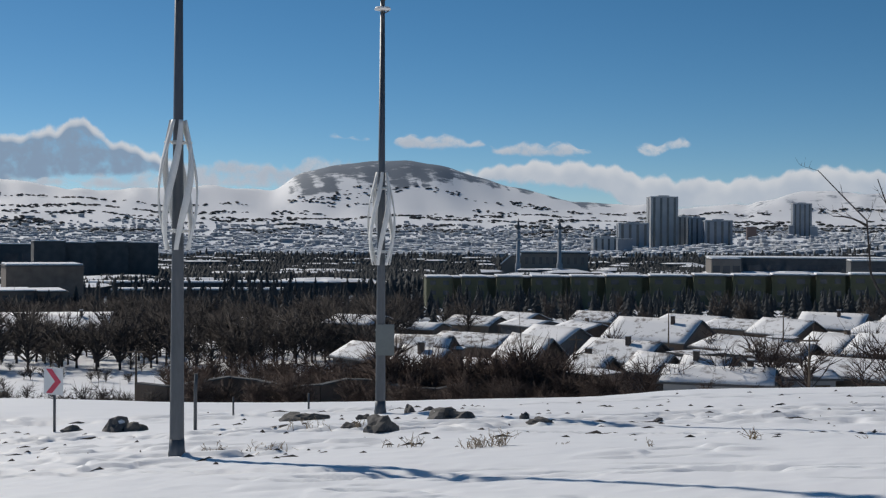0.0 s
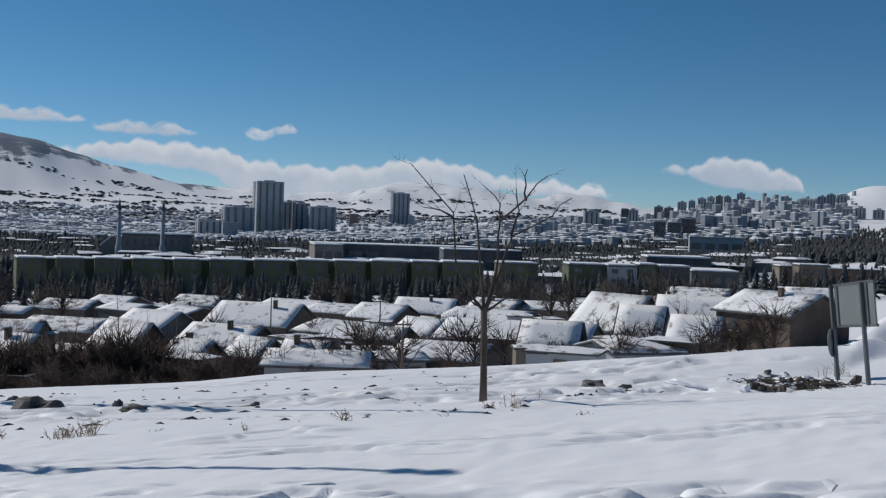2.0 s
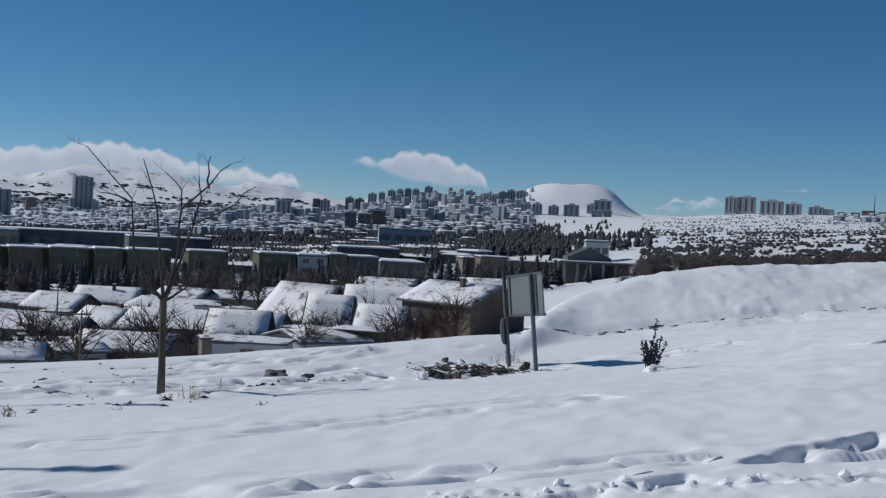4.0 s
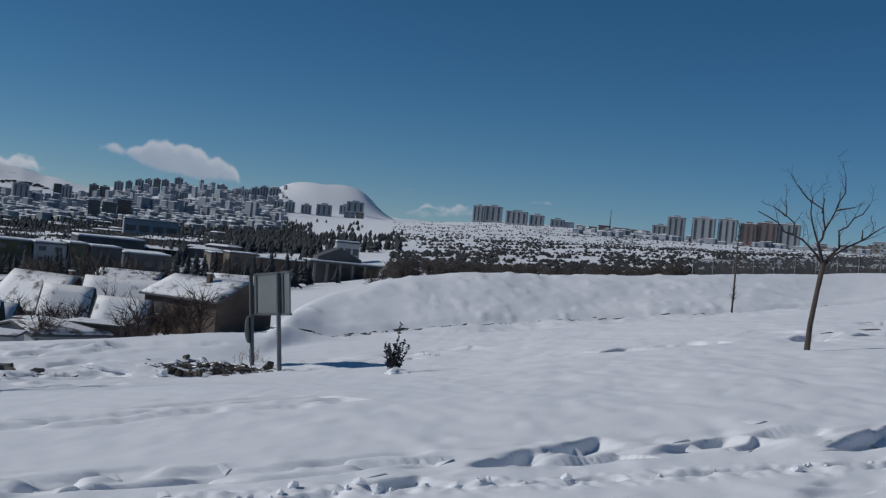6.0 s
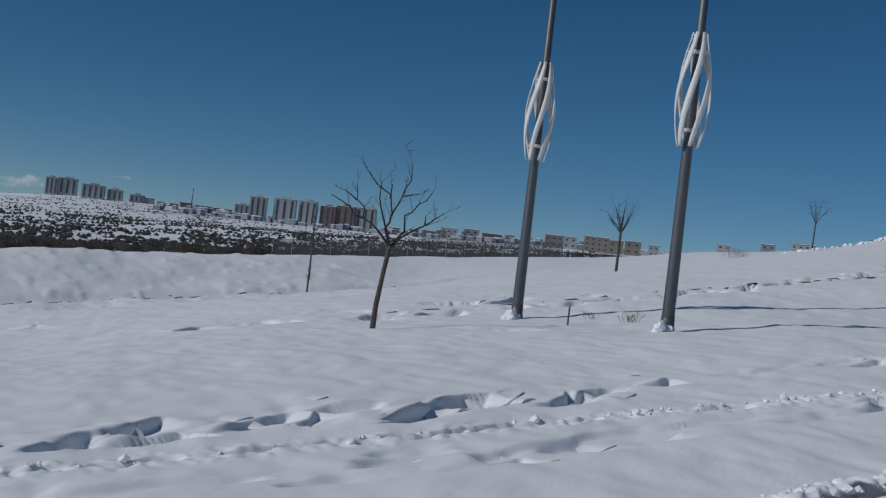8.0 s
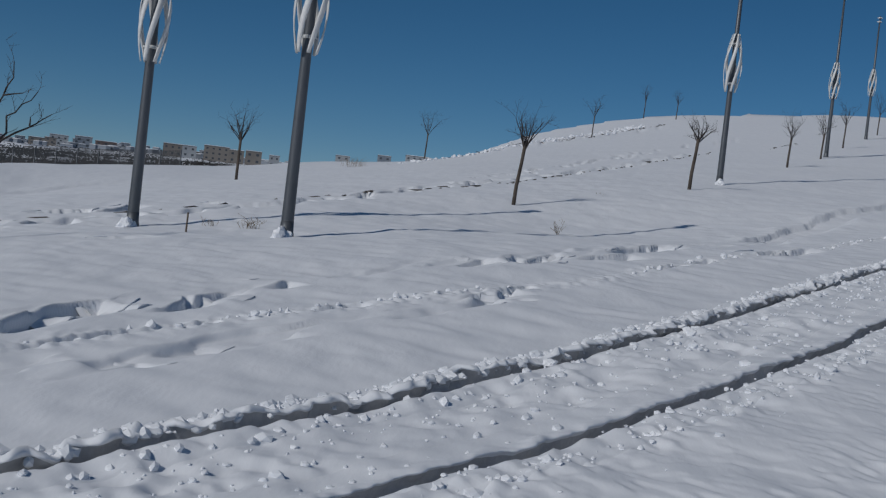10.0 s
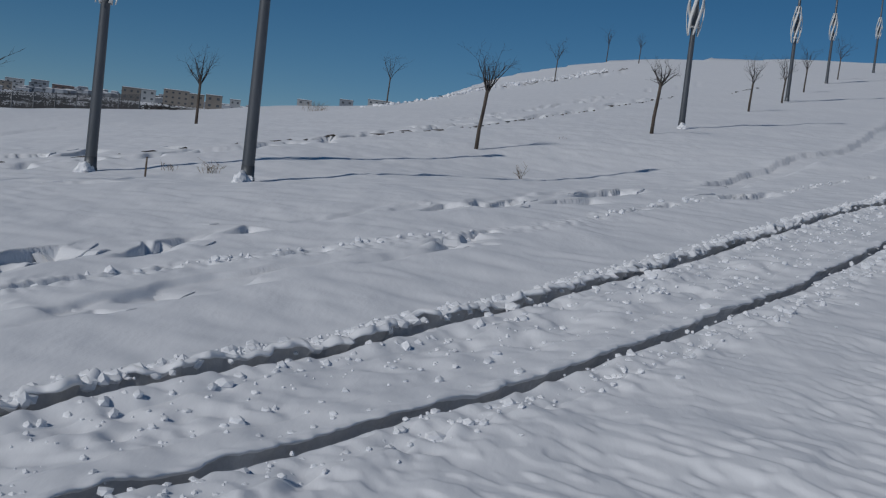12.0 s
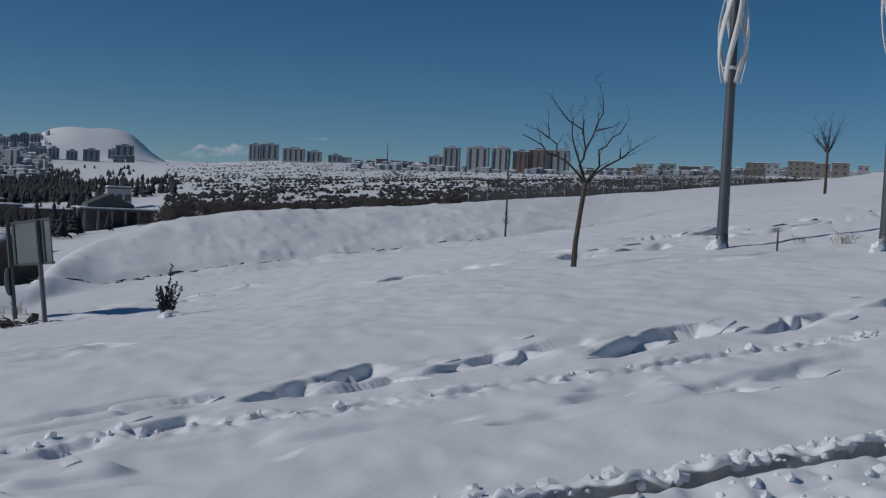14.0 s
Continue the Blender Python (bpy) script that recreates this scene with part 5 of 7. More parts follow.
def house(az, r, w, d, z_eave, z_ridge, axis, yaw, wall, chimneys=1):
    HOUSES[0] += 1
    rng = random.Random(500 + HOUSES[0])
    a = radians(az)
    x, y = (r + d * 0.4) * math.sin(a), (r + d * 0.4) * math.cos(a)
    g = gz(x, y)
    h_e = max(z_eave - g, 1.6)
    h_r = max(z_ridge - g, h_e + 0.11 * d)
    tone = {"brown_brick_render": "brown", "beige_render": "beige", "dark_wall": "dark", "grey_concrete": "grey"}[wall.name]
    yaw += rng.uniform(-24, 24)
    s = thing("house", pose(x, y, g, 0, 0, -az + yaw), "low %s house with a thick snow-covered roof" % tone, "house", "houses in the hollow")
    part("wall", gable(w, d, -1.5, h_e, h_r - 0.05), wall, s)
    for side in (-1, 1):
        roof = part("roof", slope_slab(w, d, h_e, h_r, side, 0.35, 0.10, 0.0, rng), DARK_WALL, s, "dark roof edge")
        part("snow_cover", slope_slab(w, d, h_e, h_r, side, 0.22, 0.08, 0.14, rng, 0.10), ROOF_SNOW, roof, "thick snow on the roof")
    n = max(2, int(w / 2.6))
    for k in range(n):
        cx = -w / 2 + w * (k + 0.5) / n
        if k == n // 2:
            part("door", box(cx - 0.45, cx + 0.45, -d / 2 - 0.05, -d / 2 + 0.05, max(h_e - 2.4, -1), h_e - 0.35, 0.02), TIMBER, s)
        else:
            win = part("window", box(cx - 0.5, cx + 0.5, -d / 2 - 0.03, -d / 2 + 0.05, h_e - 1.5, h_e - 0.5, 0.0), GLASS_DARK, s)
            part("window_frame", box(cx - 0.56, cx + 0.56, -d / 2 - 0.06, -d / 2 + 0.02, h_e - 1.58, h_e - 1.5), WHITE_SIGN, win)
    for k in range(chimneys if HOUSES[0] % 3 == 0 else 0):
        cx, cy = rng.uniform(-0.35, 0.35) * w, rng.choice((-1, 1)) * d * 0.12
        ch = part("chimney", box(cx - 0.18, cx + 0.18, cy - 0.18, cy + 0.18, h_r - 0.6, h_r + 0.5, 0.02), BROWN_WALL, s)
        part("chimney_cap", box(cx - 0.22, cx + 0.22, cy - 0.22, cy + 0.22, h_r + 0.5, h_r + 0.58, 0.03), SNOW, ch)


BLOCKS = [0]


def block(az, r, w, d, z_base, z_top, wall, style, yaw=0, label=""):
    BLOCKS[0] += 1
    rng = random.Random(900 + BLOCKS[0])
    a = radians(az)
    x, y = (r + d / 2) * math.sin(a), (r + d / 2) * math.cos(a)
    g = gz(x, y)
    h = z_top - g
    tone = {"olive_render": "olive-green", "dark_wall": "dark", "grey_concrete": "grey", "blue_grey_cladding": "blue-grey", "sand_coloured_render": "sand-coloured", "red_brown_cladding": "red-brown", "beige_render": "beige", "brown_brick_render": "brown"}[wall.name]
    name, words, group = {"tower": ("apartment_tower", "%s apartment tower with window strips, seen far off", "apartment towers"), "flats": ("apartment_block", "%s block of flats with a snowy flat roof", "apartment blocks"),
                          "flat": ("plain_block", "%s flat-roofed building with snow on top", "plain buildings"), "hall": ("long_hall", "long low %s hall with a white snowy roof", "long halls")}[style]
    s = thing(name, pose(x, y, g, 0, 0, -az + yaw), words % tone, "building", group)
    part("wall", box(-w / 2, w / 2, -d / 2, d / 2, -12 if r > 600 else -4, h), wall, s)
    t = (1.0 if style == "hall" and r > 350 else 0.7 if r > 280 else 0.35) if r < 700 else 1.1
    part("roof", box(-w / 2 - 0.3, w / 2 + 0.3, -d / 2 - 0.3, d / 2 + 0.3, h, h + t * 0.4), DARK_WALL, s)
    part("roof_snow", box(-w / 2 + 0.1, w / 2 - 0.1, -d / 2 + 0.1, d / 2 - 0.1, h + t * 0.4, h + t, t * 0.2), SNOW, s)
    if style == "tower":
        n = 3 if w < 30 else 4
        pitch = w / n
        for k in range(n):
            cx = -w / 2 + pitch * (k + 0.5)
            part("window_strip", box(cx - pitch * 0.17, cx + pitch * 0.17, -d / 2 - 0.25, -d / 2 + 0.2, 2, h - 1.5), GLASS_DARK, s)
        for sx in (-1, 1):
            part("window_strip", box(sx * w / 2 - 0.2, sx * w / 2 + 0.2, -d * 0.16, d * 0.16, 2, h - 1.5), GLASS_DARK, s)
        part("plant_room", box(-w * 0.18, w * 0.22, -d * 0.2, d * 0.2, h, h + 3.2), wall, s)
    elif style == "flats":
        floors = max(2, round(h / 3.1))
        cols = max(2, int(w / 3.4)) if r < 600 else max(2, int(w / 7))
        if r > 600:
            floors = max(2, floors // 2)
        for f in range(floors):
            for k in range(cols):
                cx, z0 = -w / 2 + w * (k + 0.5) / cols, h * (f + 0.35) / floors
                ww, hh = w / cols * (0.22 if r < 600 else 0.17), h / floors * (0.42 if r < 600 else 0.36)
                part("window", box(cx - ww, cx + ww, -d / 2 - 0.08, -d / 2 + 0.1, z0, z0 + hh), GLASS_DARK, s)
    elif style == "hall":
        n = max(3, int(w / 9))
        for k in range(n):
            cx = -w / 2 + w * (k + 0.5) / n
            part("window", box(cx - w / n * 0.36, cx + w / n * 0.36, -d / 2 - 0.08, -d / 2 + 0.1, h * 0.45, h * 0.75), GLASS_DARK, s)


# low snow-roofed houses in the hollow
house(1.09, 150, 6.7, 6.0, -9.82, -8.26, 0, -36, BEIGE_WALL, 1)
house(-1.80, 140, 5.9, 5.3, -9.60, -8.49, 0, -25, BROWN_WALL, 1)
house(-1.48, 78, 4.5, 4.0, -7.29, -5.79, 0, -35, BROWN_WALL, 1)
house(1.10, 112, 7.7, 7.0, -8.50, -7.56, 0, -28, BROWN_WALL, 1)
house(3.83, 82, 5.7, 5.1, -7.78, -5.30, 0, -44, BROWN_WALL, 1)
house(10.07, 118, 9.0, 8.1, -8.79, -6.28, 0, -38, BROWN_WALL, 1)
house(11.83, 150, 8.5, 7.6, -9.18, -7.82, 0, -34, DARK_WALL, 1)
house(14.46, 100, 7.5, 6.7, -8.18, -6.56, 0, -43, BEIGE_WALL, 1)
house(8.43, 92, 6.1, 5.5, -8.03, -6.34, 0, -40, BROWN_WALL, 1)
house(14.32, 135, 8.5, 7.7, -9.10, -7.30, 0, -39, BEIGE_WALL, 1)
house(3.84, 145, 6.1, 5.5, -9.74, -8.51, 0, -30, DARK_WALL, 1)
house(6.49, 130, 6.7, 6.1, -9.10, -7.54, 0, -37, BROWN_WALL, 1)
house(-4.16, 95, 5.0, 4.5, -8.04, -7.02, 0, -28, DARK_WALL, 1)
house(-4.69, 120, 5.9, 5.3, -7.00, -6.29, 0, -29, BEIGE_WALL, 1)
house(12.95, 66, 5.8, 5.2, -6.77, -5.93, 0, 12, GREY_WALL, 1)
house(16.71, 70, 3.1, 2.8, -6.80, -6.10, 0, 5, GREY_WALL, 1)
house(19.31, 72, 5.7, 5.1, -6.86, -5.44, 0, -33, BEIGE_WALL, 1)
house(18.23, 140, 7.2, 6.5, -9.54, -6.55, 0, -35, BEIGE_WALL, 1)
house(21.55, 125, 9.2, 8.3, -8.47, -7.12, 0, -34, BROWN_WALL, 1)
house(22.98, 88, 11.7, 10.5, -7.52, -5.40, 0, -33, DARK_WALL, 1)
house(27.79, 100, 6.7, 6.0, -6.09, -3.30, 0, -25, BROWN_WALL, 1)
house(28.93, 92, 3.4, 3.1, -6.32, -3.71, 0, 8, GREY_WALL, 1)
house(31.60, 95, 6.4, 5.8, -5.17, -2.99, 0, -27, BROWN_WALL, 1)
house(35.50, 90, 7.4, 6.6, -3.56, -2.15, 0, -28, BROWN_WALL, 1)
house(18.84, 74, 4.8, 4.3, -7.19, -5.78, 0, -6, GREY_WALL, 1)
house(28.37, 70, 4.8, 4.3, -5.51, -4.89, 0, 8, GREY_WALL, 1)
house(24.64, 150, 8.1, 7.3, -8.81, -7.41, 0, -32, BEIGE_WALL, 1)
house(31.70, 160, 8.3, 7.4, -5.94, -4.84, 0, -28, DARK_WALL, 1)
house(36.78, 150, 6.3, 5.7, -4.90, -3.85, 0, 5, GREY_WALL, 1)
house(-20.13, 150, 18.5, 16.6, -10.60, -8.45, 0, -26, BEIGE_WALL, 1)
house(-1.58, 100, 4.9, 4.4, -7.74, -6.75, 0, -34, BROWN_WALL, 1)
house(5.03, 108, 5.9, 5.3, -7.85, -6.46, 0, -32, DARK_WALL, 1)
house(6.85, 76, 3.0, 2.7, -7.01, -5.95, 0, -36, BROWN_WALL, 1)
house(1.53, 72, 2.8, 2.6, -6.93, -5.93, 0, -30, BROWN_WALL, 1)
house(9.88, 80, 3.2, 2.8, -7.19, -6.11, 0, -30, DARK_WALL, 1)
house(12.38, 78, 2.9, 2.6, -7.03, -6.07, 0, -30, BROWN_WALL, 1)
house(16.00, 92, 4.5, 4.1, -7.33, -6.21, 0, -32, BROWN_WALL, 1)
house(19.05, 96, 4.7, 4.3, -7.17, -5.70, 0, -30, BROWN_WALL, 1)
house(3.20, 165, 6.5, 5.9, -9.88, -8.67, 0, -30, BROWN_WALL, 1)
house(7.11, 168, 6.6, 6.0, -9.76, -8.56, 0, -30, BROWN_WALL, 1)
house(16.12, 130, 6.4, 5.8, -8.22, -6.77, 0, -30, BROWN_WALL, 1)
house(21.81, 150, 6.7, 6.0, -8.17, -6.87, 0, -30, DARK_WALL, 1)
house(24.52, 82, 4.0, 3.6, -6.00, -4.52, 0, -26, BROWN_WALL, 1)
house(31.54, 80, 3.2, 2.8, -5.13, -3.58, 0, -20, DARK_WALL, 1)
house(18.21, 96, 4.3, 3.8, -7.14, -5.70, 0, -30, BROWN_WALL, 1)


def garden_sheds():
    """Low flat-roofed sheds and lean-tos between the houses."""
    rng = random.Random(415)
    for n in range(44):
        az, r = rng.uniform(-4, 37), rng.uniform(62, 132)
        x, y, g = spot(az, r)
        w, d, h = rng.uniform(1.8, 4.6), rng.uniform(1.8, 3.2), rng.uniform(1.5, 2.3)
        wall, tone = rng.choice(((BROWN_WALL, "brown"), (DARK_WALL, "dark"), (GREY_WALL, "grey"), (BEIGE_WALL, "beige")))
        s = thing("garden_shed", pose(x, y, g, 0, 0, -az + rng.uniform(-50, 30)), "low %s garden shed with a flat snowy roof" % tone, "shed", "garden sheds")
        part("wall", box(-w / 2, w / 2, -d / 2, d / 2, -1.0, h), wall, s)
        part("roof", box(-w / 2 - 0.15, w / 2 + 0.15, -d / 2 - 0.2, d / 2 + 0.15, h, h + 0.08), DARK_WALL, s)
        part("roof_snow", lump_slab(w, d, h + 0.08, rng), ROOF_SNOW, s)
        part("door", box(-0.4, 0.35, -d / 2 - 0.04, -d / 2 + 0.03, -0.2, h - 0.3, 0.01), TIMBER, s)


def lump_slab(w, d, z, rng):
    """A sagging slab of snow."""
    bm = bmesh.new()
    bmesh.ops.create_grid(bm, x_segments=5, y_segments=4, size=0.5)
    for v in bm.verts:
        rim = max(abs(v.co.x), abs(v.co.y)) > 0.49
        v.co = Vector((v.co.x * (w + 0.2) + rng.uniform(-0.04, 0.04), v.co.y * (d + 0.2) + rng.uniform(-0.04, 0.04), z + (0.02 if rim else 0.13 + rng.uniform(-0.03, 0.05))))
    for f in bm.faces:
        f.smooth = True
    return bm


garden_sheds()
# long olive flats and the halls beyond the houses
block(-0.90, 330, 7.5, 14.0, -19.1, -8.8, GREEN_WALL, 'flats', 4)
block(-0.02, 333, 2.6, 12.0, -19.2, -9.0, GREEN_WALL, 'flat', 4)
block(0.85, 330, 7.5, 14.0, -19.0, -8.7, GREEN_WALL, 'flats', 4)
block(1.73, 333, 2.6, 12.0, -19.1, -8.9, GREEN_WALL, 'flat', 4)
block(2.60, 330, 7.5, 14.0, -18.9, -8.5, GREEN_WALL, 'flats', 4)
block(3.47, 333, 2.6, 12.0, -19.1, -8.8, GREEN_WALL, 'flat', 4)
block(4.45, 330, 8.8, 14.0, -18.8, -8.4, GREEN_WALL, 'flats', 4)
block(5.43, 333, 2.6, 12.0, -19.0, -8.6, GREEN_WALL, 'flat', 4)
block(6.29, 330, 7.5, 14.0, -18.6, -8.3, GREEN_WALL, 'flats', 4)
block(7.15, 333, 2.6, 12.0, -18.8, -8.5, GREEN_WALL, 'flat', 4)
block(8.23, 330, 10.1, 14.0, -18.5, -8.1, GREEN_WALL, 'flats', 4)
block(9.30, 333, 2.6, 12.0, -18.6, -8.3, GREEN_WALL, 'flat', 4)
block(10.37, 330, 10.1, 14.0, -18.3, -7.9, GREEN_WALL, 'flats', 4)
block(11.42, 333, 2.6, 12.0, -18.4, -8.1, GREEN_WALL, 'flat', 4)
block(12.36, 330, 8.8, 14.0, -18.1, -7.6, GREEN_WALL, 'flats', 4)
block(13.30, 333, 2.6, 12.0, -18.1, -7.8, GREEN_WALL, 'flat', 4)
block(14.22, 330, 8.8, 14.0, -17.8, -7.5, GREEN_WALL, 'flats', 4)
block(15.14, 333, 2.6, 12.0, -17.9, -7.6, GREEN_WALL, 'flat', 4)
block(16.16, 330, 10.1, 14.0, -17.6, -7.2, GREEN_WALL, 'flats', 4)
block(17.16, 333, 2.6, 12.0, -17.6, -7.4, GREEN_WALL, 'flat', 4)
block(17.95, 330, 7.5, 14.0, -17.3, -7.0, GREEN_WALL, 'flats', 4)
block(18.73, 333, 2.6, 12.0, -17.4, -7.2, GREEN_WALL, 'flat', 4)
block(19.70, 330, 10.1, 14.0, -17.1, -6.8, GREEN_WALL, 'flats', 4)
block(20.67, 333, 2.6, 12.0, -17.1, -6.9, GREEN_WALL, 'flat', 4)
block(22.57, 330, 11.1, 14.0, -17.5, -6.5, GREEN_WALL, 'flats', 8)
block(25.91, 300, 9.6, 14.0, -13.8, -5.5, GREEN_WALL, 'flats', 8)
block(27.64, 300, 7.7, 14.0, -13.5, -5.5, GREY_WALL, 'flats', 8)
block(28.90, 300, 4.7, 14.0, -12.7, -5.0, GREEN_WALL, 'flats', 8)
block(30.17, 300, 7.7, 14.0, -12.4, -5.3, DARK_WALL, 'flat', 8)
block(35.55, 260, 4.2, 12.0, -8.6, -3.2, BEIGE_WALL, 'flats', 8)
block(36.68, 250, 6.2, 12.0, -8.4, -2.6, BEIGE_WALL, 'flats', 8)
block(38.74, 250, 12.7, 12.0, -8.4, -3.2, BROWN_WALL, 'flat', 8)
block(16.42, 640, 96.2, 60.0, -13.3, -6.4, DARK_WALL, 'hall', 6)
block(13.08, 620, 15.3, 30.0, -12.7, -6.8, SAND_WALL, 'hall', 6)
block(30.32, 420, 22.8, 30.0, -7.2, -4.8, DARK_WALL, 'hall', 6)
block(32.02, 330, 13.0, 30.0, -8.8, -6.9, DARK_WALL, 'hall', 6)
block(20.74, 560, 38.6, 30.0, -10.8, -6.4, DARK_WALL, 'hall', 6)
block(32.24, 800, 36.0, 30.0, 1.4, 4.2, GREY_WALL, 'hall', 3)
block(41.83, 420, 8.3, 20.0, -2.0, 2.0, GREY_WALL, 'hall', 3)
block(-12.44, 430, 101.7, 12.0, -17.4, -14.3, DARK_WALL, 'hall', -3)
block(-12.64, 400, 58.1, 10.0, -18.1, -15.7, DARK_WALL, 'hall', -3)
block(-19.93, 300, 18.2, 20.0, -10.6, -5.0, BEIGE_WALL, 'flat', 5)
block(-21.61, 230, 10.4, 14.0, -13.8, -8.2, BEIGE_WALL, 'flats', 5)
block(-19.66, 232, 5.9, 14.0, -14.1, -8.4, BEIGE_WALL, 'flats', 5)
block(-19.65, 520, 12.8, 20.0, -14.8, 0.7, DARK_WALL, 'flat', 4)
block(-18.28, 525, 13.7, 20.0, -14.9, 0.1, DARK_WALL, 'flat', 4)
block(-16.83, 530, 14.1, 20.0, -15.2, 0.6, DARK_WALL, 'flat', 4)
block(-15.37, 535, 13.4, 20.0, -15.3, 0.2, DARK_WALL, 'flat', 4)
block(-21.78, 700, 40.7, 40.0, -6.8, -1.6, DARK_WALL, 'hall', 3)
# towers
block(10.15, 2050, 48.5, 33.9, -17.3, 82.9, GREY_WALL, 'tower', 14)
block(8.72, 2000, 52.2, 36.6, -19.3, 35.2, SLATE_WALL, 'tower', 8)
block(11.19, 2100, 24.8, 17.4, -17.4, 49.3, GREY_WALL, 'tower', 12)
block(11.78, 2060, 28.4, 19.9, -17.0, 46.6, SLATE_WALL, 'tower', 12)
block(12.78, 2000, 46.3, 32.4, -17.9, 40.4, SLATE_WALL, 'tower', 10)
block(7.36, 1700, 36.8, 25.8, -16.4, 9.4, GREY_WALL, 'tower', 8)
block(8.33, 1600, 20.5, 14.3, -17.3, 6.7, SLATE_WALL, 'flat', 8)
block(16.68, 2600, 39.7, 27.8, 10.7, 88.8, SLATE_WALL, 'tower', 10)
block(16.23, 2590, 11.5, 8.0, 9.3, 41.0, SLATE_WALL, 'flat', 10)
block(17.24, 2600, 15.4, 10.8, 9.8, 38.9, GREY_WALL, 'flat', 10)
block(14.39, 2400, 18.9, 13.2, 15.1, 35.6, RED_WALL, 'flat', 5)
# flats on the town's hill
block(26.19, 1600, 20.5, 14.3, 3.0, 38.5, GREY_WALL, 'tower', 8)
block(27.82, 1700, 10.0, 8.0, 19.7, 45.9, DARK_WALL, 'flat', 8)
block(28.23, 1700, 14.2, 10.0, 20.3, 44.4, GREY_WALL, 'tower', 8)
block(30.58, 2200, 16.3, 11.4, 58.1, 74.2, SLATE_WALL, 'tower', 0)
block(31.05, 2200, 11.9, 8.3, 59.6, 76.9, SLATE_WALL, 'tower', 0)
block(31.53, 2200, 15.2, 10.6, 62.3, 81.9, GREY_WALL, 'tower', 0)
block(31.95, 2200, 13.0, 9.1, 65.0, 84.6, GREY_WALL, 'tower', 0)
block(32.34, 2200, 13.0, 9.1, 63.5, 86.9, SAND_WALL, 'tower', 0)
block(32.73, 2200, 13.0, 9.1, 63.9, 86.6, SLATE_WALL, 'tower', 0)
block(33.36, 2250, 15.5, 10.9, 68.4, 94.8, SLATE_WALL, 'tower', 0)
block(33.70, 2200, 10.8, 8.0, 65.0, 84.2, SAND_WALL, 'tower', 0)
block(29.46, 2000, 14.8, 10.3, 36.9, 58.6, SAND_WALL, 'tower', 0)
block(29.96, 2000, 15.8, 11.0, 35.5, 57.2, SAND_WALL, 'tower', 0)
block(33.21, 1800, 12.4, 8.7, 30.2, 56.6, SLATE_WALL, 'tower', 0)
block(33.62, 1800, 11.5, 8.1, 32.4, 55.1, SLATE_WALL, 'tower', 0)
block(29.56, 1300, 12.8, 9.0, 11.2, 22.1, SAND_WALL, 'flats', 0)
block(30.26, 1300, 15.4, 10.8, 11.6, 21.4, SAND_WALL, 'flats', 0)
block(30.94, 1300, 14.7, 10.3, 12.3, 25.7, RED_WALL, 'flats', 0)
block(35.96, 2000, 13.8, 9.7, 51.9, 70.4, SAND_WALL, 'tower', 0)
block(36.60, 2000, 13.8, 9.7, 54.7, 76.0, GREY_WALL, 'tower', 0)
block(37.08, 2050, 14.1, 9.9, 64.3, 84.0, SLATE_WALL, 'tower', 0)
block(37.49, 2100, 14.5, 10.1, 70.6, 89.7, SLATE_WALL, 'tower', 0)
block(37.97, 2100, 16.6, 11.6, 72.8, 88.9, GREY_WALL, 'tower', 0)
block(38.25, 1800, 15.1, 10.6, 42.2, 57.0, GREY_WALL, 'tower', 0)
block(38.81, 1800, 15.1, 10.6, 42.8, 58.2, GREY_WALL, 'tower', 0)
block(39.62, 1800, 16.0, 11.2, 40.9, 55.7, SLATE_WALL, 'tower', 0)
block(40.50, 1800, 23.9, 16.8, 40.9, 58.8, SLATE_WALL, 'tower', 0)
block(42.02, 1900, 28.1, 19.7, 55.4, 71.7, SLATE_WALL, 'tower', 0)
block(41.51, 1900, 16.8, 11.8, 55.1, 64.0, GREY_WALL, 'tower', 0)
block(41.78, 1800, 17.7, 12.4, 38.7, 52.2, SLATE_WALL, 'flats', 0)
block(42.29, 1800, 12.4, 8.7, 39.4, 52.9, SAND_WALL, 'flats', 0)
# flats on the skyline beyond the field
block(48.19, 1750, 17.2, 12.1, 56.0, 79.0, GREY_WALL, 'tower', -6)
block(48.92, 1750, 25.0, 17.5, 56.6, 80.5, GREY_WALL, 'tower', -6)
block(50.09, 1700, 31.0, 21.7, 47.1, 73.8, GREY_WALL, 'tower', -6)
block(51.09, 1700, 20.9, 14.7, 47.1, 71.1, GREY_WALL, 'tower', -6)
block(52.12, 1700, 19.3, 13.5, 46.8, 67.6, SLATE_WALL, 'tower', -6)
block(52.70, 1700, 13.4, 9.4, 45.3, 65.2, SLATE_WALL, 'flat', -6)
block(53.31, 1700, 11.7, 8.2, 45.6, 61.3, SLATE_WALL, 'flats', 0)
block(53.88, 1700, 11.7, 8.2, 47.1, 62.2, SAND_WALL, 'flats', 0)
block(54.45, 1700, 17.6, 12.3, 47.4, 65.5, RED_WALL, 'flats', 0)
block(55.29, 1650, 24.4, 17.1, 46.9, 62.2, GREY_WALL, 'flats', 0)
block(55.94, 1650, 9.8, 8.0, 47.2, 61.6, SAND_WALL, 'flats', 0)
block(56.42, 1650, 14.6, 10.2, 48.6, 61.6, SLATE_WALL, 'flats', 0)
block(57.14, 1600, 19.7, 13.8, 47.7, 68.7, GREY_WALL, 'tower', -6)
block(57.91, 1560, 22.3, 15.6, 46.6, 80.1, GREY_WALL, 'tower', -6)
block(59.22, 1560, 29.2, 20.4, 47.1, 82.0, GREY_WALL, 'tower', -6)
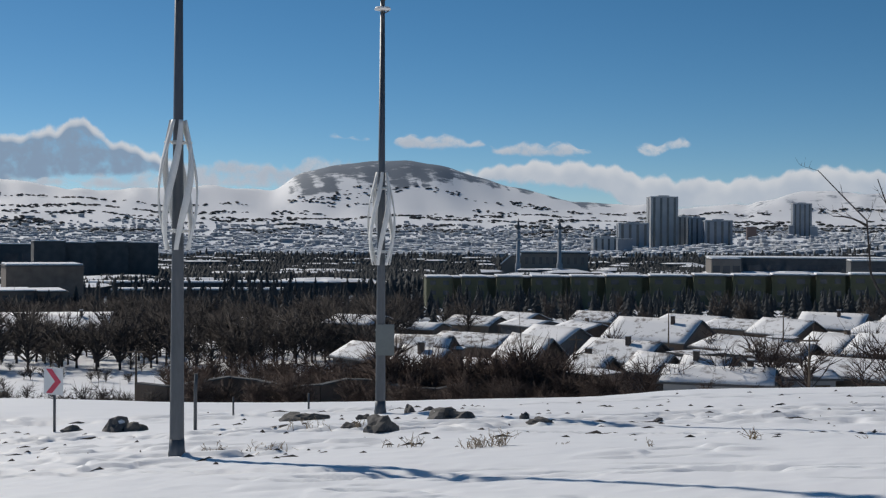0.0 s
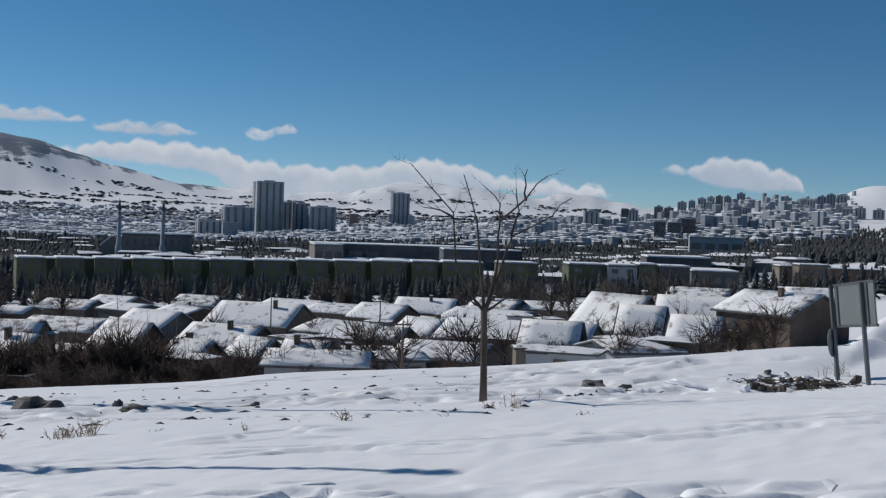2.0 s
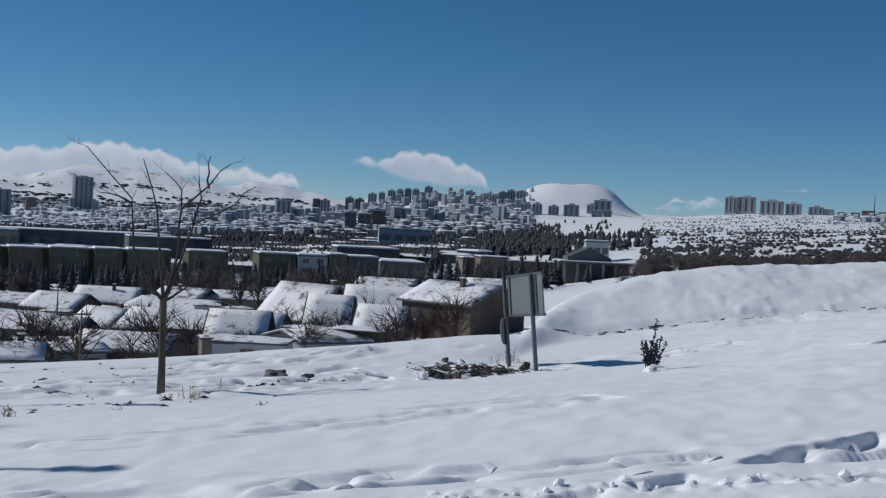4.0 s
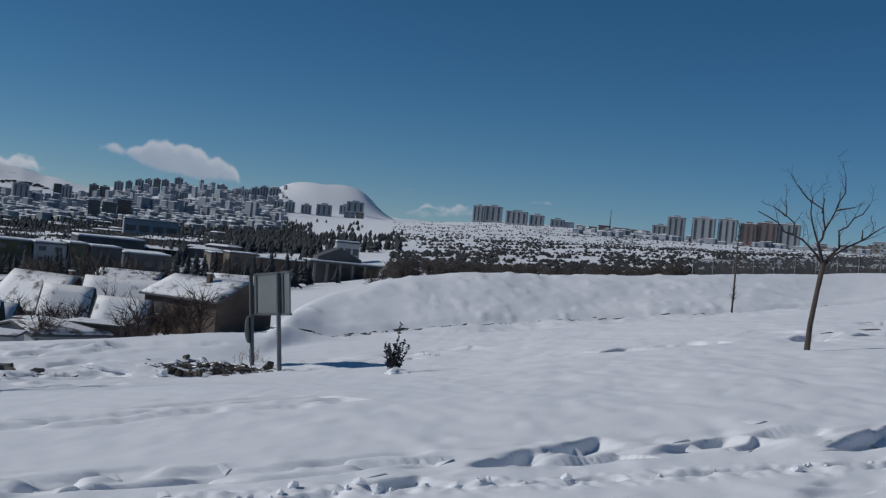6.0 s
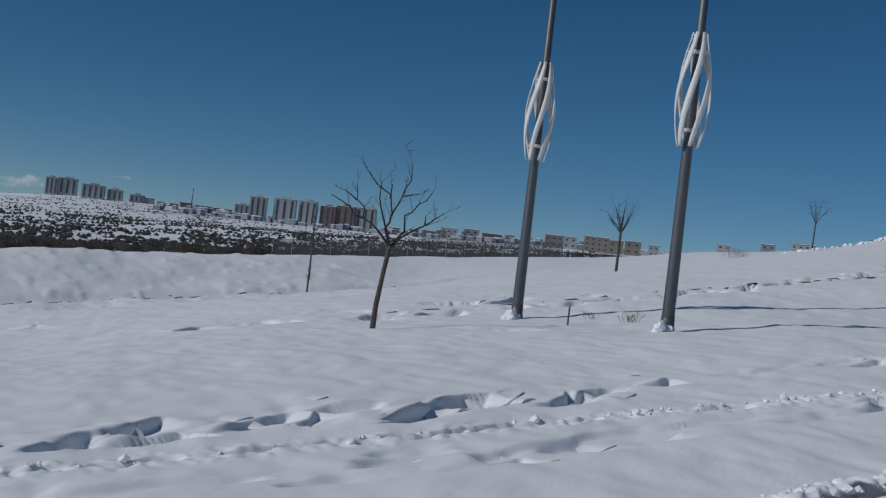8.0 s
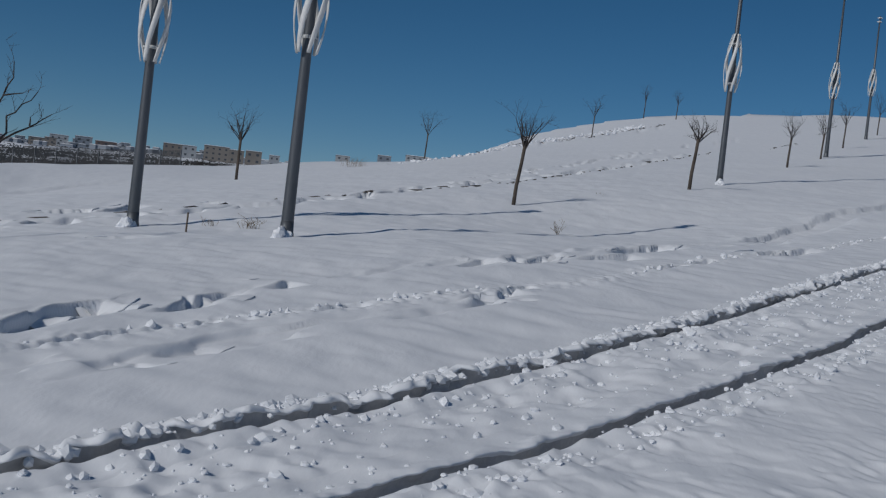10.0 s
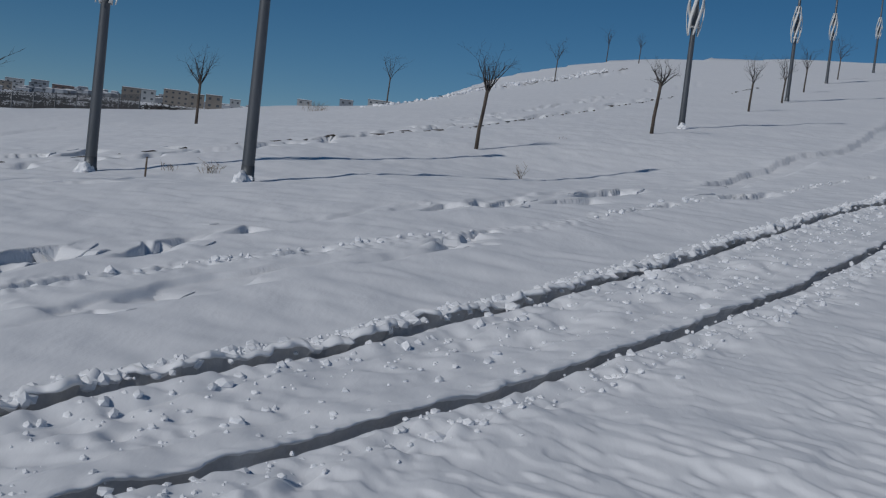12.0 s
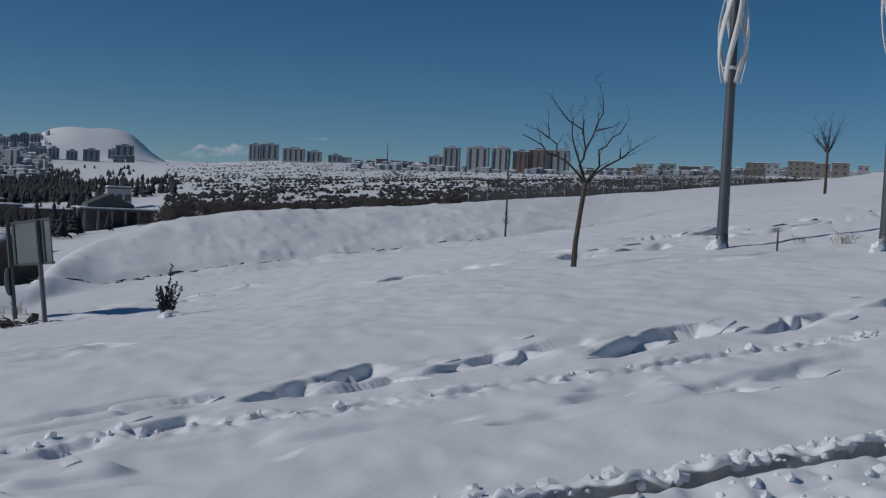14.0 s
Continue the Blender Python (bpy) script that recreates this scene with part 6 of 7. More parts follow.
block(60.35, 1560, 23.8, 16.7, 47.9, 82.9, GREY_WALL, 'tower', -6)
block(61.35, 1560, 20.7, 14.5, 44.7, 79.6, RED_WALL, 'tower', -6)
block(62.23, 1560, 25.4, 17.8, 44.1, 82.6, RED_WALL, 'tower', -6)
block(63.23, 1560, 26.9, 18.8, 45.2, 83.1, GREY_WALL, 'tower', -6)
block(65.03, 1500, 18.5, 12.9, 43.8, 56.7, SAND_WALL, 'flats', 0)
block(65.72, 1500, 11.8, 8.3, 47.0, 60.1, SLATE_WALL, 'flats', 0)
block(66.44, 1500, 18.5, 12.9, 45.9, 61.1, SAND_WALL, 'flats', 0)
block(67.24, 1500, 22.9, 16.0, 46.7, 63.2, SAND_WALL, 'flats', 0)
block(68.40, 1500, 17.7, 12.4, 49.6, 65.3, SLATE_WALL, 'flats', 0)
block(69.66, 1500, 19.2, 13.4, 51.4, 64.3, SAND_WALL, 'flats', 0)
block(70.43, 1500, 20.7, 14.5, 51.9, 63.5, GREY_WALL, 'flats', 0)
block(72.66, 1500, 22.9, 16.0, 54.8, 69.8, SAND_WALL, 'flats', 0)
block(73.29, 1500, 10.3, 8.0, 55.1, 68.5, RED_WALL, 'flats', 0)
block(73.77, 1500, 11.8, 8.3, 55.6, 68.2, SAND_WALL, 'flats', 0)
block(74.47, 1500, 26.6, 18.6, 56.7, 70.6, GREY_WALL, 'flats', 0)
block(75.41, 1500, 26.6, 18.6, 57.7, 72.9, SAND_WALL, 'flats', 0)
block(67.44, 1500, 22.2, 15.5, 50.4, 67.4, GREY_WALL, 'flats', 0)
block(68.55, 1500, 20.7, 14.5, 54.3, 69.2, SLATE_WALL, 'flats', 0)
block(72.68, 1400, 22.1, 15.4, 50.8, 69.6, SAND_WALL, 'flats', 0)
block(73.47, 1400, 16.6, 11.6, 52.5, 69.6, GREY_WALL, 'flats', 0)
block(74.77, 1400, 29.7, 20.8, 56.4, 73.1, SAND_WALL, 'flats', 0)
block(75.73, 1400, 17.9, 12.6, 58.1, 71.3, SAND_WALL, 'flats', 0)
block(76.56, 1400, 19.3, 13.5, 60.6, 72.6, SAND_WALL, 'flats', 0)
block(77.58, 1400, 12.4, 8.7, 60.8, 70.4, GREY_WALL, 'flats', 0)
block(80.91, 1500, 18.5, 12.9, 75.8, 85.8, GREY_WALL, 'flats', 0)
block(82.96, 1500, 17.7, 12.4, 82.1, 92.3, SLATE_WALL, 'flats', 0)
block(84.60, 1500, 31.0, 21.7, 87.4, 96.5, GREY_WALL, 'flats', 0)
block(69.58, 1500, 25.9, 18.1, 47.2, 66.6, RED_WALL, 'flats', 0)
block(70.47, 1500, 11.1, 8.0, 50.4, 67.7, SLATE_WALL, 'flats', 0)


def mosque():
    x, y, g = spot(4.7, 830)
    z = gz(x, y)
    s = thing("mosque", pose(x, y, z, 0, 0, -6), "pale mosque hall with a snowy roof and stepped side wing", "mosque")
    top = 830 * math.tan(radians(-0.45)) + 1.65 - z
    part("wall", box(-21, 27, 0, 24, -6, top - 1.5), SAND_WALL, s)
    part("roof", box(-22, 28, -1, 25, top - 1.5, top - 0.6), DARK_WALL, s)
    part("roof_snow", box(-21.5, 27.5, -0.6, 24.5, top - 0.6, top + 0.6, 0.4), SNOW, s)
    for k in range(9):
        part("window", box(-18 + k * 5, -16 + k * 5, -0.3, 0.3, top - 9, top - 4), GLASS_DARK, s)
    wing = gable(16, 14, -6, top - 9, top - 3)
    part("side_wing", wing, SAND_WALL, s, at=pose(-28, 6, 0, 0, 0, 90))
    part("wing_roof", slope_slab(16, 14, top - 9, top - 3, 1, 0.5, 0.9, 1.0, random.Random(3), 0.1), SNOW, s, at=pose(-28, 6, 0, 0, 0, 90))
    for az in (3.1, 5.15):
        x, y, g = spot(az, 812)
        h = 812 * math.tan(radians(1.22)) + 1.65 - g
        m = thing("minaret", pose(x, y, g), "slender grey minaret with a dark pointed cap", "minaret", "minarets")
        part("shaft", tube([(0, 0, -5), (0, 0, h * 0.2), (0, 0, h * 0.22), (0, 0, h * 0.72)], [2.3, 2.2, 1.5, 1.35], 12), GREY_WALL, m)
        part("gallery", tube([(0, 0, h * 0.60), (0, 0, h * 0.63), (0, 0, h * 0.66)], [1.4, 2.1, 2.1], 12), GREY_WALL, m)
        part("upper_shaft", tube([(0, 0, h * 0.66), (0, 0, h * 0.80)], [1.2, 1.15], 12), GREY_WALL, m)
        part("cap", tube([(0, 0, h * 0.80), (0, 0, h * 0.81), (0, 0, h)], [1.2, 1.4, 0.1], 12), DARK_STEEL, m)


mosque()


def portico():
    x, y, g = spot(41.9, 235)
    top = 235 * math.tan(radians(-0.95)) + 1.65 - g
    s = thing("pillared_building", pose(x, y, g, 0, 0, -34), "dark low building with a row of pale pillars", "building")
    part("wall", box(-7, 7, 2, 12, -3, top - 0.4), DARK_WALL, s)
    part("roof", box(-7.6, 7.6, -0.6, 12.5, top - 0.4, top), DARK_WALL, s)
    part("roof_snow", box(-7.4, 7.4, -0.4, 12.2, top, top + 0.25, 0.08), SNOW, s)
    for k in range(6):
        part("pillar", box(-6.6 + k * 2.6, -6.1 + k * 2.6, -0.2, 0.3, -3, top - 0.4, 0.03), SAND_WALL, s)
    part("gable_roof", gable(10, 9, top - 0.5, top + 0.9, top + 3.0), DARK_WALL, s, at=pose(-1, 8, 0, 0, 0, 90))


portico()


def garden_wall():
    """Brown wall in sections behind the field's edge."""
    prev = None
    n = 0
    for az in np.arange(-15.5, 1.6, 1.45):
        p = spot(az, 57 + 2 * math.sin(az))
        if prev is not None:
            mid = ((p[0] + prev[0]) / 2, (p[1] + prev[1]) / 2)
            L = math.hypot(p[0] - prev[0], p[1] - prev[1])
            top = 57 * math.tan(radians(-6.85 - 0.03 * n)) + 1.65 - gz(*mid)
            s = thing("garden_wall", pose(*mid, gz(*mid), 0, 0, math.degrees(math.atan2(p[1] - prev[1], p[0] - prev[0]))), "brown garden wall section with snow along its top", "wall", "garden wall sections")
            part("wall_panel", box(-L / 2 + 0.01, L / 2 - 0.01, -0.12, 0.12, -1.0, top), BROWN_WALL, s)
            part("coping", box(-L / 2 + 0.005, L / 2 - 0.005, -0.17, 0.17, top, top + 0.07, 0.01), DARK_WALL, s)
            n += 1
        prev = p


garden_wall()


def fence():
    """Wire fence along the far side of the field."""
    mesh_mat, nt, bsdf = node_mat("wire_mesh")
    bsdf.inputs["Base Color"].default_value = (0.11, 0.11, 0.11, 1)
    bsdf.inputs["Metallic"].default_value = 0.5
    bsdf.inputs["Roughness"].default_value = 0.5
    n, l = nt.nodes, nt.links
    co = n.new("ShaderNodeTexCoord")
    wires = []
    for ang in (45, -45):
        mp = n.new("ShaderNodeMapping")
        mp.inputs["Rotation"].default_value = (0, radians(ang), 0)
        w = n.new("ShaderNodeTexWave")
        w.inputs["Scale"].default_value = 3.2
        l.new(co.outputs["Object"], mp.inputs["Vector"])
        l.new(mp.outputs["Vector"], w.inputs["Vector"])
        th = n.new("ShaderNodeMath")
        th.operation = "GREATER_THAN"
        th.inputs[1].default_value = 0.72
        l.new(w.outputs["Fac"], th.inputs[0])
        wires.append(th)
    mx = n.new("ShaderNodeMath")
    mx.operation = "MAXIMUM"
    l.new(wires[0].outputs[0], mx.inputs[0])
    l.new(wires[1].outputs[0], mx.inputs[1])
    l.new(mx.outputs[0], bsdf.inputs["Alpha"])
    s = None
    prev = None
    for az in np.arange(59.0, 73.6, 0.95):
        edge = float(np.interp(az, EDGE_AZ, EDGE_EL))
        x, y, g = spot(az, 112)
        top = 112 * math.tan(radians(edge + 0.78)) + 1.65
        if s is None:
            s = thing("wire_fence", Matrix(), "grey wire mesh fence on steel posts behind the snowbank", "fence")
        part("post", tube([(x, y, g - 0.3), (x, y, top + 0.06)], [0.06, 0.06], 6), STEEL, s)
        if prev:
            mid = ((x + prev[0]) / 2, (y + prev[1]) / 2)
            L = math.hypot(x - prev[0], y - prev[1])
            bm = box(-L / 2, L / 2, -0.004, 0.004, -2.6, 0)
            part("mesh_panel", bm, mesh_mat, s, at=pose(*mid, (top + prev[2]) / 2, 0, -math.degrees(math.atan2(top - prev[2], L)), math.degrees(math.atan2(y - prev[1], x - prev[0]))))
        prev = (x, y, top)


fence()

# thin poles among the houses
for az, r, el in ((-15.6, 62, -5.2), (17.1, 60, -4.4), (15.9, 95, -3.3), (6.0, 80, -4.6), (24.0, 90, -3.6), (54.7, 1500, 2.95), (10.5, 110, -3.0)):
    x, y, g = spot(az, r)
    h = r * math.tan(radians(el)) + 1.65 - g
    k = 0.08 if r < 200 else 0.8
    s = thing("utility_pole" if r < 200 else "radio_mast", pose(x, y, g), "thin dark pole rising among the houses" if r < 200 else "thin lattice mast on the far ridge", "pole" if r < 200 else "mast")
    part("shaft", tube([(0, 0, -1), (0, 0, h * 0.5), (0, 0, h)], [k, k * 0.85, k * 0.5], 7), TIMBER if r < 200 else STEEL, s)
    if r < 200:
        part("crossbar", box(-k * 6, k * 6, -k * 0.5, k * 0.5, h * 0.93, h * 0.93 + k), TIMBER if r < 200 else STEEL, s)


# ---- woods, thickets and far streets: what nobody could count ----
def ico(sub=1):
    b = bmesh.new()
    bmesh.ops.create_icosphere(b, subdivisions=sub, radius=1)
    v = np.array([q.co[:] for q in b.verts])
    f = np.array([[q.index for q in p.verts] for p in b.faces])
    b.free()
    return v, f


def scatter_mesh(name, places, templates, mat, label, category, seed):
    """Many copies of small shapes joined into one mesh. places: x, y, z, width, height."""
    rng = np.random.RandomState(seed)
    V, F, k = [], [], 0
    for x, y, z, w, h in places:
        tv, tf = templates[rng.randint(len(templates))]
        a = rng.uniform(0, 6.28)
        c, s = np.cos(a), np.sin(a)
        p = np.empty_like(tv)
        p[:, 0] = (tv[:, 0] * c - tv[:, 1] * s) * w + x
        p[:, 1] = (tv[:, 0] * s + tv[:, 1] * c) * w + y
        p[:, 2] = tv[:, 2] * h + z
        V.append(p)
        F.append(tf + k)
        k += len(tv)
    V, F = np.concatenate(V), np.concatenate(F)
    me = bpy.data.meshes.new(name)
    me.vertices.add(len(V))
    me.vertices.foreach_set("co", V.ravel())
    me.loops.add(F.size)
    me.loops.foreach_set("vertex_index", F.ravel().astype(np.int32))
    me.polygons.add(len(F))
    me.polygons.foreach_set("loop_start", np.arange(0, F.size, F.shape[1], dtype=np.int32))
    me.update(calc_edges=True)
    me.materials.append(mat)
    return tagged(new(name, me), label, category, kind="stuff")


def conifer(seed):
    """A ragged fir: tiers of drooping tufts round a stem, one unit tall."""
    rng = np.random.RandomState(seed)
    V, F = [], []
    for tier in range(7):
        z, rad = 0.12 + 0.125 * tier, 0.36 * (1 - tier / 7.6)
        for k in range(7):
            a = k * 0.9 + tier * 0.4 + rng.uniform(-0.2, 0.2)
            r = rad * rng.uniform(0.7, 1.15)
            c, s = np.cos(a), np.sin(a)
            i = len(V)
            V += [(0.02 * c, 0.02 * s, z + 0.17), (r * np.cos(a + 0.42), r * np.sin(a + 0.42), z), (r * 1.12 * c, r * 1.12 * s, z - 0.04 + rng.uniform(-0.03, 0.03)), (r * np.cos(a - 0.42), r * np.sin(a - 0.42), z)]
            F += [(i, i + 1, i + 2), (i, i + 2, i + 3)]
    return np.array(V), np.array(F)


def broadleaf(seed, spikes=36, droop=0.0, thick=0.018):
    """A bare crown: a stem and many thin forking twigs, one unit tall."""
    rng = np.random.RandomState(seed)
    V, F = [], []

    def spike(p, q, w):
        p, q = np.array(p), np.array(q)
        d = q - p
        s = np.cross(d, rng.normal(size=3))
        s = s / (np.linalg.norm(s) + 1e-9) * w
        t = np.cross(d, s)
        t = t / (np.linalg.norm(t) + 1e-9) * w
        i = len(V)
        V.extend([p + s, p - s * 0.5 + t * 0.87, p - s * 0.5 - t * 0.87, q])
        F.extend([(i, i + 1, i + 3), (i + 1, i + 2, i + 3), (i + 2, i, i + 3)])
    spike((0, 0, -0.05), (0, 0, 0.7), thick * 1.6)
    for k in range(spikes):
        a, z = rng.uniform(0, 6.28), rng.uniform(0.12, 0.55)
        o = rng.uniform(0.12, 0.45)
        q = np.array((np.cos(a) * o, np.sin(a) * o, min(1.0, z + rng.uniform(0.15, 0.5))))
        spike((0, 0, z), q, thick * 0.8)
        for m in range(3):
            p = np.array((0, 0, z)) * 0.4 + q * 0.6
            spike(p, q + rng.normal(size=3) * 0.13, thick * 0.55)
    return np.array(V), np.array(F)


def far_tree(seed):
    """A ragged crown of a few leafy tiers, one unit tall."""
    rng = np.random.RandomState(seed)
    V, F = [], []
    for z0, z1, rad in ((0.05, 0.55, 0.34), (0.3, 0.82, 0.30), (0.55, 1.0, 0.2)):
        i = len(V)
        a0 = rng.uniform(0, 6.28)
        for k in range(6):
            q = rad * rng.uniform(0.55, 1.25)
            V.append((q * np.cos(a0 + k * 1.047), q * np.sin(a0 + k * 1.047), z0 + rng.uniform(-0.06, 0.16)))
        V.append((rng.uniform(-0.06, 0.06), rng.uniform(-0.06, 0.06), z1 + rng.uniform(-0.08, 0.08)))
        F += [(i + k, i + (k + 1) % 6, i + 6) for k in range(6)]
    return np.array(V), np.array(F)


def blob(seed):
    rng = np.random.RandomState(seed)
    v, f = ico(1)
    v = v * rng.uniform(0.72, 1.22, (len(v), 1))
    v[:, 2] = v[:, 2] * 0.5 + 0.42
    v[:, :2] *= 0.5
    return v, f


FIRS = [conifer(i) for i in range(5)]
CROWNS = [broadleaf(i) for i in range(5)]
BLOBS = [blob(i) for i in range(8)]
FAR_TREES = [far_tree(i) for i in range(8)]


def strew(n, az0, az1, r0, r1, w, h, seed, keep=None):
    rng = np.random.RandomState(seed)
    a = np.radians(rng.uniform(az0, az1, n))
    r = np.exp(rng.uniform(np.log(r0), np.log(r1), n))
    x, y = r * np.sin(a), r * np.cos(a)
    z = land(x, y)
    ok = np.ones(n, bool) if keep is None else keep(x, y, np.degrees(a), r)
    sc = rng.uniform(0.65, 1.3, n)
    return [(x[i], y[i], z[i] - 0.05, w * sc[i], h * sc[i] * rng.uniform(0.85, 1.15)) for i in range(n) if ok[i]]


def clumped(size, seed, level):
    return lambda x, y, az, r: wobble(x, y, size, seed) > level


def wooded(x, y, az, r):
    """Woods, but for the open ground before the mosque and the hall."""
    open_ground = ((az > 1.2) & (az < 8.0) & (r > 560) & (r < 850)) | ((az > 12) & (az < 22) & (r < 660)) | ((az > 34) & (r < 560))
    return (wobble(x, y, 240, 61) + 0.5 * wobble(x, y, 70, 75) > -0.38) & ~open_ground


scatter_mesh("valley_wood", strew(26000, -24, 40, 430, 1350, 4.6, 5.0, 1, wooded) + strew(9000, -24, 40, 430, 850, 5.2, 5.2, 30, wooded) + strew(3200, -24, 39, 1000, 1500, 6, 6.5, 10, clumped(300, 62, -0.15)) + strew(600, 39, 44.5, 480, 1050, 5, 5.5, 13, clumped(130, 62, 0.1)), FAR_TREES, EVERGREEN, "dark woods filling the valley floor", "woods", 1)
scatter_mesh("fir_wood", strew(620, -24, 24, 200, 318, 3.4, 4.8, 2, clumped(60, 63, -0.3)) + strew(300, 24, 42, 200, 420, 4.0, 5.0, 3, clumped(70, 64, -0.05)) + strew(420, -24, -1, 340, 480, 4, 6, 4, clumped(80, 71, -0.25)), FIRS, EVERGREEN, "dark firs standing before the long flats", "firs", 2)
scatter_mesh("bare_wood", strew(560, -24, -2, 105, 300, 4.6, 4.2, 5, clumped(50, 65, -0.45)) + strew(150, -25, -13, 52, 110, 1.5, 1.1, 29, clumped(18, 77, -0.1)) + strew(110, -2, 38, 140, 230, 4.2, 5.0, 6, clumped(50, 66, 0.0)) + strew(460, 43, 76, 170, 300, 4.5, 2.9, 7), CROWNS, TWIG, "bare brown trees in the gardens", "trees", 3)
scatter_mesh("thicket", strew(240, -4, 8.5, 55, 84, 2.4, 1.8, 8, clumped(22, 67, -0.3)) + strew(190, -14, -2, 60, 95, 2.6, 2.4, 9) + strew(60, -13, 3, 50, 55, 1.5, 1.4, 18) + strew(230, -4, 5.5, 57, 82, 3.0, 3.0, 20) + strew(14, 3, 20, 50, 56, 1.4, 0.9, 19) + strew(40, 12, 36, 80, 105, 2.0, 2.2, 12), CROWNS, RUST_TWIG, "rusty brown thickets between the houses", "thicket", 4)
scatter_mesh("far_hedges", strew(14000, -27, 30, 2500, 4100, 15, 5, 16, lambda x, y, az, r: (np.sin(r / 42 + 4 * wobble(x, y, 700, 73)) > 0.35) & (wobble(x, y, 420, 72) > -0.2)), BLOBS, SCRUB, "dark hedges and orchards on the far slopes", "hedges", 6)
scatter_mesh("hillside_scrub", strew(15000, 44, 78, 360, 1750, 3.2, 1.15, 14, clumped(60, 68, 0.0)) + strew(1900, 44, 78, 330, 1500, 4.8, 1.6, 17, clumped(90, 74, 0.05)) + strew(450, 44, 62, 330, 560, 4.6, 1.5, 28, clumped(40, 78, -0.1)) + strew(520, 36, 42.5, 700, 1500, 5.5, 5.5, 15, clumped(120, 69, 0.05)), FAR_TREES, SCRUB, "scattered dark scrub on the snowy far hillside", "scrub", 5)


def street_houses(name, n, az0, az1, r0, r1, w, h, walls, seed, label):
    """Far small houses: dark walls with white roofs."""
    rng = np.random.RandomState(seed)
    spots = strew(n, az0, az1, r0, r1, 1, 1, seed, clumped(330, seed + 70, -0.45))
    V, F, M = [], [], []
    for x, y, z, q, _ in spots:
        a = rng.choice([0.3, 0.9, 1.6]) + rng.normal(0, 0.1)
        ww, dd, hh = w * q * rng.uniform(0.7, 1.8), w * q * 0.8, h * rng.uniform(0.7, 1.6)
        c, s = np.cos(a), np.sin(a)
        k = len(V)
        for zz, e in ((-3, 0), (hh, 0), (hh + 0.1, 0.6), (hh + min(h * 0.28, 0.9), -ww * 0.12)):
            for sx, sy in ((-1, -1), (1, -1), (1, 1), (-1, 1)):
                px, py = sx * (ww / 2 + e), sy * (dd / 2 + e)
                V.append((x + px * c - py * s, y + px * s + py * c, z + zz))
        for b in (0, 8):
            for j in range(4):
                F.append((k + b + j, k + b + (j + 1) % 4, k + b + 4 + (j + 1) % 4, k + b + 4 + j))
                M.append(0 if b == 0 else 1)
        F.append((k + 12, k + 13, k + 14, k + 15))
        M.append(1)
        F.append((k + 11, k + 10, k + 9, k + 8))
        M.append(0)
    me = bpy.data.meshes.new(name)
    me.from_pydata(V, [], F)
    me.materials.append(walls)
    me.materials.append(SNOW)
    me.polygons.foreach_set("material_index", np.array(M, np.int32))
    return tagged(new(name, me), label, "houses", kind="stuff")


street_houses("far_streets", 8200, -26, 28, 1450, 3300, 6.6, 3.0, SLATE_WALL, 21, "far streets of small snow-roofed houses")
street_houses("far_estate", 700, -26, 30, 1700, 3400, 12, 5.5, GREY_WALL, 22, "far grey housing estates in the snow")
street_houses("hill_streets", 1500, 20, 38.6, 1150, 2350, 7.5, 6.5, GREY_WALL, 23, "crowded flats climbing the town's hill")
street_houses("hill_estate", 230, 22, 37.8, 1450, 2300, 9, 14, SLATE_WALL, 24, "blue-grey flats climbing the town's hill")
street_houses("valley_sheds", 330, -24, 36, 420, 1300, 17, 3.2, DARK_WALL, 27, "low dark sheds with snowy roofs among the woods")
street_houses("skyline_streets", 300, 53, 86, 1420, 1800, 9, 4.5, SLATE_WALL, 26, "low houses along the far ridge")


rng = random.Random(61)
for n in range(80):
    x, y, g = spot(rng.uniform(-6, 36), rng.uniform(60, 112))
    h = rng.uniform(2.2, 4.2)
    bm = bmesh.new()
    tv, tf = broadleaf(300 + n, 30, thick=0.013)
    vs = [bm.verts.new((p[0] * h * 1.1, p[1] * h * 1.1, p[2] * h)) for p in tv]
    for f in tf:
        bm.faces.new([vs[q] for q in f])
    tagged(part("garden_tree", bm, RUST_TWIG, None, "bare brown garden tree among the low houses", pose(x, y, g)), category="tree", group="garden trees")


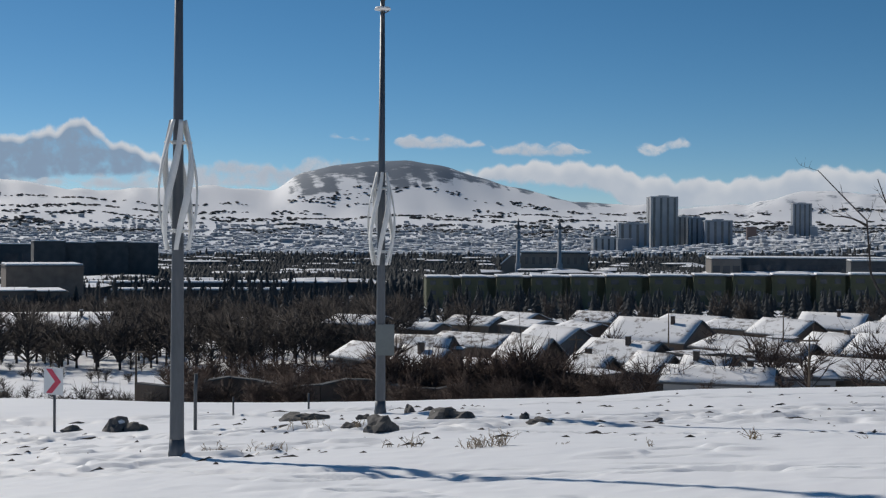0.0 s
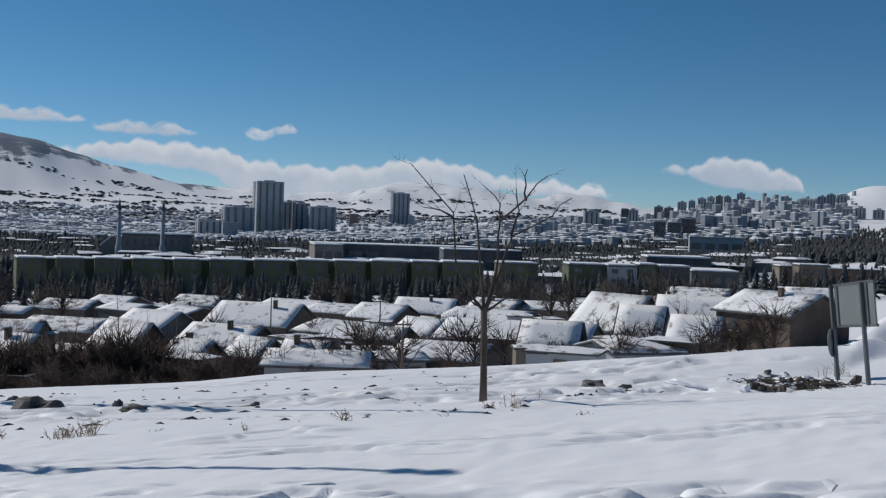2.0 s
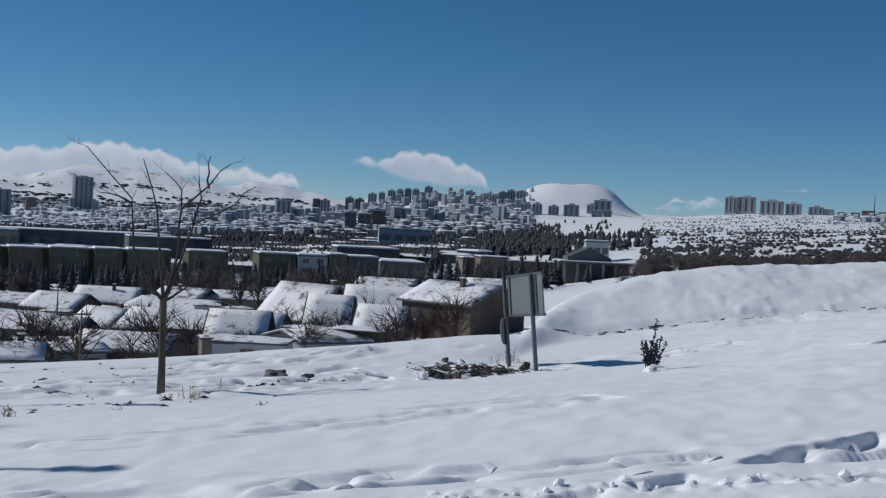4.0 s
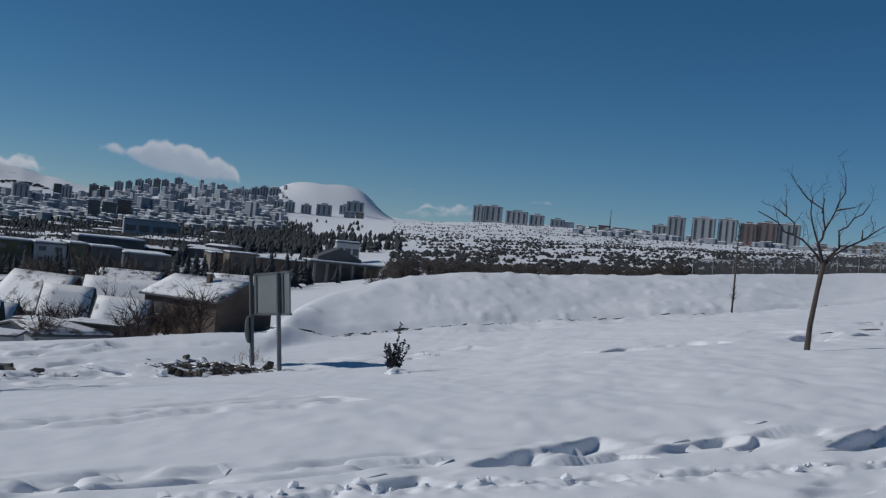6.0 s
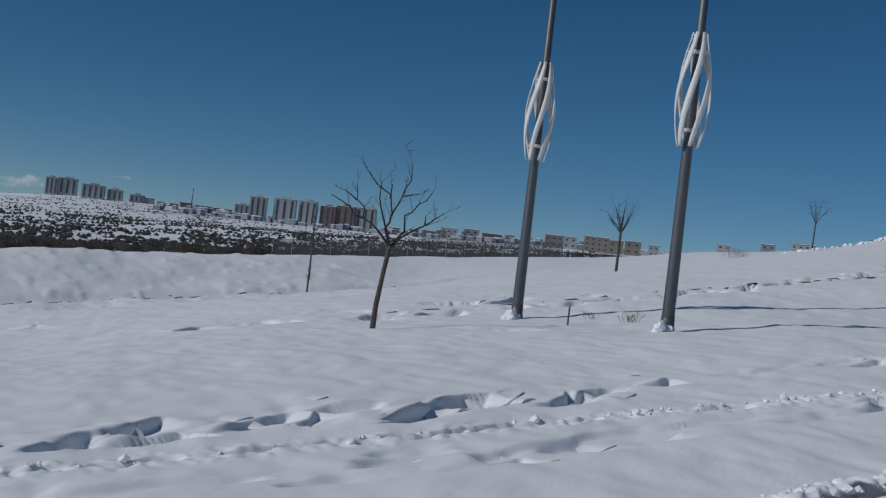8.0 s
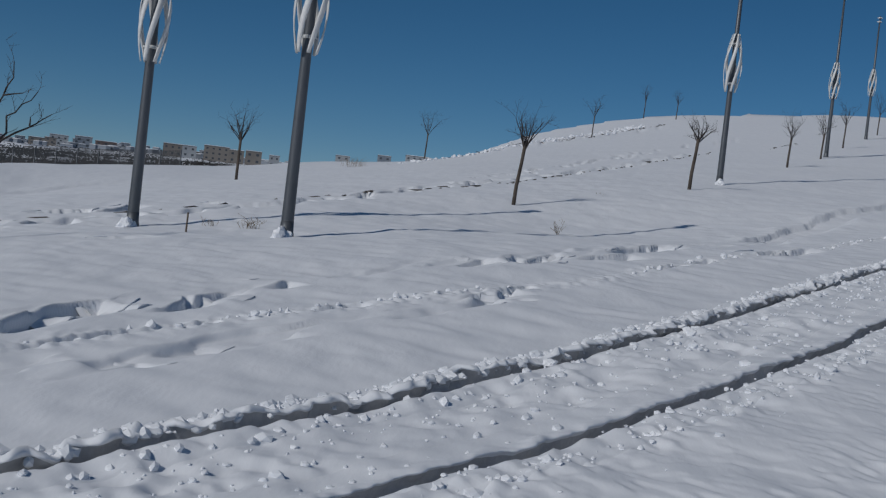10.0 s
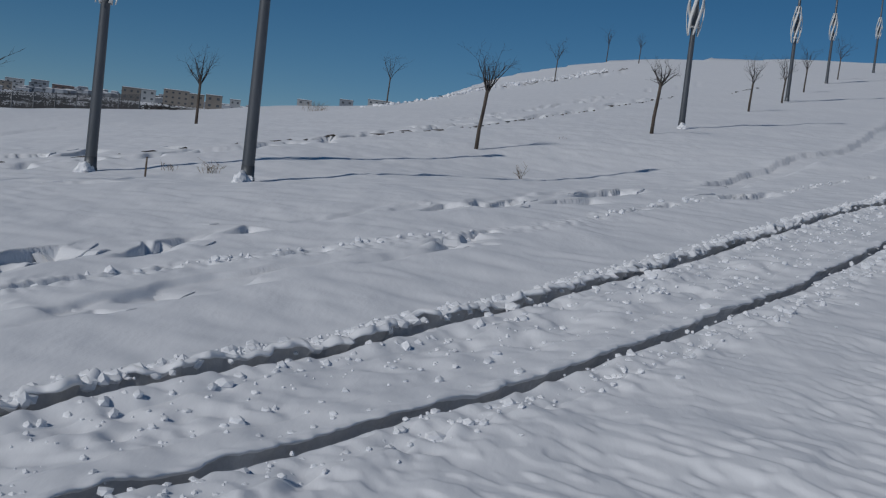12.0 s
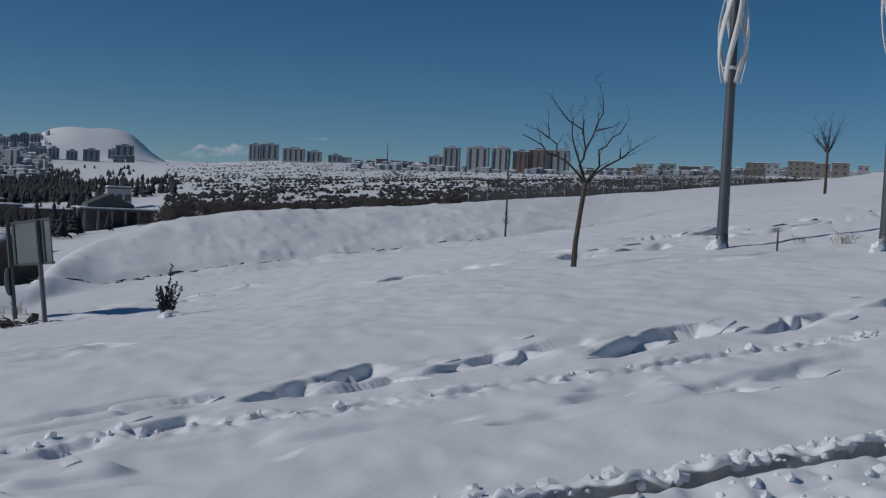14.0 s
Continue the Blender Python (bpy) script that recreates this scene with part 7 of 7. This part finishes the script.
# ---- clouds: a far backdrop of soft sheets ----
def cloud_material():
    m, nt, bsdf = node_mat("cloud")
    n, l = nt.nodes, nt.links
    n.remove(bsdf)
    geo = n.new("ShaderNodeNewGeometry")
    att = n.new("ShaderNodeAttribute")
    att.attribute_name = "body"
    t = n.new("ShaderNodeTexNoise")
    t.inputs["Scale"].default_value, t.inputs["Detail"].default_value, t.inputs["Roughness"].default_value = 0.012, 9, 0.62
    l.new(geo.outputs["Position"], t.inputs["Vector"])
    add = n.new("ShaderNodeMath")
    add.operation = "MULTIPLY_ADD"
    add.inputs[1].default_value = 1.9
    l.new(t.outputs["Fac"], add.inputs[0])
    l.new(att.outputs["Fac"], add.inputs[2])
    edge = n.new("ShaderNodeMapRange")
    edge.interpolation_type = "SMOOTHSTEP"
    edge.inputs["From Min"].default_value, edge.inputs["From Max"].default_value = 1.25, 2.0
    l.new(add.outputs[0], edge.inputs["Value"])
    shade = n.new("ShaderNodeAttribute")
    shade.attribute_name = "shade"
    t2 = n.new("ShaderNodeTexNoise")
    t2.inputs["Scale"].default_value, t2.inputs["Detail"].default_value = 0.006, 5
    l.new(geo.outputs["Position"], t2.inputs["Vector"])
    sub = n.new("ShaderNodeMath")
    sub.operation = "MULTIPLY_ADD"
    sub.inputs[1].default_value = 0.55
    l.new(t2.outputs["Fac"], sub.inputs[0])
    l.new(shade.outputs["Fac"], sub.inputs[2])
    col = n.new("ShaderNodeMix")
    col.data_type = "RGBA"
    col.inputs["A"].default_value, col.inputs["B"].default_value = (0.94, 0.98, 1.05, 1), (0.32, 0.46, 0.66, 1)
    l.new(sub.outputs[0], col.inputs["Factor"])
    em = n.new("ShaderNodeEmission")
    em.inputs["Strength"].default_value = 0.70
    l.new(col.outputs["Result"], em.inputs["Color"])
    tr = n.new("ShaderNodeBsdfTransparent")
    mix = n.new("ShaderNodeMixShader")
    l.new(edge.outputs[0], mix.inputs["Fac"])
    l.new(tr.outputs[0], mix.inputs[1])
    l.new(em.outputs[0], mix.inputs[2])
    l.new(mix.outputs[0], n["Material Output"].inputs["Surface"])
    return m


CLOUD = cloud_material()


def cloud(line, r, full, dark, seed, top_soft=0.5, low_soft=0.8, rim=0.0):
    """A soft cloud sheet far off, along knots of (azimuth, top, bottom) in degrees: body is its thickness, shade its greyer underside."""
    az, hi, lo = (np.array([k[q] for k in line]) for q in range(3))
    na, ne = max(12, int((az[-1] - az[0]) * 9)), 26
    u, v = np.meshgrid(np.linspace(az[0], az[-1], na), np.linspace(-0.1, 1.25, ne))
    top, low = curve(u, az, hi), curve(u, az, lo)
    top = top + 0.10 * np.sin(u * 3.1 + seed) + 0.06 * np.sin(u * 7.7 + seed * 2)
    E = low + (top - low) * v
    body = full * smooth(0, top_soft, top - E) * smooth(0, low_soft, E - low) * smooth(0, 0.5, u - az[0]) * smooth(0, 0.5, az[-1] - u)
    shade = np.clip(dark * smooth(rim, rim + 0.7, top - E) - 0.12, -0.4, 1.2)
    bulge = r * (1 + 0.01 * np.sin(u * 0.7 + seed) * np.sin(v * 5))
    A = np.radians(u)
    me = bpy.data.meshes.new("cloud")
    i, j = np.meshgrid(np.arange(ne - 1), np.arange(na - 1), indexing="ij")
    quads = np.stack([i * na + j, i * na + j + 1, (i + 1) * na + j + 1, (i + 1) * na + j], -1).reshape(-1, 4)
    me.from_pydata(np.stack([bulge * np.sin(A), bulge * np.cos(A), bulge * np.tan(np.radians(E)) + 1.65], -1).reshape(-1, 3).tolist(), [], quads.tolist())
    for name, val in (("body", body), ("shade", shade)):
        me.attributes.new(name, "FLOAT", "POINT").data.foreach_set("value", val.ravel())
    me.polygons.foreach_set("use_smooth", np.ones(len(quads), bool))
    me.materials.append(CLOUD)
    ob = tagged(new("cloud_backdrop", me), "soft white cloud low over the far hills", "cloud", kind="structure")
    ob.visible_shadow = False


cloud([(-40.0, 6.4, 2.0), (-28.0, 6.3, 2.0), (-23.2, 5.23, 2.43), (-20.8, 5.33, 2.49), (-19.4, 5.57, 2.65), (-18.5, 6.06, 2.80), (-17.6, 5.72, 2.82), (-16.6, 5.06, 2.85), (-15.0, 4.62, 2.93), (-14.1, 4.10, 3.00), (-12.9, 3.68, 2.97)], 4750, 0.95, 1.7, 1, 0.55, 0.5, 0.4)
cloud([(-40.0, 4.0, 1.8), (-28.0, 3.9, 1.8), (-23.2, 3.47, 1.91), (-19.3, 3.32, 2.12), (-16.2, 3.40, 2.04), (-13.3, 4.01, 2.22), (-10.6, 4.28, 2.26), (-8.6, 3.95, 2.28), (-7.0, 4.62, 2.30), (-5.4, 4.36, 2.46), (-4.4, 3.73, 2.47)], 4738, 0.8, 0.35, 24, 0.7, 0.6)
cloud([(-6.8, 5.40, 4.96), (-5.6, 5.53, 4.86), (-4.0, 5.27, 4.83)], 4740, 0.75, 0.2, 2, 0.4, 0.35)
cloud([(-3.5, 5.22, 4.66), (-2.5, 5.51, 4.50), (-1.4, 5.58, 4.46), (0.0, 5.42, 4.47), (1.2, 5.25, 4.53), (1.8, 5.03, 4.64)], 4745, 0.85, 0.35, 3, 0.45, 0.4)
cloud([(1.5, 4.98, 4.19), (3.1, 5.09, 4.08), (4.8, 5.17, 4.08), (6.2, 5.03, 4.14), (7.2, 4.69, 4.19)], 4750, 0.85, 0.35, 4, 0.45, 0.4)
cloud([(8.7, 4.96, 4.40), (9.5, 5.06, 4.01), (10.8, 5.27, 4.39), (11.8, 5.20, 4.49)], 4745, 0.75, 0.2, 5, 0.4, 0.35)
cloud([(-0.5, 3.73, 2.78), (1.7, 4.08, 2.65), (4.3, 4.31, 2.52), (7.1, 4.19, 2.19), (9.2, 3.63, 1.23), (12.6, 3.37, 1.37), (15.0, 3.44, 1.61), (17.2, 3.92, 1.92), (19.7, 3.75, 1.93), (21.2, 3.31, 1.85), (24.0, 3.02, 1.61), (26.3, 2.87, 1.60), (27.7, 2.30, 1.65)], 4730, 1.3, 0.35, 8, 0.65, 0.8, 0.3)
cloud([(28.5, 3.37, 2.95), (30.0, 3.89, 2.94), (31.3, 4.04, 2.59), (32.5, 4.46, 2.29), (33.9, 4.22, 2.11), (35.2, 3.92, 2.09), (36.0, 3.27, 2.05), (36.7, 2.57, 2.02)], 4740, 1.1, 0.45, 10, 0.6, 0.8, 0.2)
cloud([(43.8, 1.96, 1.46), (45.1, 2.34, 1.45), (47.4, 2.65, 1.70), (49.3, 2.65, 2.03)], 4700, 0.6, 0.2, 11, 0.3, 0.4)
cloud([(43.9, 3.10, 2.71), (44.5, 3.28, 2.67), (45.2, 3.19, 2.86)], 4700, 0.5, 0.2, 12, 0.2, 0.2)
cloud([(50.2, 2.96, 2.79), (51.6, 3.20, 2.84), (53.2, 3.30, 3.07)], 4700, 0.42, 0.2, 13, 0.15, 0.15)
